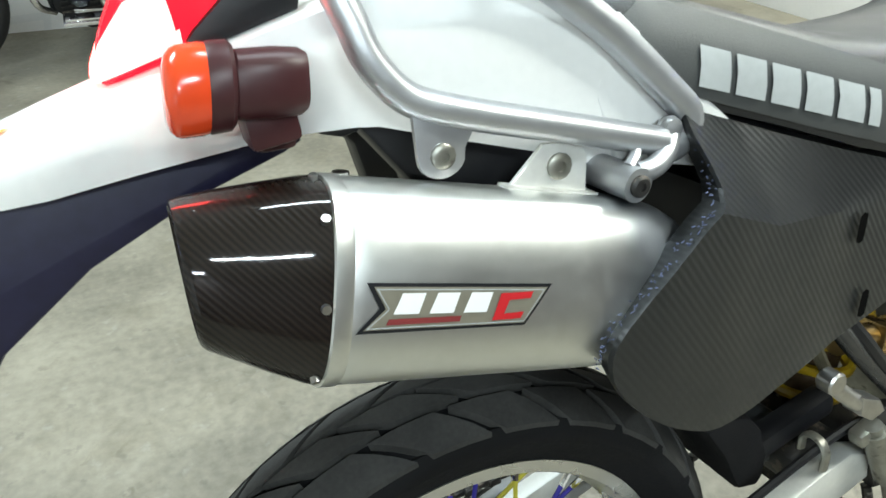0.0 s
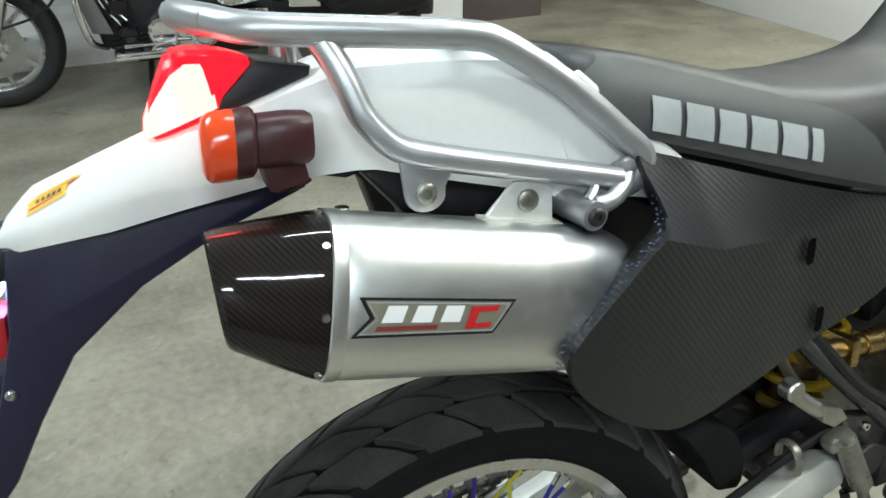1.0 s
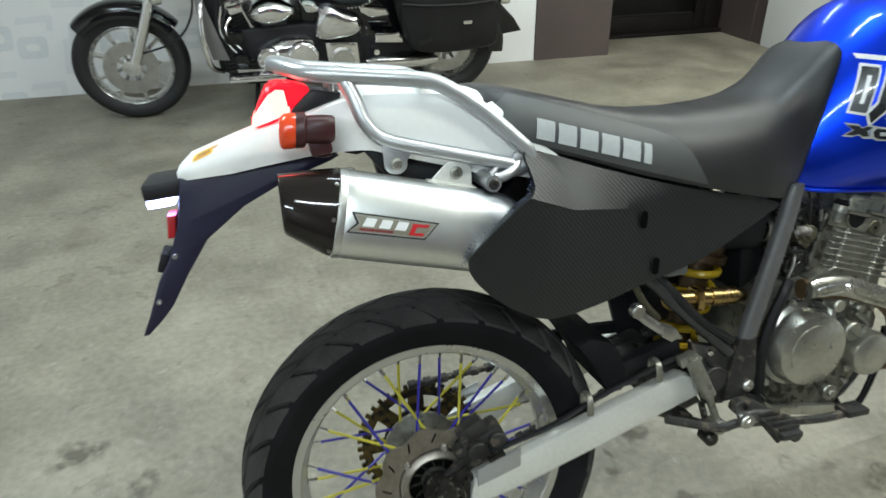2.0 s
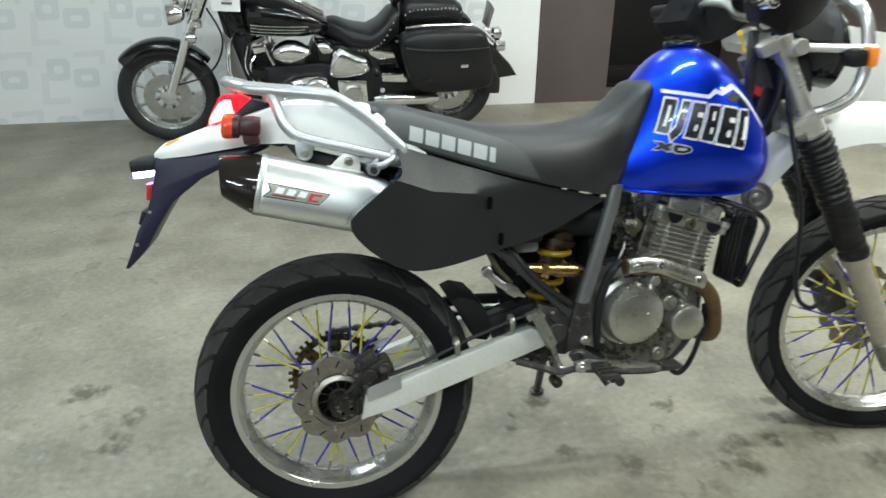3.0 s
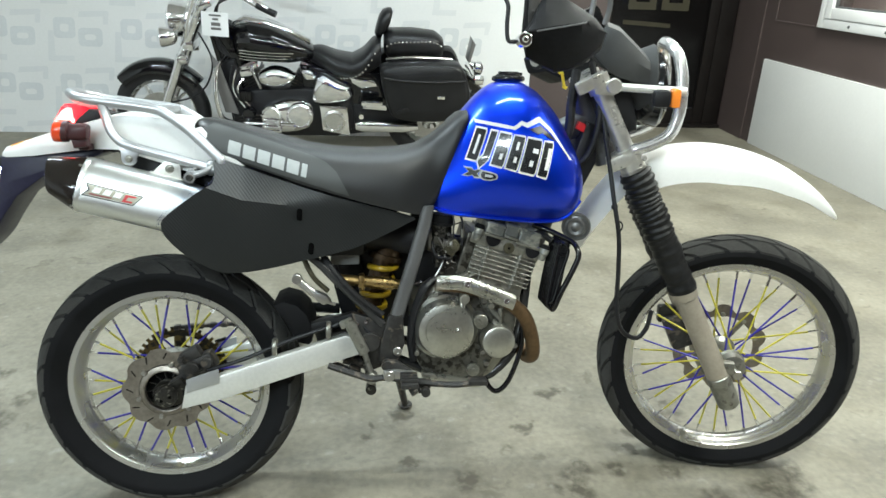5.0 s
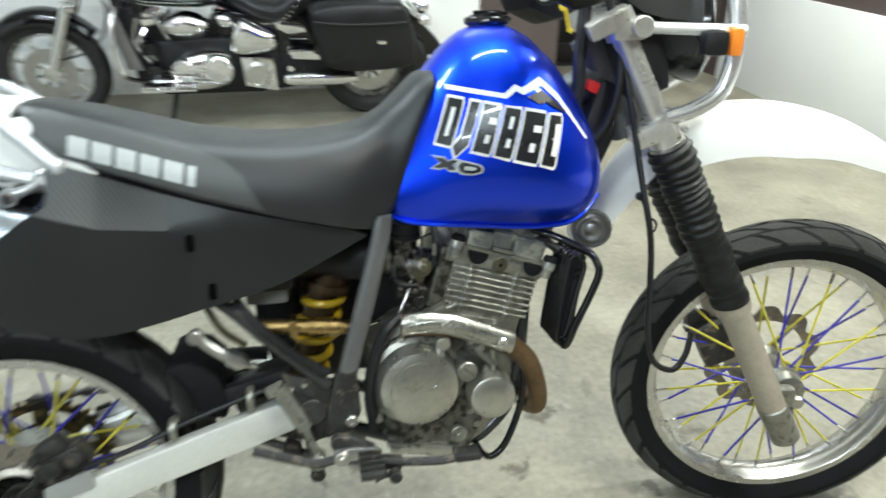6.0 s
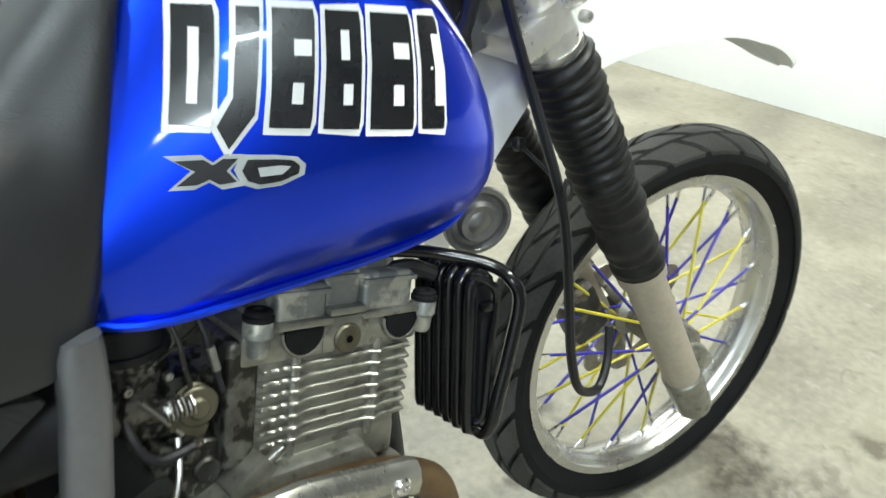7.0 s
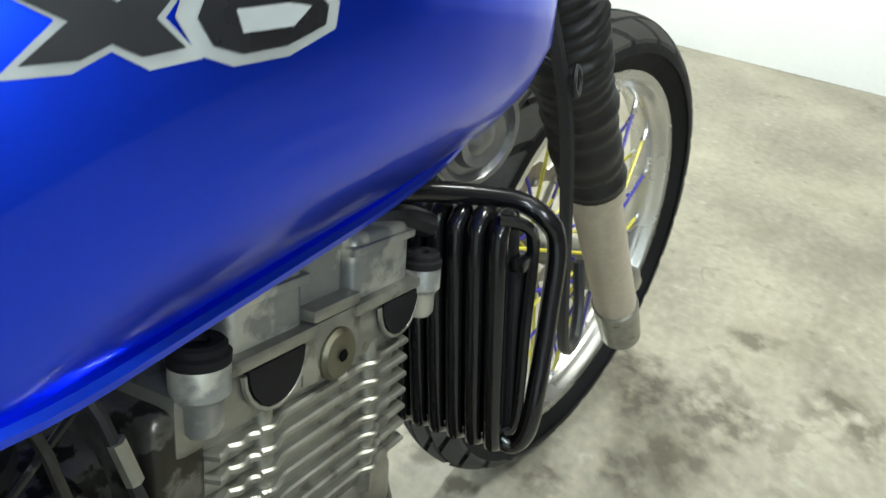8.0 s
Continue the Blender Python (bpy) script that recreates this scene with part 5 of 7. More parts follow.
    on_surface("decal_gap", [(0.763, 0.859), (0.776, 0.858), (0.782, 0.856), (0.776, 0.852), (0.763, 0.853)], tank_side, 0.0028, LETTER_GREY, -1, "", tank)


tank_letters()

# -- engine --
ENG = pose(0.835, 0, 0.62, 0, 17, 0)
engine = P("engine", prism([(0.6, 0.55), (0.605, 0.45), (0.617, 0.386), (0.628, 0.345), (0.77, 0.325), (0.8, 0.35), (0.85, 0.42), (0.862, 0.5), (0.83, 0.57), (0.72, 0.6), (0.65, 0.585)], -0.1, 0.1, 0.012), CAST, "worn single-cylinder engine with cooling fins")


def E(name, bm, mat, label=""):
    return part(name, bm, mat, engine, label)


def fin(k):
    """One cooling fin, a little proud at two columns and rippled at its rear end."""
    z = -0.034 + k * 0.011
    pts = []
    for x in spread(-0.092, 0.062, 60):
        out = 0.0045 * math.exp(-((x + 0.06) / 0.007) ** 2) + 0.0045 * math.exp(-((x - 0.024) / 0.006) ** 2)
        out += 0.003 * abs(math.sin(x * 260)) if x < -0.068 else 0.0
        pts.append((x, -0.083 - out))
    pts += [(0.068, -0.07), (0.068, 0.075), (0.06, 0.085), (-0.09, 0.085), (-0.098, 0.075), (-0.098, -0.07)]
    bm = bmesh.new()
    f = bm.faces.new([bm.verts.new((x, y, z - 0.0022)) for x, y in pts])
    ex = bmesh.ops.extrude_face_region(bm, geom=[f])
    bmesh.ops.translate(bm, verts=[v for v in ex["geom"] if isinstance(v, bmesh.types.BMVert)], vec=(0, 0, 0.0044))
    bmesh.ops.recalc_face_normals(bm, faces=bm.faces)
    rim = [e for e in bm.edges if abs(e.verts[0].co.z - e.verts[1].co.z) < 1e-6 and e.verts[0].co.y < -0.06 and e.verts[1].co.y < -0.06]
    bmesh.ops.bevel(bm, geom=rim, offset=0.0012, segments=1, affect="EDGES")
    return moved(bm, ENG)


E("cylinder", moved(box(0.15, 0.157, 0.12, (-0.02, 0, -0.02), 0.006), ENG), CAST)
for x in (-0.06, 0.024):
    E("cylinder_column", moved(rod((x, -0.0785, -0.05), (x, -0.0785, 0.045), 0.0055, 14), ENG), CAST)
# darker than the cylinder: the tank's shade is put into its colour
E("cylinder_wall", moved(box(0.028, 0.162, 0.112, (-0.107, 0, 0.006), 0.007, seg=3), ENG), CASE)
E("cylinder_skirt", moved(box(0.15, 0.16, 0.034, (-0.02, 0, -0.06), 0.006), ENG), CAST)
for k in range(7):
    E("fin", fin(k), CAST)
E("cylinder_head", moved(join(box(0.18, 0.166, 0.03, (-0.022, 0, 0.053), 0.006), box(0.05, 0.172, 0.034, (-0.014, 0, 0.056), 0.008)), ENG), CAST, "dull cast cylinder head")
for x0, x1, z in ((-0.088, -0.03, 0.07), (-0.034, 0.004, 0.077), (0.0, 0.066, 0.07)):
    E("head_flange", moved(box(x1 - x0, 0.176, 0.007, ((x0 + x1) / 2, 0, z), 0.0025), ENG), CAST)
for x0, x1, z0, z1, y in ((-0.081, -0.034, 0.07, 0.103, 0.082), (-0.035, 0.002, 0.076, 0.112, 0.078), (0.003, 0.058, 0.07, 0.107, 0.083)):
    E("valve_cover", moved(box(x1 - x0, 2 * y, z1 - z0, ((x0 + x1) / 2, 0, (z0 + z1) / 2), 0.006, seg=3), ENG), WORN, "valve cover with peeling grey paint")
    E("cover_lip", moved(box(x1 - x0 + 0.005, 2 * y + 0.005, 0.005, ((x0 + x1) / 2, 0, z1 - 0.007), 0.002), ENG), WORN)
E("valve_cover_top", moved(box(0.085, 0.13, 0.018, (0.004, 0, 0.111), 0.006), ENG), WORN)
for x in (-0.057, 0.046):
    half = [(x + 0.0185 * math.cos(a), 0.0655 + 0.022 * math.sin(a)) for a in [math.pi + k / 10 * math.pi for k in range(11)]]
    E("head_recess", moved(prism(half, -0.0865, -0.08, 0.0), ENG), GUARDBLACK)
    E("recess_edge", moved(tube([(q + (q - x) * 0.1, -0.0848, v - 0.0015) for q, v in half], 0.0016, 6, 0), ENG), CAST)
E("head_plug", moved(disc(0.0138, -0.0895, -0.08, (-0.014, 0, 0.052)), ENG), OLIVE, "oil-stained plug")
E("head_plug_socket", moved(disc(0.0035, -0.0912, -0.09, (-0.014, 0, 0.052), 6), ENG), SLOT)
for x, z in ((-0.098, 0.078), (0.074, 0.076)):
    E("head_bolt", moved(lathe([(0.0125, 0.0), (0.0128, 0.004), (0.0112, 0.0052), (0.0112, 0.008), (0.0098, 0.0095), (0.005, 0.0092), (0.004, 0.007)], 28), ENG @ pose(x, -0.082, z, 90, 0, 0)), RUBBER, "rubber-capped head bolt")
    E("head_lug", moved(lathe([(0.0115, -0.001), (0.0122, 0.001), (0.0122, 0.013), (0.0105, 0.015), (0.0094, 0.0165), (0.009, 0.028), (0.007, 0.031)], 28), ENG @ pose(x, -0.082, z, -90, 0, 0)), WORN)
E("base_flange", moved(box(0.17, 0.17, 0.012, (-0.018, 0, -0.09), 0.004), ENG), CAST)
# covers
E("clutch_cover", moved(lathe([(0.082, 0.0), (0.082, -0.012), (0.074, -0.018), (0.072, -0.03), (0.066, -0.046), (0.05, -0.052), (0.02, -0.054)], 44), pose(0.681, -0.1, 0.484)), COVER, "round worn clutch cover")
E("cover_ridge", tube([(0.681 + 0.05 * math.cos(a), -0.1525, 0.484 + 0.05 * math.sin(a)) for a in [radians(q) for q in range(75, 215, 10)]], 0.0014, 6, 0), COVER)
E("cover_boss", join(rod((0.722, -0.128, 0.56), (0.709, -0.147, 0.485), 0.0095, 12), disc(0.012, -0.15, -0.12, (0.723, 0, 0.563))), COVER)
E("cover_flange", prism([(0.598, 0.5), (0.603, 0.43), (0.62, 0.385), (0.66, 0.35), (0.74, 0.336), (0.775, 0.345), (0.8, 0.4), (0.79, 0.5), (0.76, 0.56), (0.7, 0.578), (0.64, 0.562)], -0.112, -0.098, 0.004), CASE)
for x, z in ((0.607, 0.525), (0.612, 0.42), (0.65, 0.362), (0.735, 0.343), (0.655, 0.566), (0.775, 0.55), (0.785, 0.39)):
    E("cover_bolt", bolt(x, -0.112, z, 0.007, 0.008), STEEL)
E("filter_cover", moved(lathe([(0.042, 0.0), (0.042, -0.03), (0.039, -0.038), (0.034, -0.041), (0.01, -0.042)], 36), pose(0.808, -0.11, 0.454)), COVER, "round oil filter cover")
for a in (100, 220, 340):
    E("cover_bolt", bolt(0.808 + 0.047 * math.cos(radians(a)), -0.125, 0.454 + 0.047 * math.sin(radians(a)), 0.0065, 0.008), STEEL)
E("oil_cap", join(disc(0.018, -0.145, -0.1, (0.764, 0, 0.505)), box(0.028, 0.006, 0.006, (0.764, -0.147, 0.505), 0.001, (0, 45, 0))), CAST)
E("drain_cover", join(disc(0.016, -0.122, -0.1, (0.752, 0, 0.374)), disc(0.007, -0.126, -0.12, (0.752, 0, 0.374), 6)), CAST)
E("sump_rail", prism([(0.625, 0.372), (0.77, 0.345), (0.776, 0.33), (0.74, 0.328), (0.63, 0.352)], -0.122, -0.1, 0.004), COVER)
E("water_fitting", join(rod((0.79, -0.115, 0.53), (0.815, -0.12, 0.505), 0.008), rod((0.815, -0.12, 0.53), (0.815, -0.12, 0.49), 0.006), disc(0.01, -0.13, -0.11, (0.79, 0, 0.54), 6)), CAST)
# exhaust header and its shield
P("exhaust_header", tube([(0.655, -0.13, 0.598), (0.73, -0.135, 0.59), (0.8, -0.135, 0.568), (0.845, -0.13, 0.54), (0.878, -0.122, 0.505), (0.897, -0.11, 0.455), (0.905, -0.098, 0.415), (0.905, -0.08, 0.393), (0.897, -0.045, 0.385), (0.88, 0.0, 0.41)], 0.0178, 14, 4), RUST, "heat-browned exhaust header pipe")
shield = loft([[(x + dz * 0.3 * (0.2 if x < 0.72 else 0.9), y, z + dz) for y, dz in ((-0.15, 0.017), (-0.1565, 0.011), (-0.159, 0.0), (-0.1565, -0.011), (-0.15, -0.017), (-0.143, -0.017), (-0.143, 0.017))] for x, z in ((0.654, 0.6), (0.663, 0.604), (0.7, 0.604), (0.735, 0.597), (0.77, 0.583), (0.82, 0.562), (0.836, 0.556), (0.842, 0.552))])
sh = P("heat_shield", shield, COVER, "pressed silver header heat shield")
for x, z in ((0.727, 0.602), (0.822, 0.561)):
    part("shield_bolt", bolt(x, -0.158, z, 0.0085, 0.005), CHROME, sh)
for a, b in (((0.668, 0.6), (0.712, 0.602)), ((0.746, 0.59), (0.806, 0.564))):
    part("pressed_bead", tube([(a[0], -0.159, a[1] - 0.007), (b[0], -0.159, b[1] - 0.008), (b[0] + 0.004, -0.159, b[1]), (b[0], -0.159, b[1] + 0.007), (a[0], -0.159, a[1] + 0.007), (a[0] - 0.004, -0.159, a[1])], 0.0016, 6, 3, True), COVER, sh)
# frame
for side in (-1, 1):
    y = side * 0.118
    P("frame_bar", loft([[(x + a, y + side * b, z) for a, b in ((-w, -0.008), (w, -0.008), (w, 0.001), (w * 0.9, 0.005), (w * 0.65, 0.008), (w * 0.3, 0.0095), (-w * 0.3, 0.0095), (-w * 0.65, 0.008), (-w * 0.9, 0.005), (-w, 0.001))] for x, z, w in ((0.637, 0.782, 0.012), (0.634, 0.772, 0.0145), (0.628, 0.74, 0.0155), (0.6, 0.64, 0.0165), (0.575, 0.555, 0.017), (0.562, 0.51, 0.017))]), FRAME, "grey painted frame bar")
    P("frame_plate", prism([(0.543, 0.52), (0.578, 0.522), (0.582, 0.446), (0.565, 0.405), (0.52, 0.405), (0.525, 0.455)], side * 0.108, side * 0.128, 0.004), DARK)
    P("subframe_tube", tube([(0.32, side * 0.1, 0.69), (0.38, side * 0.108, 0.645), (0.43, side * 0.112, 0.593), (0.53, side * 0.118, 0.495)], 0.0105, 12), SUBFRAME)
    P("lower_frame_tube", tube([(0.9, side * 0.03, 0.62), (0.885, side * 0.05, 0.5), (0.858, side * 0.075, 0.41), (0.815, side * 0.085, 0.362), (0.775, side * 0.088, 0.345), (0.68, side * 0.085, 0.35), (0.56, side * 0.09, 0.4)], 0.012, 10), SUBFRAME)
    P("skid_loop", tube([(0.874, side * 0.105, 0.48), (0.872, side * 0.105, 0.42), (0.852, side * 0.105, 0.356), (0.834, side * 0.105, 0.324), (0.814, side * 0.105, 0.311), (0.797, side * 0.105, 0.322), (0.786, side * 0.1, 0.342)], 0.0065, 10), GLOSS)
    P("seat_rail", tube([(0.64, side * 0.06, 0.8), (0.4, side * 0.08, 0.82), (0.2, side * 0.08, 0.87), (-0.05, side * 0.06, 0.9)], 0.011, 8), BLACK)
    P("tail_inner", prism([(-0.07, 0.905), (-0.01, 0.898), (0.1, 0.86), (0.16, 0.835), (0.15, 0.79), (-0.02, 0.8), (-0.035, 0.86)], side * 0.045, side * 0.075, 0.004), BLACK)
P("down_tube", rod((0.985, 0, 0.83), (0.9, 0, 0.6), 0.02, 14), FRAME)
P("steering_head", rod((1.10, 0, 0.88), (1.015, 0, 1.05), 0.03, 16), FRAME)
P("main_tube", tube([(1.04, 0, 0.98), (0.9, 0, 0.92), (0.66, 0, 0.8)], 0.03, 12), FRAME)
P("pivot_bolt", bolt(0.565, -0.128, 0.43, 0.011, 0.006), STEEL)
# airbox, carburettor, shock
P("air_box", box(0.26, 0.15, 0.16, (0.36, 0, 0.73), 0.02), BLACK)
P("intake_boot", rod((0.48, -0.01, 0.7), (0.63, -0.02, 0.69), 0.045, 18), BLACK)
carb = P("carburettor", join(box(0.06, 0.07, 0.05, (0.685, -0.03, 0.675), 0.012, (0, 10, 0)), rod((0.64, -0.03, 0.685), (0.74, -0.03, 0.668), 0.026, 18), rod((0.672, -0.045, 0.66), (0.675, -0.045, 0.727), 0.024, 18), box(0.05, 0.055, 0.035, (0.682, -0.04, 0.635), 0.012), box(0.03, 0.02, 0.02, (0.665, -0.07, 0.69), 0.005, (0, 25, 0)), rod((0.66, -0.07, 0.655), (0.69, -0.075, 0.63), 0.008)), CARB, "dark oily carburettor")
part("carburettor_cap", join(rod((0.674, -0.045, 0.727), (0.677, -0.045, 0.752), 0.029, 20), rod((0.674, -0.045, 0.726), (0.6745, -0.045, 0.732), 0.032, 20)), BLACK, carb)
part("throttle_wheel", join(disc(0.0165, -0.088, -0.084, (0.7, 0, 0.679)), disc(0.0165, -0.08, -0.076, (0.7, 0, 0.679)), disc(0.009, -0.092, -0.07, (0.7, 0, 0.679)), box(0.03, 0.008, 0.012, (0.69, -0.082, 0.665), 0.002, (0, 40, 0))), OLIVE, carb, "dull brass throttle wheel")
part("throttle_spring", tube([(0.698 - 0.022 * k / 44, -0.086 + 0.0085 * math.cos(k * 0.95), 0.684 + 0.004 * k / 44 + 0.0085 * math.sin(k * 0.95)) for k in range(45)], 0.0011, 5, 0), STEEL, carb)
part("carburettor_drain", tube([(0.682, -0.075, 0.655), (0.672, -0.088, 0.632), (0.66, -0.092, 0.61), (0.655, -0.09, 0.6)], 0.0028, 8), STEEL, carb)
part("link_rod", rod((0.676, -0.08, 0.722), (0.722, -0.075, 0.737), 0.0016, 6), GRIME, carb)
part("link_rod", rod((0.665, -0.08, 0.7), (0.684, -0.085, 0.662), 0.0022, 6), STEEL, carb)
part("vacuum_hose", tube([(0.658, -0.06, 0.7), (0.65, -0.085, 0.68), (0.66, -0.09, 0.655), (0.69, -0.085, 0.648)], 0.004, 8), BLACK, carb)
part("clamp", moved(disc(0.0275, -0.006, 0.006), pose(0.648, -0.03, 0.684, 0, 0, 90)), STEEL, carb)
for x, z in ((0.652, 0.665), (0.66, 0.708), (0.69, 0.706), (0.665, 0.642), (0.697, 0.64)):
    part("carburettor_screw", bolt(x, -0.07, z, 0.004, 0.005), STEEL, carb)
P("throttle_cable", tube([(0.7, -0.084, 0.695), (0.702, -0.08, 0.73), (0.72, -0.06, 0.8), (0.9, -0.03, 0.95)], 0.0022, 8), GRIME)
P("throttle_cable", tube([(0.722, -0.084, 0.68), (0.722, -0.08, 0.73), (0.735, -0.055, 0.8), (0.9, -0.02, 0.96)], 0.0028, 8), BLACK)
P("cable_ferrule", rod((0.722, -0.084, 0.7), (0.722, -0.083, 0.72), 0.0036, 8), CAST)
P("starter_housing", join(disc(0.026, -0.07, 0.02, (0.697, 0, 0.612)), disc(0.012, -0.075, -0.06, (0.697, 0, 0.612))), GRIME)
P("cylinder_lug", join(box(0.04, 0.03, 0.02, (0.722, -0.085, 0.598), 0.004, (0, -25, 0)), rod((0.735, -0.09, 0.602), (0.755, -0.092, 0.61), 0.005)), CAST)
# black plate added for the shade behind the carburettor
P("dark_shade_plate", box(0.09, 0.1, 0.2, (0.66, 0.03, 0.62), 0.01), BLACK)
coil = []
for k in range(200):
    t = k / 199
    a = t * 5.2 * math.tau
    cx, cz = 0.487 + 0.05 * t, 0.455 + 0.175 * t
    coil.append((cx + 0.031 * math.cos(a), -0.012 + 0.036 * math.sin(a), cz - 0.008 * math.cos(a)))
shock = P("shock_absorber", rod((0.475, -0.012, 0.43), (0.56, -0.012, 0.72), 0.026, 14), BROWNED, "rear shock absorber with yellow spring")
part("spring", tube(coil, 0.0072, 8, 0), SPRING, shock, "yellow coil spring")
part("spring_seat", join(rod((0.537, -0.012, 0.634), (0.541, -0.012, 0.648), 0.043, 20), rod((0.541, -0.012, 0.648), (0.556, -0.012, 0.7), 0.036, 20)), BROWNED, shock)
part("reservoir", join(rod((0.42, -0.088, 0.6), (0.505, -0.088, 0.592), 0.0135, 16), rod((0.505, -0.088, 0.592), (0.555, -0.088, 0.587), 0.016, 16), rod((0.555, -0.088, 0.587), (0.572, -0.088, 0.585), 0.012, 16), box(0.014, 0.036, 0.036, (0.48, -0.088, 0.594), 0.004)), GOLD, shock, "gold reservoir cylinder")
# black sheet added behind the spring to darken the gap and hide the floor
P("left_dark_backing", prism([(0.4, 0.7), (0.69, 0.73), (0.68, 0.6), (0.62, 0.56), (0.61, 0.42), (0.43, 0.44), (0.405, 0.54)], 0.085, 0.1, 0.005), BLACK)
P("chain_roller_guard", prism([(0.4, 0.64), (0.47, 0.66), (0.49, 0.55), (0.44, 0.53)], 0.07, 0.085, 0.004), BLACK)
P("breather_pipe", tube([(0.338, -0.1, 0.672), (0.352, -0.108, 0.64), (0.37, -0.11, 0.607), (0.4, -0.1, 0.575)], 0.0062, 8), OLIVE)
P("battery_box", box(0.07, 0.1, 0.07, (0.44, -0.02, 0.665), 0.008), material("grey_plastic", (0.16, 0.165, 0.165), 0.5))
P("clutch_hose", tube([(0.655, -0.1, 0.6), (0.63, -0.118, 0.585), (0.612, -0.12, 0.55), (0.6, -0.118, 0.5), (0.598, -0.115, 0.45), (0.605, -0.11, 0.4)], 0.01, 8), BLACK)
P("vent_hose", tube([(0.39, -0.1, 0.66), (0.42, -0.115, 0.62), (0.47, -0.12, 0.565), (0.53, -0.122, 0.52)], 0.008, 8), BLACK)
P("hose_wire", join(tube([(0.6, -0.1, 0.585), (0.602, -0.1, 0.615), (0.612, -0.1, 0.617)], 0.0022, 6, 0), tube([(0.604, -0.1, 0.59), (0.625, -0.1, 0.596)], 0.0022, 6, 0)), CHROME)
# pegs, pedal, stand
P("passenger_peg", join(tube([(0.331, -0.145, 0.62), (0.345, -0.148, 0.604), (0.368, -0.15, 0.585), (0.395, -0.152, 0.568)], 0.0085, 10, 4, flat=0.75), disc(0.0115, -0.157, -0.14, (0.333, 0, 0.617)), prism([(0.372, 0.59), (0.4, 0.578), (0.41, 0.562), (0.392, 0.556), (0.374, 0.568)], -0.158, -0.135, 0.003), rod((0.392, -0.152, 0.565), (0.418, -0.14, 0.553), 0.004)), STEEL, "folded passenger footpeg")
peg = P("footpeg", join(prism([(0.535, 0.41), (0.56, 0.412), (0.6, 0.385), (0.585, 0.36), (0.55, 0.372)], -0.15, -0.128, 0.004), box(0.04, 0.07, 0.012, (0.59, -0.185, 0.375), 0.003), disc(0.014, -0.15, -0.13, (0.54, 0, 0.4))), DARK, "worn steel footpeg")
for k in range(4):
    part("peg_tooth", box(0.04, 0.004, 0.008, (0.59, -0.16 - k * 0.016, 0.385), 0.001), DARK, peg)
P("brake_pedal", join(tube([(0.4, -0.14, 0.402), (0.45, -0.145, 0.385), (0.5, -0.15, 0.37), (0.54, -0.15, 0.372), (0.62, -0.155, 0.36), (0.7, -0.165, 0.356), (0.745, -0.17, 0.362)], 0.008, 8), box(0.045, 0.035, 0.012, (0.755, -0.17, 0.366), 0.003)), DARK, "worn steel brake pedal")
P("master_cylinder", join(rod((0.45, -0.127, 0.503), (0.486, -0.13, 0.428), 0.0135, 14), rod((0.446, -0.127, 0.512), (0.452, -0.127, 0.5), 0.01, 12), rod((0.486, -0.13, 0.428), (0.503, -0.135, 0.372), 0.007, 10), disc(0.014, -0.15, -0.12, (0.503, 0, 0.368)), box(0.03, 0.018, 0.018, (0.443, -0.122, 0.5), 0.004, (0, -20, 0))), CAST, "worn rear brake master cylinder")
P("pivot_plate", prism([(0.455, 0.525), (0.5, 0.512), (0.545, 0.5), (0.55, 0.42), (0.525, 0.395), (0.49, 0.4), (0.475, 0.44)], -0.118, -0.1, 0.004), DARK)
for x, z in ((0.468, 0.498), (0.489, 0.457), (0.49, 0.503)):
    P("pivot_plate_bolt", bolt(x, -0.118, z, 0.006, 0.007), CHROME)
P("pedal_link", join(prism([(0.53, 0.392), (0.56, 0.394), (0.606, 0.388), (0.612, 0.374), (0.56, 0.366), (0.535, 0.368)], -0.158, -0.148, 0.003), disc(0.0135, -0.166, -0.15, (0.544, 0, 0.38)), disc(0.006, -0.169, -0.164, (0.544, 0, 0.38), 6)), STEEL, "worn bright pedal link plate")
P("peg_arm", join(rod((0.585, -0.15, 0.37), (0.605, -0.175, 0.338), 0.009), rod((0.603, -0.17, 0.372), (0.618, -0.17, 0.34), 0.004), box(0.05, 0.02, 0.022, (0.62, -0.15, 0.356), 0.005, (0, 8, 0)), disc(0.011, -0.185, -0.165, (0.63, 0, 0.344))), DARK)
P("brake_switch_rod", join(rod((0.487, -0.11, 0.4), (0.5, -0.12, 0.335), 0.006), disc(0.013, -0.13, -0.1, (0.501, 0, 0.332))), GRIME)
P("linkage_rod", join(rod((0.4, -0.07, 0.385), (0.5, -0.09, 0.345), 0.008), box(0.03, 0.03, 0.022, (0.46, -0.09, 0.37), 0.006, (0, 25, 0))), DARK)
P("linkage", join(prism([(0.44, 0.4), (0.5, 0.41), (0.53, 0.36), (0.5, 0.35), (0.43, 0.37)], -0.05, 0.05, 0.005), rod((0.47, -0.06, 0.38), (0.47, 0.06, 0.38), 0.012)), DARK)
P("side_stand", join(tube([(0.555, 0.105, 0.36), (0.57, 0.16, 0.29), (0.6, 0.3, 0.135), (0.61, 0.345, 0.086)], 0.011, 10), moved(disc(0.022, -0.003, 0.003), pose(0.611, 0.353, 0.078, 90 + 11, 0, 0))), DARK, "black side stand")
P("gear_pedal", tube([(0.62, 0.13, 0.38), (0.7, 0.14, 0.36), (0.78, 0.15, 0.37)], 0.006, 8), STEEL)
# oil cooler
CO = pose(0.953, -0.088, 0.61, 0, 9.5, 0)
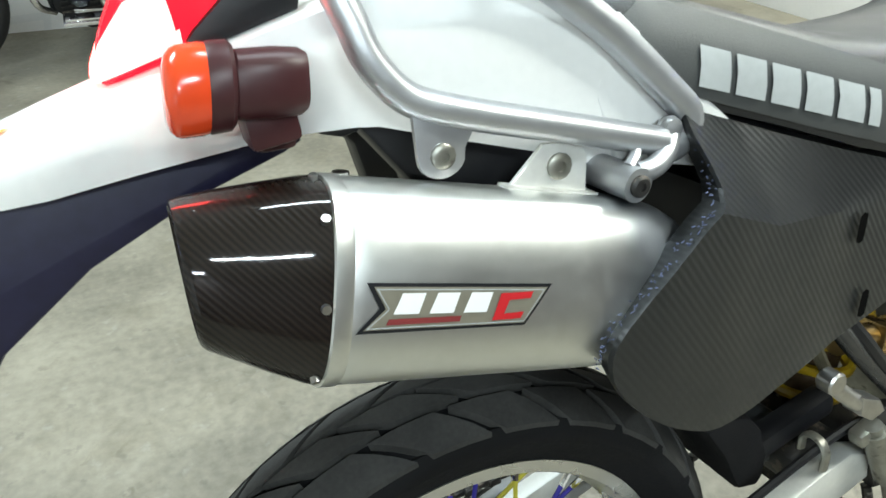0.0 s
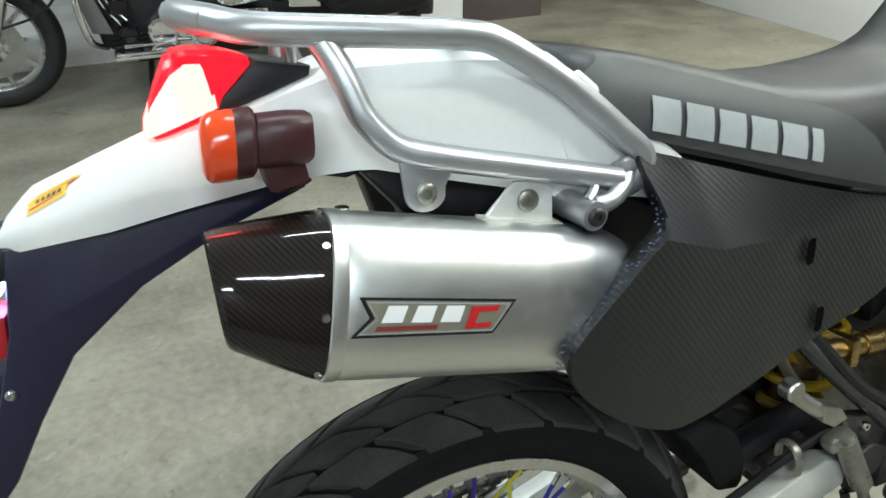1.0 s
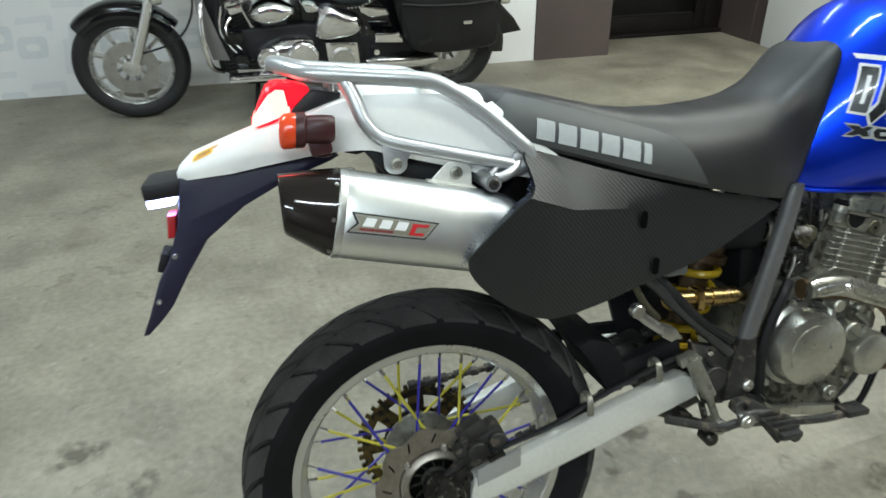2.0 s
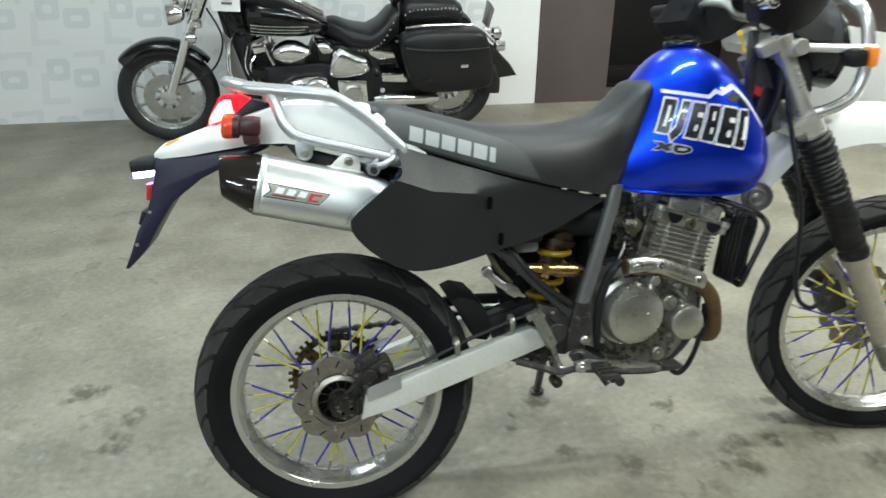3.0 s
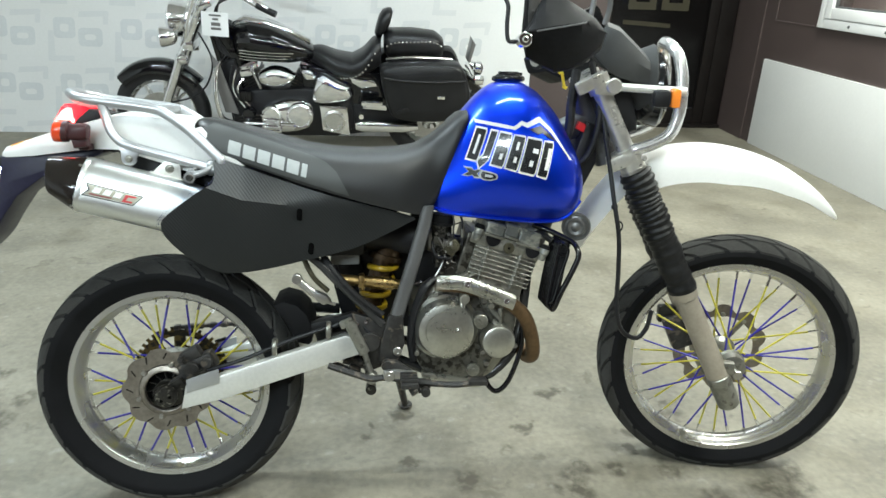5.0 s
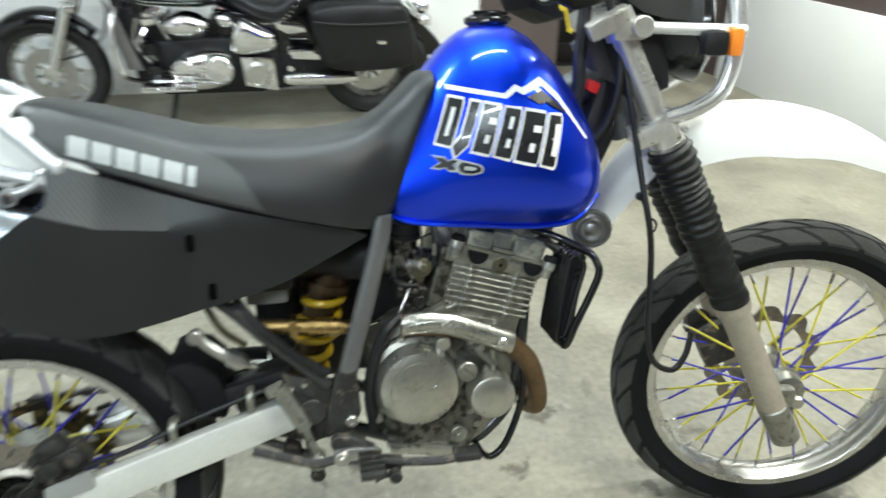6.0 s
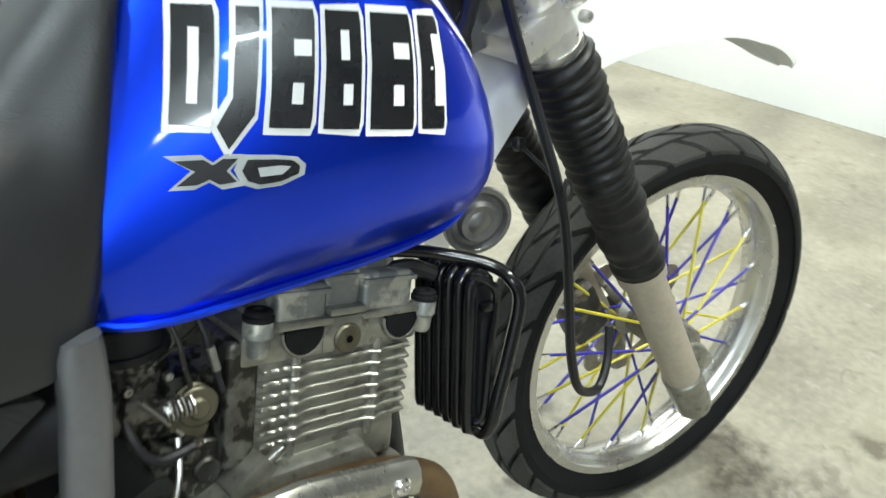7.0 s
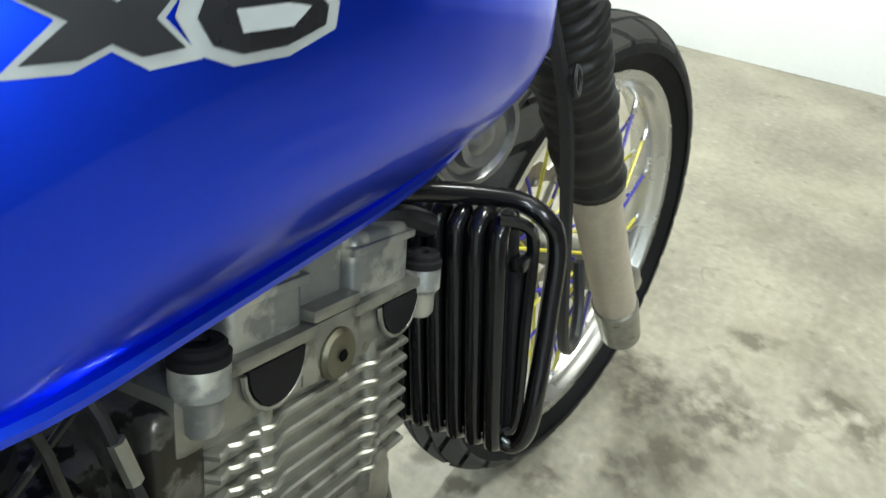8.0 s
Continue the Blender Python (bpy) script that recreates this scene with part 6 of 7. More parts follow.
cooler = P("oil_cooler", moved(box(0.024, 0.078, 0.146, (0.001, 0, 0.002), 0.005), CO), RUBBER, "black finned oil cooler with tube guard")
for k in range(6):
    y = -0.034 + k * 0.0142
    part("cooler_rib", moved(tube([(0.01, y, 0.076), (0.001, y, 0.083), (-0.009, y, 0.08), (-0.0125, y, 0.06), (-0.0125, y, -0.06), (-0.008, y, -0.076), (0.005, y, -0.081)], 0.0062, 10, 4), CO), GLOSS, cooler)
part("cooler_end", moved(box(0.017, 0.006, 0.118, (0.002, -0.041, -0.008), 0.0026), CO), RUBBER, cooler)
part("end_lug", moved(box(0.016, 0.01, 0.008, (0.0, -0.045, 0.056), 0.002), CO), GLOSS, cooler)
part("cooler_pipe", tube([(0.945, -0.08, 0.69), (0.92, -0.07, 0.705), (0.88, -0.05, 0.7)], 0.008, 8), BLACK, cooler)
part("cooler_guard", tube([(0.9, -0.06, 0.727), (0.943, -0.08, 0.7135), (0.985, -0.116, 0.694), (0.9935, -0.136, 0.68), (0.9945, -0.1434, 0.66), (0.978, -0.144, 0.62), (0.956, -0.144, 0.574), (0.946, -0.141, 0.545), (0.941, -0.132, 0.5305), (0.938, -0.121, 0.536)], 0.0068, 10), GLOSS, cooler, "glossy black guard tube")
part("cooler_guard", tube([(0.955, -0.122, 0.696), (0.9652, -0.1346, 0.689), (0.9705, -0.137, 0.672), (0.957, -0.136, 0.62), (0.943, -0.134, 0.557), (0.935, -0.128, 0.546)], 0.004, 8), GLOSS, cooler)
P("horn", moved(lathe([(0.012, 0.024), (0.026, 0.018), (0.034, 0.004), (0.036, 0.0), (0.035, -0.006), (0.031, -0.006), (0.028, -0.002), (0.022, -0.004), (0.019, -0.01), (0.012, -0.008), (0.004, -0.012)], 32), pose(1.003, -0.084, 0.727, 8, 0, -22)), HORNGREY, "grey disc horn")

# -- front end, turned to the right --
def F(name, bm, mat, label="", parent=None, sharp=38):
    return P(name, moved(bm, TURNED), mat, label, parent, sharp)


LEG = lambda s, y: Vector((1.285, y, 0.6)) + s * _d  # s: metres up the leg
FRONT = Matrix.Translation((1.486, 0.033, 0.34)) @ Matrix.Rotation(radians(-STEER), 4, _d)
front = wheel("front_wheel", FRONT, 0.35, 0.05, 0.275, 0.04, "silver spoked front wheel with yellow and blue spokes")
part("brake_disc", moved(wavy_disc(0.094, 0.13, 0.06, 0.005, 10, 0.02), FRONT), DISCMETAL, front, "wave-edged front brake disc")
for k in range(5):
    part("disc_carrier", moved(box(0.075, 0.005, 0.014, (0.064, 0.06, 0), 0.002), FRONT @ Matrix.Rotation(k * math.tau / 5 + 0.3, 4, "Y")), CAST, front)
for k in range(10):
    part("disc_button", moved(disc(0.007, 0.052, 0.066, (0.1, 0, 0), 10), FRONT @ Matrix.Rotation(k * math.tau / 10 + 0.3, 4, "Y")), STEEL, front)
part("axle", moved(rod((0, -0.118, 0), (0, 0.118, 0), 0.009), FRONT), STEEL, front)
part("axle_nut", moved(disc(0.014, -0.125, -0.112, n=6), FRONT), STEEL, front)
part("speedometer_drive", moved(lathe([(0.02, -0.085), (0.034, -0.08), (0.036, -0.055), (0.03, -0.052)], 24), FRONT), CAST, front)


def fork(side):
    y = side * 0.098
    F("fork_tube", rod(LEG(0.0, y), LEG(0.56, y), 0.0215, 18), FORKMETAL, "bright upper fork tube")
    rng = random.Random(7 + side)
    prof, fold = [], [rng.uniform(-0.0016, 0.0022) for _ in range(30)]
    for k in range(121):
        t = k / 120
        c = t * 24 + 0.35 * math.sin(t * 17)
        ribbed = min(1.0, max(0.12, (t - 0.36) * 6))
        prof.append((t, 0.0355 + ribbed * (0.0022 * math.cos(c * math.tau) + fold[int(c) % 30]) + (1 - ribbed) * 0.0022 * math.sin(t * 60) * math.sin(t * 23) + 0.0025 * t))
    boot = tube([LEG(-0.035 + 0.34 * t, y) + Vector((0.0015 * math.sin(t * 23), 0, 0)) for t, _ in prof], [r for _, r in prof], 20, 0)
    F("fork_boot", boot, material("boot_rubber", (0.009, 0.009, 0.0095), 0.46, vary=0.3, scale=30, bump=0.25, spec=0.32), "black ribbed rubber fork boot", sharp=80)
    F("boot_clamp", rod(LEG(0.3, y), LEG(0.312, y), 0.033, 20), STEEL)
    foot = [(-0.32, 0.0285), (-0.297, 0.0285), (-0.06, 0.0285), (-0.056, 0.034), (-0.03, 0.035), (-0.028, 0.03)]
    F("fork_leg", tube([LEG(s, y) for s, _ in foot], [r for _, r in foot], 20, 0), FORKLEG, "beige painted lower fork leg")
    base_ring = [(-0.395, 0.022), (-0.388, 0.029), (-0.3, 0.0315), (-0.297, 0.029)]
    F("fork_foot", tube([LEG(s, y) for s, _ in base_ring], [r for _, r in base_ring], 20, 0), CAST)
    F("axle_boss", box(0.05, 0.028, 0.038, tuple(LEG(-0.27, side * 0.1) + Vector((0.026, 0, 0))), 0.01), CAST)


both(fork)
F("lower_clamp", join(box(0.07, 0.26, 0.035, tuple(LEG(0.335, 0) - Vector((0.02, 0, 0))), 0.01, (0, -26.5, 0)), *[rod(LEG(0.312, s * 0.098), LEG(0.365, s * 0.098), 0.031, 20) for s in (-1, 1)], *[bolt(LEG(0.335, 0).x + 0.03, s * 0.122, LEG(0.335, 0).z + 0.01, 0.007, 0.01, s) for s in (-1, 1)]), FORKMETAL, "cast lower fork clamp")
F("upper_clamp", join(box(0.07, 0.25, 0.03, tuple(LEG(0.535, 0) - Vector((0.02, 0, 0))), 0.008, (0, -26.5, 0)), *[rod(LEG(0.515, s * 0.098), LEG(0.555, s * 0.098), 0.029, 20) for s in (-1, 1)]), FORKMETAL, "cast upper fork clamp")
FENDER = [(1.0, 0.672, 0.05), (1.03, 0.735, 0.056), (1.08, 0.81, 0.06), (1.13, 0.868, 0.064), (1.19, 0.905, 0.068), (1.28, 0.927, 0.07), (1.38, 0.927, 0.07), (1.48, 0.903, 0.067), (1.56, 0.865, 0.06), (1.62, 0.823, 0.05), (1.665, 0.778, 0.034), (1.685, 0.752, 0.012)]


def front_fender():
    rings = []
    path = smooth_path([(x, w, z) for x, z, w in FENDER], 4)
    for i, p in enumerate(path):
        a, b = path[max(0, i - 1)], path[min(len(path) - 1, i + 1)]
        t = Vector((b.x - a.x, 0, b.z - a.z)).normalized()
        nrm = Vector((-t.z, 0, t.x))
        w = p.y
        drop = 0.085 * min(1.0, w / 0.06) * (1.0 if p.x > 1.16 else 0.6) * max(0.25, 1 - max(0, p.x - 1.4) * 2.2)
        ring = []
        for y, d in ((-1, -1.0), (-0.99, -0.6), (-0.93, -0.25), (-0.75, -0.06), (-0.4, 0.0), (0, 0.03), (0.4, 0.0), (0.75, -0.06), (0.93, -0.25), (0.99, -0.6), (1, -1.0)):
            ring.append(tuple(Vector((p.x, y * w, p.z)) + nrm * d * drop))
        rings.append(ring)
    return solid(loft(rings, False, False), 0.003)


F("front_fender", front_fender(), WHITE, "white plastic front fender", sharp=60)
P("hose_clip", join(disc(0.0075, -0.05, -0.038, (1.112, 0, 0.769)), rod((1.112, -0.045, 0.769), (1.1, -0.11, 0.74), 0.0022), tube([(1.1, -0.118, 0.745), (1.108, -0.118, 0.735), (1.104, -0.118, 0.722), (1.096, -0.118, 0.73)], 0.002, 6, 3, True)), BLACK)
P("speedometer_cable", tube([(1.05, -0.062, 1.06), (1.062, -0.076, 0.97), (1.077, -0.086, 0.88), (1.089, -0.1, 0.795), (1.104, -0.109, 0.707), (1.109, -0.108, 0.615), (1.112, -0.105, 0.525), (1.13, -0.1, 0.465), (1.172, -0.095, 0.44), (1.2, -0.09, 0.465), (1.212, -0.085, 0.51)], 0.0058, 8), BLACK, "black cable looped to the front wheel")
F("brake_caliper", join(box(0.07, 0.05, 0.1, (1.345, 0.065, 0.39), 0.012, (0, -25, 0)), box(0.05, 0.03, 0.05, (1.31, 0.085, 0.43), 0.008)), DARK, "dark front brake caliper")
# head lamp
lamp_body = F("head_lamp", moved(lathe([(0.03, -0.075), (0.06, -0.06), (0.085, -0.02), (0.092, 0.01), (0.088, 0.016), (0.05, 0.02), (0.01, 0.02)], 32), pose(1.19, 0, 1.06, 0, 8, -90)), GLOSS, "round head lamp behind a chrome guard")
part("head_lamp_lens", moved(moved(lathe([(0.084, 0.016), (0.07, 0.028), (0.04, 0.036), (0.01, 0.038)], 32), pose(1.19, 0, 1.06, 0, 8, -90)), TURNED), LENS, lamp_body, "clear lens")
F("lamp_cowl", loft([[(x, s * w, z) for s, z, w in ((-1, lo, w0), (-1, (lo + hi) / 2, w0 * 1.05), (-0.9, hi - 0.012, w0), (-0.5, hi, w0), (0.5, hi, w0), (0.9, hi - 0.012, w0), (1, (lo + hi) / 2, w0 * 1.05), (1, lo, w0))] for x, lo, hi, w0 in ((1.035, 1.14, 1.2, 0.06), (1.06, 1.115, 1.222, 0.08), (1.09, 1.095, 1.21, 0.09), (1.13, 1.085, 1.175, 0.09), (1.165, 1.083, 1.142, 0.088))]), COWL, "dark grey head lamp cowl")
F("lamp_bracket", box(0.11, 0.13, 0.14, (1.09, 0, 1.02), 0.02, (0, -12, 0)), BLACK)
F("lamp_shell", moved(lathe([(0.06, -0.055), (0.082, -0.03), (0.094, 0.0), (0.097, 0.004), (0.095, 0.008)], 32), pose(1.178, 0, 1.075, 0, 8, -90)), COWL)
for side in (-1, 1):
    y = side * 0.105
    F("guard_tube", tube([(1.135, side * 0.115, 0.925), (1.18, side * 0.115, 0.94), (1.22, side * 0.11, 0.965), (1.238, side * 0.105, 1.01), (1.24, side * 0.1, 1.08), (1.23, side * 0.085, 1.14), (1.215, side * 0.05, 1.168), (1.21, 0, 1.175)], 0.0145, 14), GUARDTUBE, "bright metal head lamp guard tube")
    F("guard_stay", rod((1.075, side * 0.12, 1.075), (1.245, side * 0.125, 1.068), 0.0095, 12), ARM)
    F("guard_clamp", join(disc(0.018, side * 0.108, side * 0.13, (1.08, 0, 1.076)), box(0.05, 0.02, 0.03, (1.06, side * 0.115, 1.07), 0.005)), FORKMETAL)
    F("indicator_body", box(0.04, 0.04, 0.04, (1.182, side * 0.165, 1.054), 0.012), BLACK)
    F("indicator_lens", box(0.022, 0.042, 0.044, (1.212, side * 0.165, 1.056), 0.009), AMBER, "orange indicator lens")
    F("indicator_arm", rod((1.18, side * 0.115, 1.06), (1.18, side * 0.15, 1.056), 0.01), BLACK)
# bars and controls
F("handlebar", tube([(0.885, -0.385, 1.14), (0.93, -0.3, 1.15), (0.995, -0.16, 1.165), (1.012, -0.09, 1.14), (1.012, 0, 1.135), (1.012, 0.09, 1.14), (0.995, 0.16, 1.165), (0.93, 0.3, 1.15), (0.885, 0.385, 1.14)], 0.0115, 12), STEEL, "steel handlebar")


GUARD = [(0.845, 1.236), (0.872, 1.226), (0.906, 1.212), (0.953, 1.188), (0.979, 1.162), (0.968, 1.132), (0.924, 1.097), (0.895, 1.086), (0.863, 1.08), (0.832, 1.094), (0.806, 1.107), (0.7955, 1.145), (0.816, 1.18), (0.828, 1.208)]


def hand_guard(side):
    """A shield round the grip that rises to a ridge along its middle; the turned bar carries the left one further ahead."""
    ahead = 0.0 if side < 0 else 0.16
    rings = []
    for f, y in ((0.9, 0.25), (0.97, 0.28), (1.0, 0.31), (0.99, 0.33), (0.95, 0.337), (0.6, 0.356), (0.3, 0.368), (0.04, 0.376)):
        ring = []
        for p in [Vector((x, 0, z)) for x, z in GUARD]:
            mx = max(0.815, min(0.93, p.x))
            mz = 1.149 + (mx - 0.8) * 0.19
            x, z = mx + (p.x - mx) * f, mz + (p.z - mz) * f
            ring.append((x + ahead - 0.35 * (y - 0.33), side * (y - 0.3 * max(0.0, p.x - 0.87)), z))
        rings.append(ring)
    guard = P("hand_guard", loft(rings), GUARDBLACK, "black plastic hand guard", sharp=20)
    part("guard_seam", tube([(0.815 + ahead, side * 0.3795, 1.153), (0.86 + ahead, side * 0.381, 1.161), (0.915 + ahead, side * 0.369, 1.172)], 0.0016, 6), FRAME, guard)
    F("grip", tube([(0.888, side * 0.385, 1.14), (0.91, side * 0.335, 1.145), (0.935, side * 0.28, 1.152)], 0.017, 14), BLACK)
    F("lever", tube([(0.97, side * 0.25, 1.165), (0.965, side * 0.32, 1.163), (0.94, side * 0.37, 1.16)], 0.006, 8), STEEL)
    F("switch_box", box(0.045, 0.06, 0.05, (0.955, side * 0.245, 1.16), 0.008, (0, 0, side * 60)), BLACK)


both(hand_guard)
P("bar_end", join(disc(0.0135, -0.395, -0.365, (0.79, 0, 1.136)), disc(0.006, -0.399, -0.39, (0.79, 0, 1.136))), CHROME, "polished bar end")
P("mirror_stem", tube([(0.805, -0.325, 1.145), (0.81, -0.315, 1.19), (0.815, -0.305, 1.25), (0.82, -0.3, 1.32)], 0.0085, 8), GLOSS)
P("mirror", prism([(0.805, 1.268), (0.858, 1.262), (0.875, 1.285), (0.875, 1.36), (0.82, 1.37), (0.803, 1.33)], -0.34, -0.28, 0.012), GLOSS, "black mirror housing")
P("mirror_plate", join(box(0.02, 0.012, 0.11, (0.82, -0.322, 1.2), 0.003, (0, 4, 0)), box(0.016, 0.02, 0.02, (0.815, -0.325, 1.245), 0.004), *[disc(0.005, -0.334, -0.326, (0.82, 0, z), 8) for z in (1.165, 1.195, 1.225)]), DARK)
P("mirror_bracket", join(rod((0.815, -0.31, 1.2), (0.87, -0.28, 1.185), 0.006), rod((0.84, -0.29, 1.25), (0.852, -0.27, 1.225), 0.003)), STEEL)
F("brake_reservoir", box(0.06, 0.04, 0.04, (0.945, -0.22, 1.19), 0.006), GLOSS)
P("lever_hook", tube([(0.785, -0.36, 1.136), (0.765, -0.36, 1.136), (0.761, -0.36, 1.165), (0.762, -0.36, 1.2), (0.752, -0.355, 1.222), (0.764, -0.35, 1.234), (0.788, -0.34, 1.222)], 0.0042, 8), BLACK)
P("cable_loop", tube([(0.97, -0.2, 1.18), (0.976, -0.2, 1.216), (0.982, -0.2, 1.248), (0.998, -0.2, 1.265), (1.014, -0.2, 1.25), (1.016, -0.195, 1.22), (1.008, -0.19, 1.19)], 0.006, 8), FRAME)
F("instrument_pod", box(0.08, 0.16, 0.1, (1.02, 0.02, 1.2), 0.015, (0, -25, 0)), GLOSS)
key = P("ignition_key", join(box(0.007, 0.003, 0.034, (0.963, -0.045, 1.078), 0.001, (0, -12, 0)), moved(disc(0.007, -0.002, 0.002), pose(0.955, -0.045, 1.097)), box(0.012, 0.003, 0.008, (0.968, -0.045, 1.06), 0.001, (0, 30, 0))), KEYTAG, "yellow ignition key")
P("red_relay", box(0.03, 0.02, 0.02, (1.02, -0.03, 0.965), 0.003, (0, 25, 0)), DECAL_RED)
P("wiring_sleeve", tube([(1.0, -0.03, 1.1), (0.985, -0.05, 1.02), (0.98, -0.05, 0.95), (0.95, -0.03, 0.88)], 0.012, 8), BLACK)
P("wiring_sleeve", tube([(1.03, -0.05, 1.12), (1.05, -0.07, 1.0), (1.03, -0.06, 0.9), (0.98, -0.04, 0.86)], 0.008, 8), BLACK)
P("head_cover", prism([(0.97, 0.8), (1.0, 0.9), (1.03, 0.98), (1.06, 0.97), (1.06, 0.88), (1.02, 0.8)], -0.045, 0.045, 0.01), BLACK)

# ---- the parked cruiser: its front towards -x, its left side towards the room ----
cruiser = base("cruiser_motorcycle", pose(0, 3.42, 0, 6.0, 0, 0), "black and chrome cruiser motorcycle with leather saddlebags", "motorcycle")
TYREBLACK = material("cruiser_tyre", (0.012, 0.012, 0.013), 0.6, vary=0.2)
BLACKPAINT = material("gloss_black_paint", (0.003, 0.003, 0.004), 0.1, vary=0.1, bump=0.0, coat=0.4, spec=0.4)
GREYPLATE = material("satin_grey_metal", (0.2, 0.195, 0.195), 0.35, 0.6, vary=0.1)


def C(name, bm, mat, label="", parent=None, sharp=38):
    return part(name, bm, mat, parent or cruiser, label, sharp)


def cast_wheel(name, x, z, R, hw, rim):
    m = pose(x, 0, z)
    w = C(name, moved(lathe([(rim, -hw * 0.75), (rim + 0.006, -hw * 0.7), (rim - 0.012, -hw * 0.5), (rim - 0.022, 0), (rim - 0.012, hw * 0.5), (rim + 0.006, hw * 0.7), (rim, hw * 0.75), (rim + 0.004, 0)], 48, True), m), ALLOY, "cast silver wheel")
    prof = [(rim - 0.002, -hw * 0.7), (rim + 0.02, -hw * 0.95), (rim + 0.05, -hw), (R - 0.025, -hw * 0.92), (R - 0.008, -hw * 0.6), (R, -hw * 0.25)]
    prof += [(r, -y) for r, y in prof[::-1]]
    part("tyre", moved(lathe(prof, 56, True), m), TYREBLACK, w, "fat black tyre")
    count = 12 if hw > 0.07 else 9
    for k in range(count):
        a = k / count * 360
        part("wheel_spoke", moved(box(rim - 0.05, 0.03, 0.02, ((rim - 0.05) / 2 + 0.035, 0, 0), 0.006), m @ pose(0, 0, 0, 0, a, 0)), ALLOY, w)
    part("hub", moved(lathe([(0.03, -hw * 0.9), (0.05, -hw * 0.8), (0.055, 0), (0.05, hw * 0.8), (0.03, hw * 0.9)], 24), m), CHROME, w)
    part("brake_disc", moved(lathe([(0.075, -hw - 0.006), (0.145, -hw - 0.006), (0.145, -hw), (0.075, -hw)], 40, True), m), STEEL, w)
    return w


cast_wheel("front_wheel", -0.862, 0.306, 0.306, 0.062, 0.22)
cast_wheel("rear_wheel", 0.93, 0.31, 0.31, 0.085, 0.2)


def guard_arc(cx, cz, R, a0, a1, w, drop):
    rings = []
    for a in [radians(q) for q in spread(a0, a1, 22)]:
        r = lambda d: (cx + (R + d) * math.cos(a), cz + (R + d) * math.sin(a))
        ring = []
        for y, d in ((-1, -drop), (-0.98, -drop * 0.4), (-0.8, 0.006), (-0.4, 0.018), (0, 0.022), (0.4, 0.018), (0.8, 0.006), (0.98, -drop * 0.4), (1, -drop)):
            px, pz = r(d)
            ring.append((px, y * w, pz))
        rings.append(ring)
    return solid(loft(rings, False, False), 0.003)


C("front_mudguard", guard_arc(-0.862, 0.306, 0.334, 38, 137, 0.085, 0.06), BLACKPAINT, "gloss black front mudguard", sharp=60)
C("rear_mudguard", guard_arc(0.93, 0.31, 0.345, -8, 120, 0.11, 0.1), BLACKPAINT, "gloss black rear mudguard", sharp=60)
for side in (-1, 1):
    y = side * 0.11
    C("fork_leg", rod((-0.828, y, 0.35), (-0.68, y, 0.7), 0.03, 16), CHROME, "chrome fork leg")
    C("fork_tube", rod((-0.68, y, 0.7), (-0.5, y, 1.08), 0.024, 16), CHROME)
    C("fork_shroud", rod((-0.65, y, 0.76), (-0.56, y, 0.95), 0.037, 16), CHROME)
    C("spot_lamp", moved(lathe([(0.005, 0.065), (0.03, 0.058), (0.048, 0.035), (0.056, 0.0), (0.06, -0.02), (0.06, -0.04), (0.05, -0.046), (0.025, -0.056), (0.006, -0.058)], 24), pose(-0.73, side * 0.19, 0.838, 0, 0, -80)), CHROME, "chrome spot lamp")
    C("indicator", moved(lathe([(0.008, 0.04), (0.03, 0.03), (0.034, 0.0), (0.028, -0.02), (0.008, -0.026)], 18), pose(-0.66, side * 0.19, 0.7, 0, 0, -80)), CHROME)
    C("handlebar", tube([(-0.47, side * 0.04, 1.06), (-0.43, side * 0.14, 1.13), (-0.27, side * 0.34, 1.13), (-0.14, side * 0.41, 1.08), (-0.04, side * 0.43, 1.04)], 0.014, 12), CHROME, "chrome handlebar")
    C("grip", rod((-0.14, side * 0.41, 1.08), (-0.03, side * 0.435, 1.035), 0.02, 12), LEATHER)
    C("lever", tube([(-0.25, side * 0.36, 1.135), (-0.16, side * 0.43, 1.12), (-0.07, side * 0.46, 1.07)], 0.007, 8), CHROME)
    C("mirror_stem", rod((-0.29, side * 0.35, 1.11), (-0.27, side * 0.42, 1.28), 0.006), CHROME)
    C("mirror", moved(lathe([(0.01, 0.02), (0.05, 0.012), (0.055, 0.0), (0.01, -0.002)], 20), pose(-0.27, side * 0.42, 1.3, 0, 0, -90)), CHROME)
    C("lower_fairing", prism([(-0.47, 0.74), (-0.43, 0.69), (-0.39, 0.55), (-0.335, 0.36), (-0.42, 0.37), (-0.46, 0.56)], side * 0.2, side * 0.215, 0.004), GREYPLATE, "satin grey leg shield")
    C("crash_bar", tube([(-0.4, side * 0.1, 0.7), (-0.44, side * 0.24, 0.66), (-0.45, side * 0.29, 0.5), (-0.43, side * 0.28, 0.36), (-0.38, side * 0.12, 0.27)], 0.014, 12), CHROME, "chrome engine guard")
    C("floorboard", join(box(0.3, 0.1, 0.02, (-0.2, side * 0.3, 0.29), 0.008), box(0.28, 0.09, 0.012, (-0.2, side * 0.3, 0.305), 0.004)), CHROME)
C("head_lamp", moved(lathe([(0.005, 0.125), (0.03, 0.122), (0.06, 0.108), (0.085, 0.08), (0.1, 0.04), (0.106, -0.005), (0.111, -0.02), (0.111, -0.045), (0.1, -0.052), (0.07, -0.07), (0.035, -0.08), (0.01, -0.082)], 36), pose(-0.69, 0, 0.905, 0, 0, -90)), CHROME, "chrome head lamp")
C("lamp_bracket", box(0.06, 0.3, 0.06, (-0.62, 0, 0.77), 0.015), CHROME)
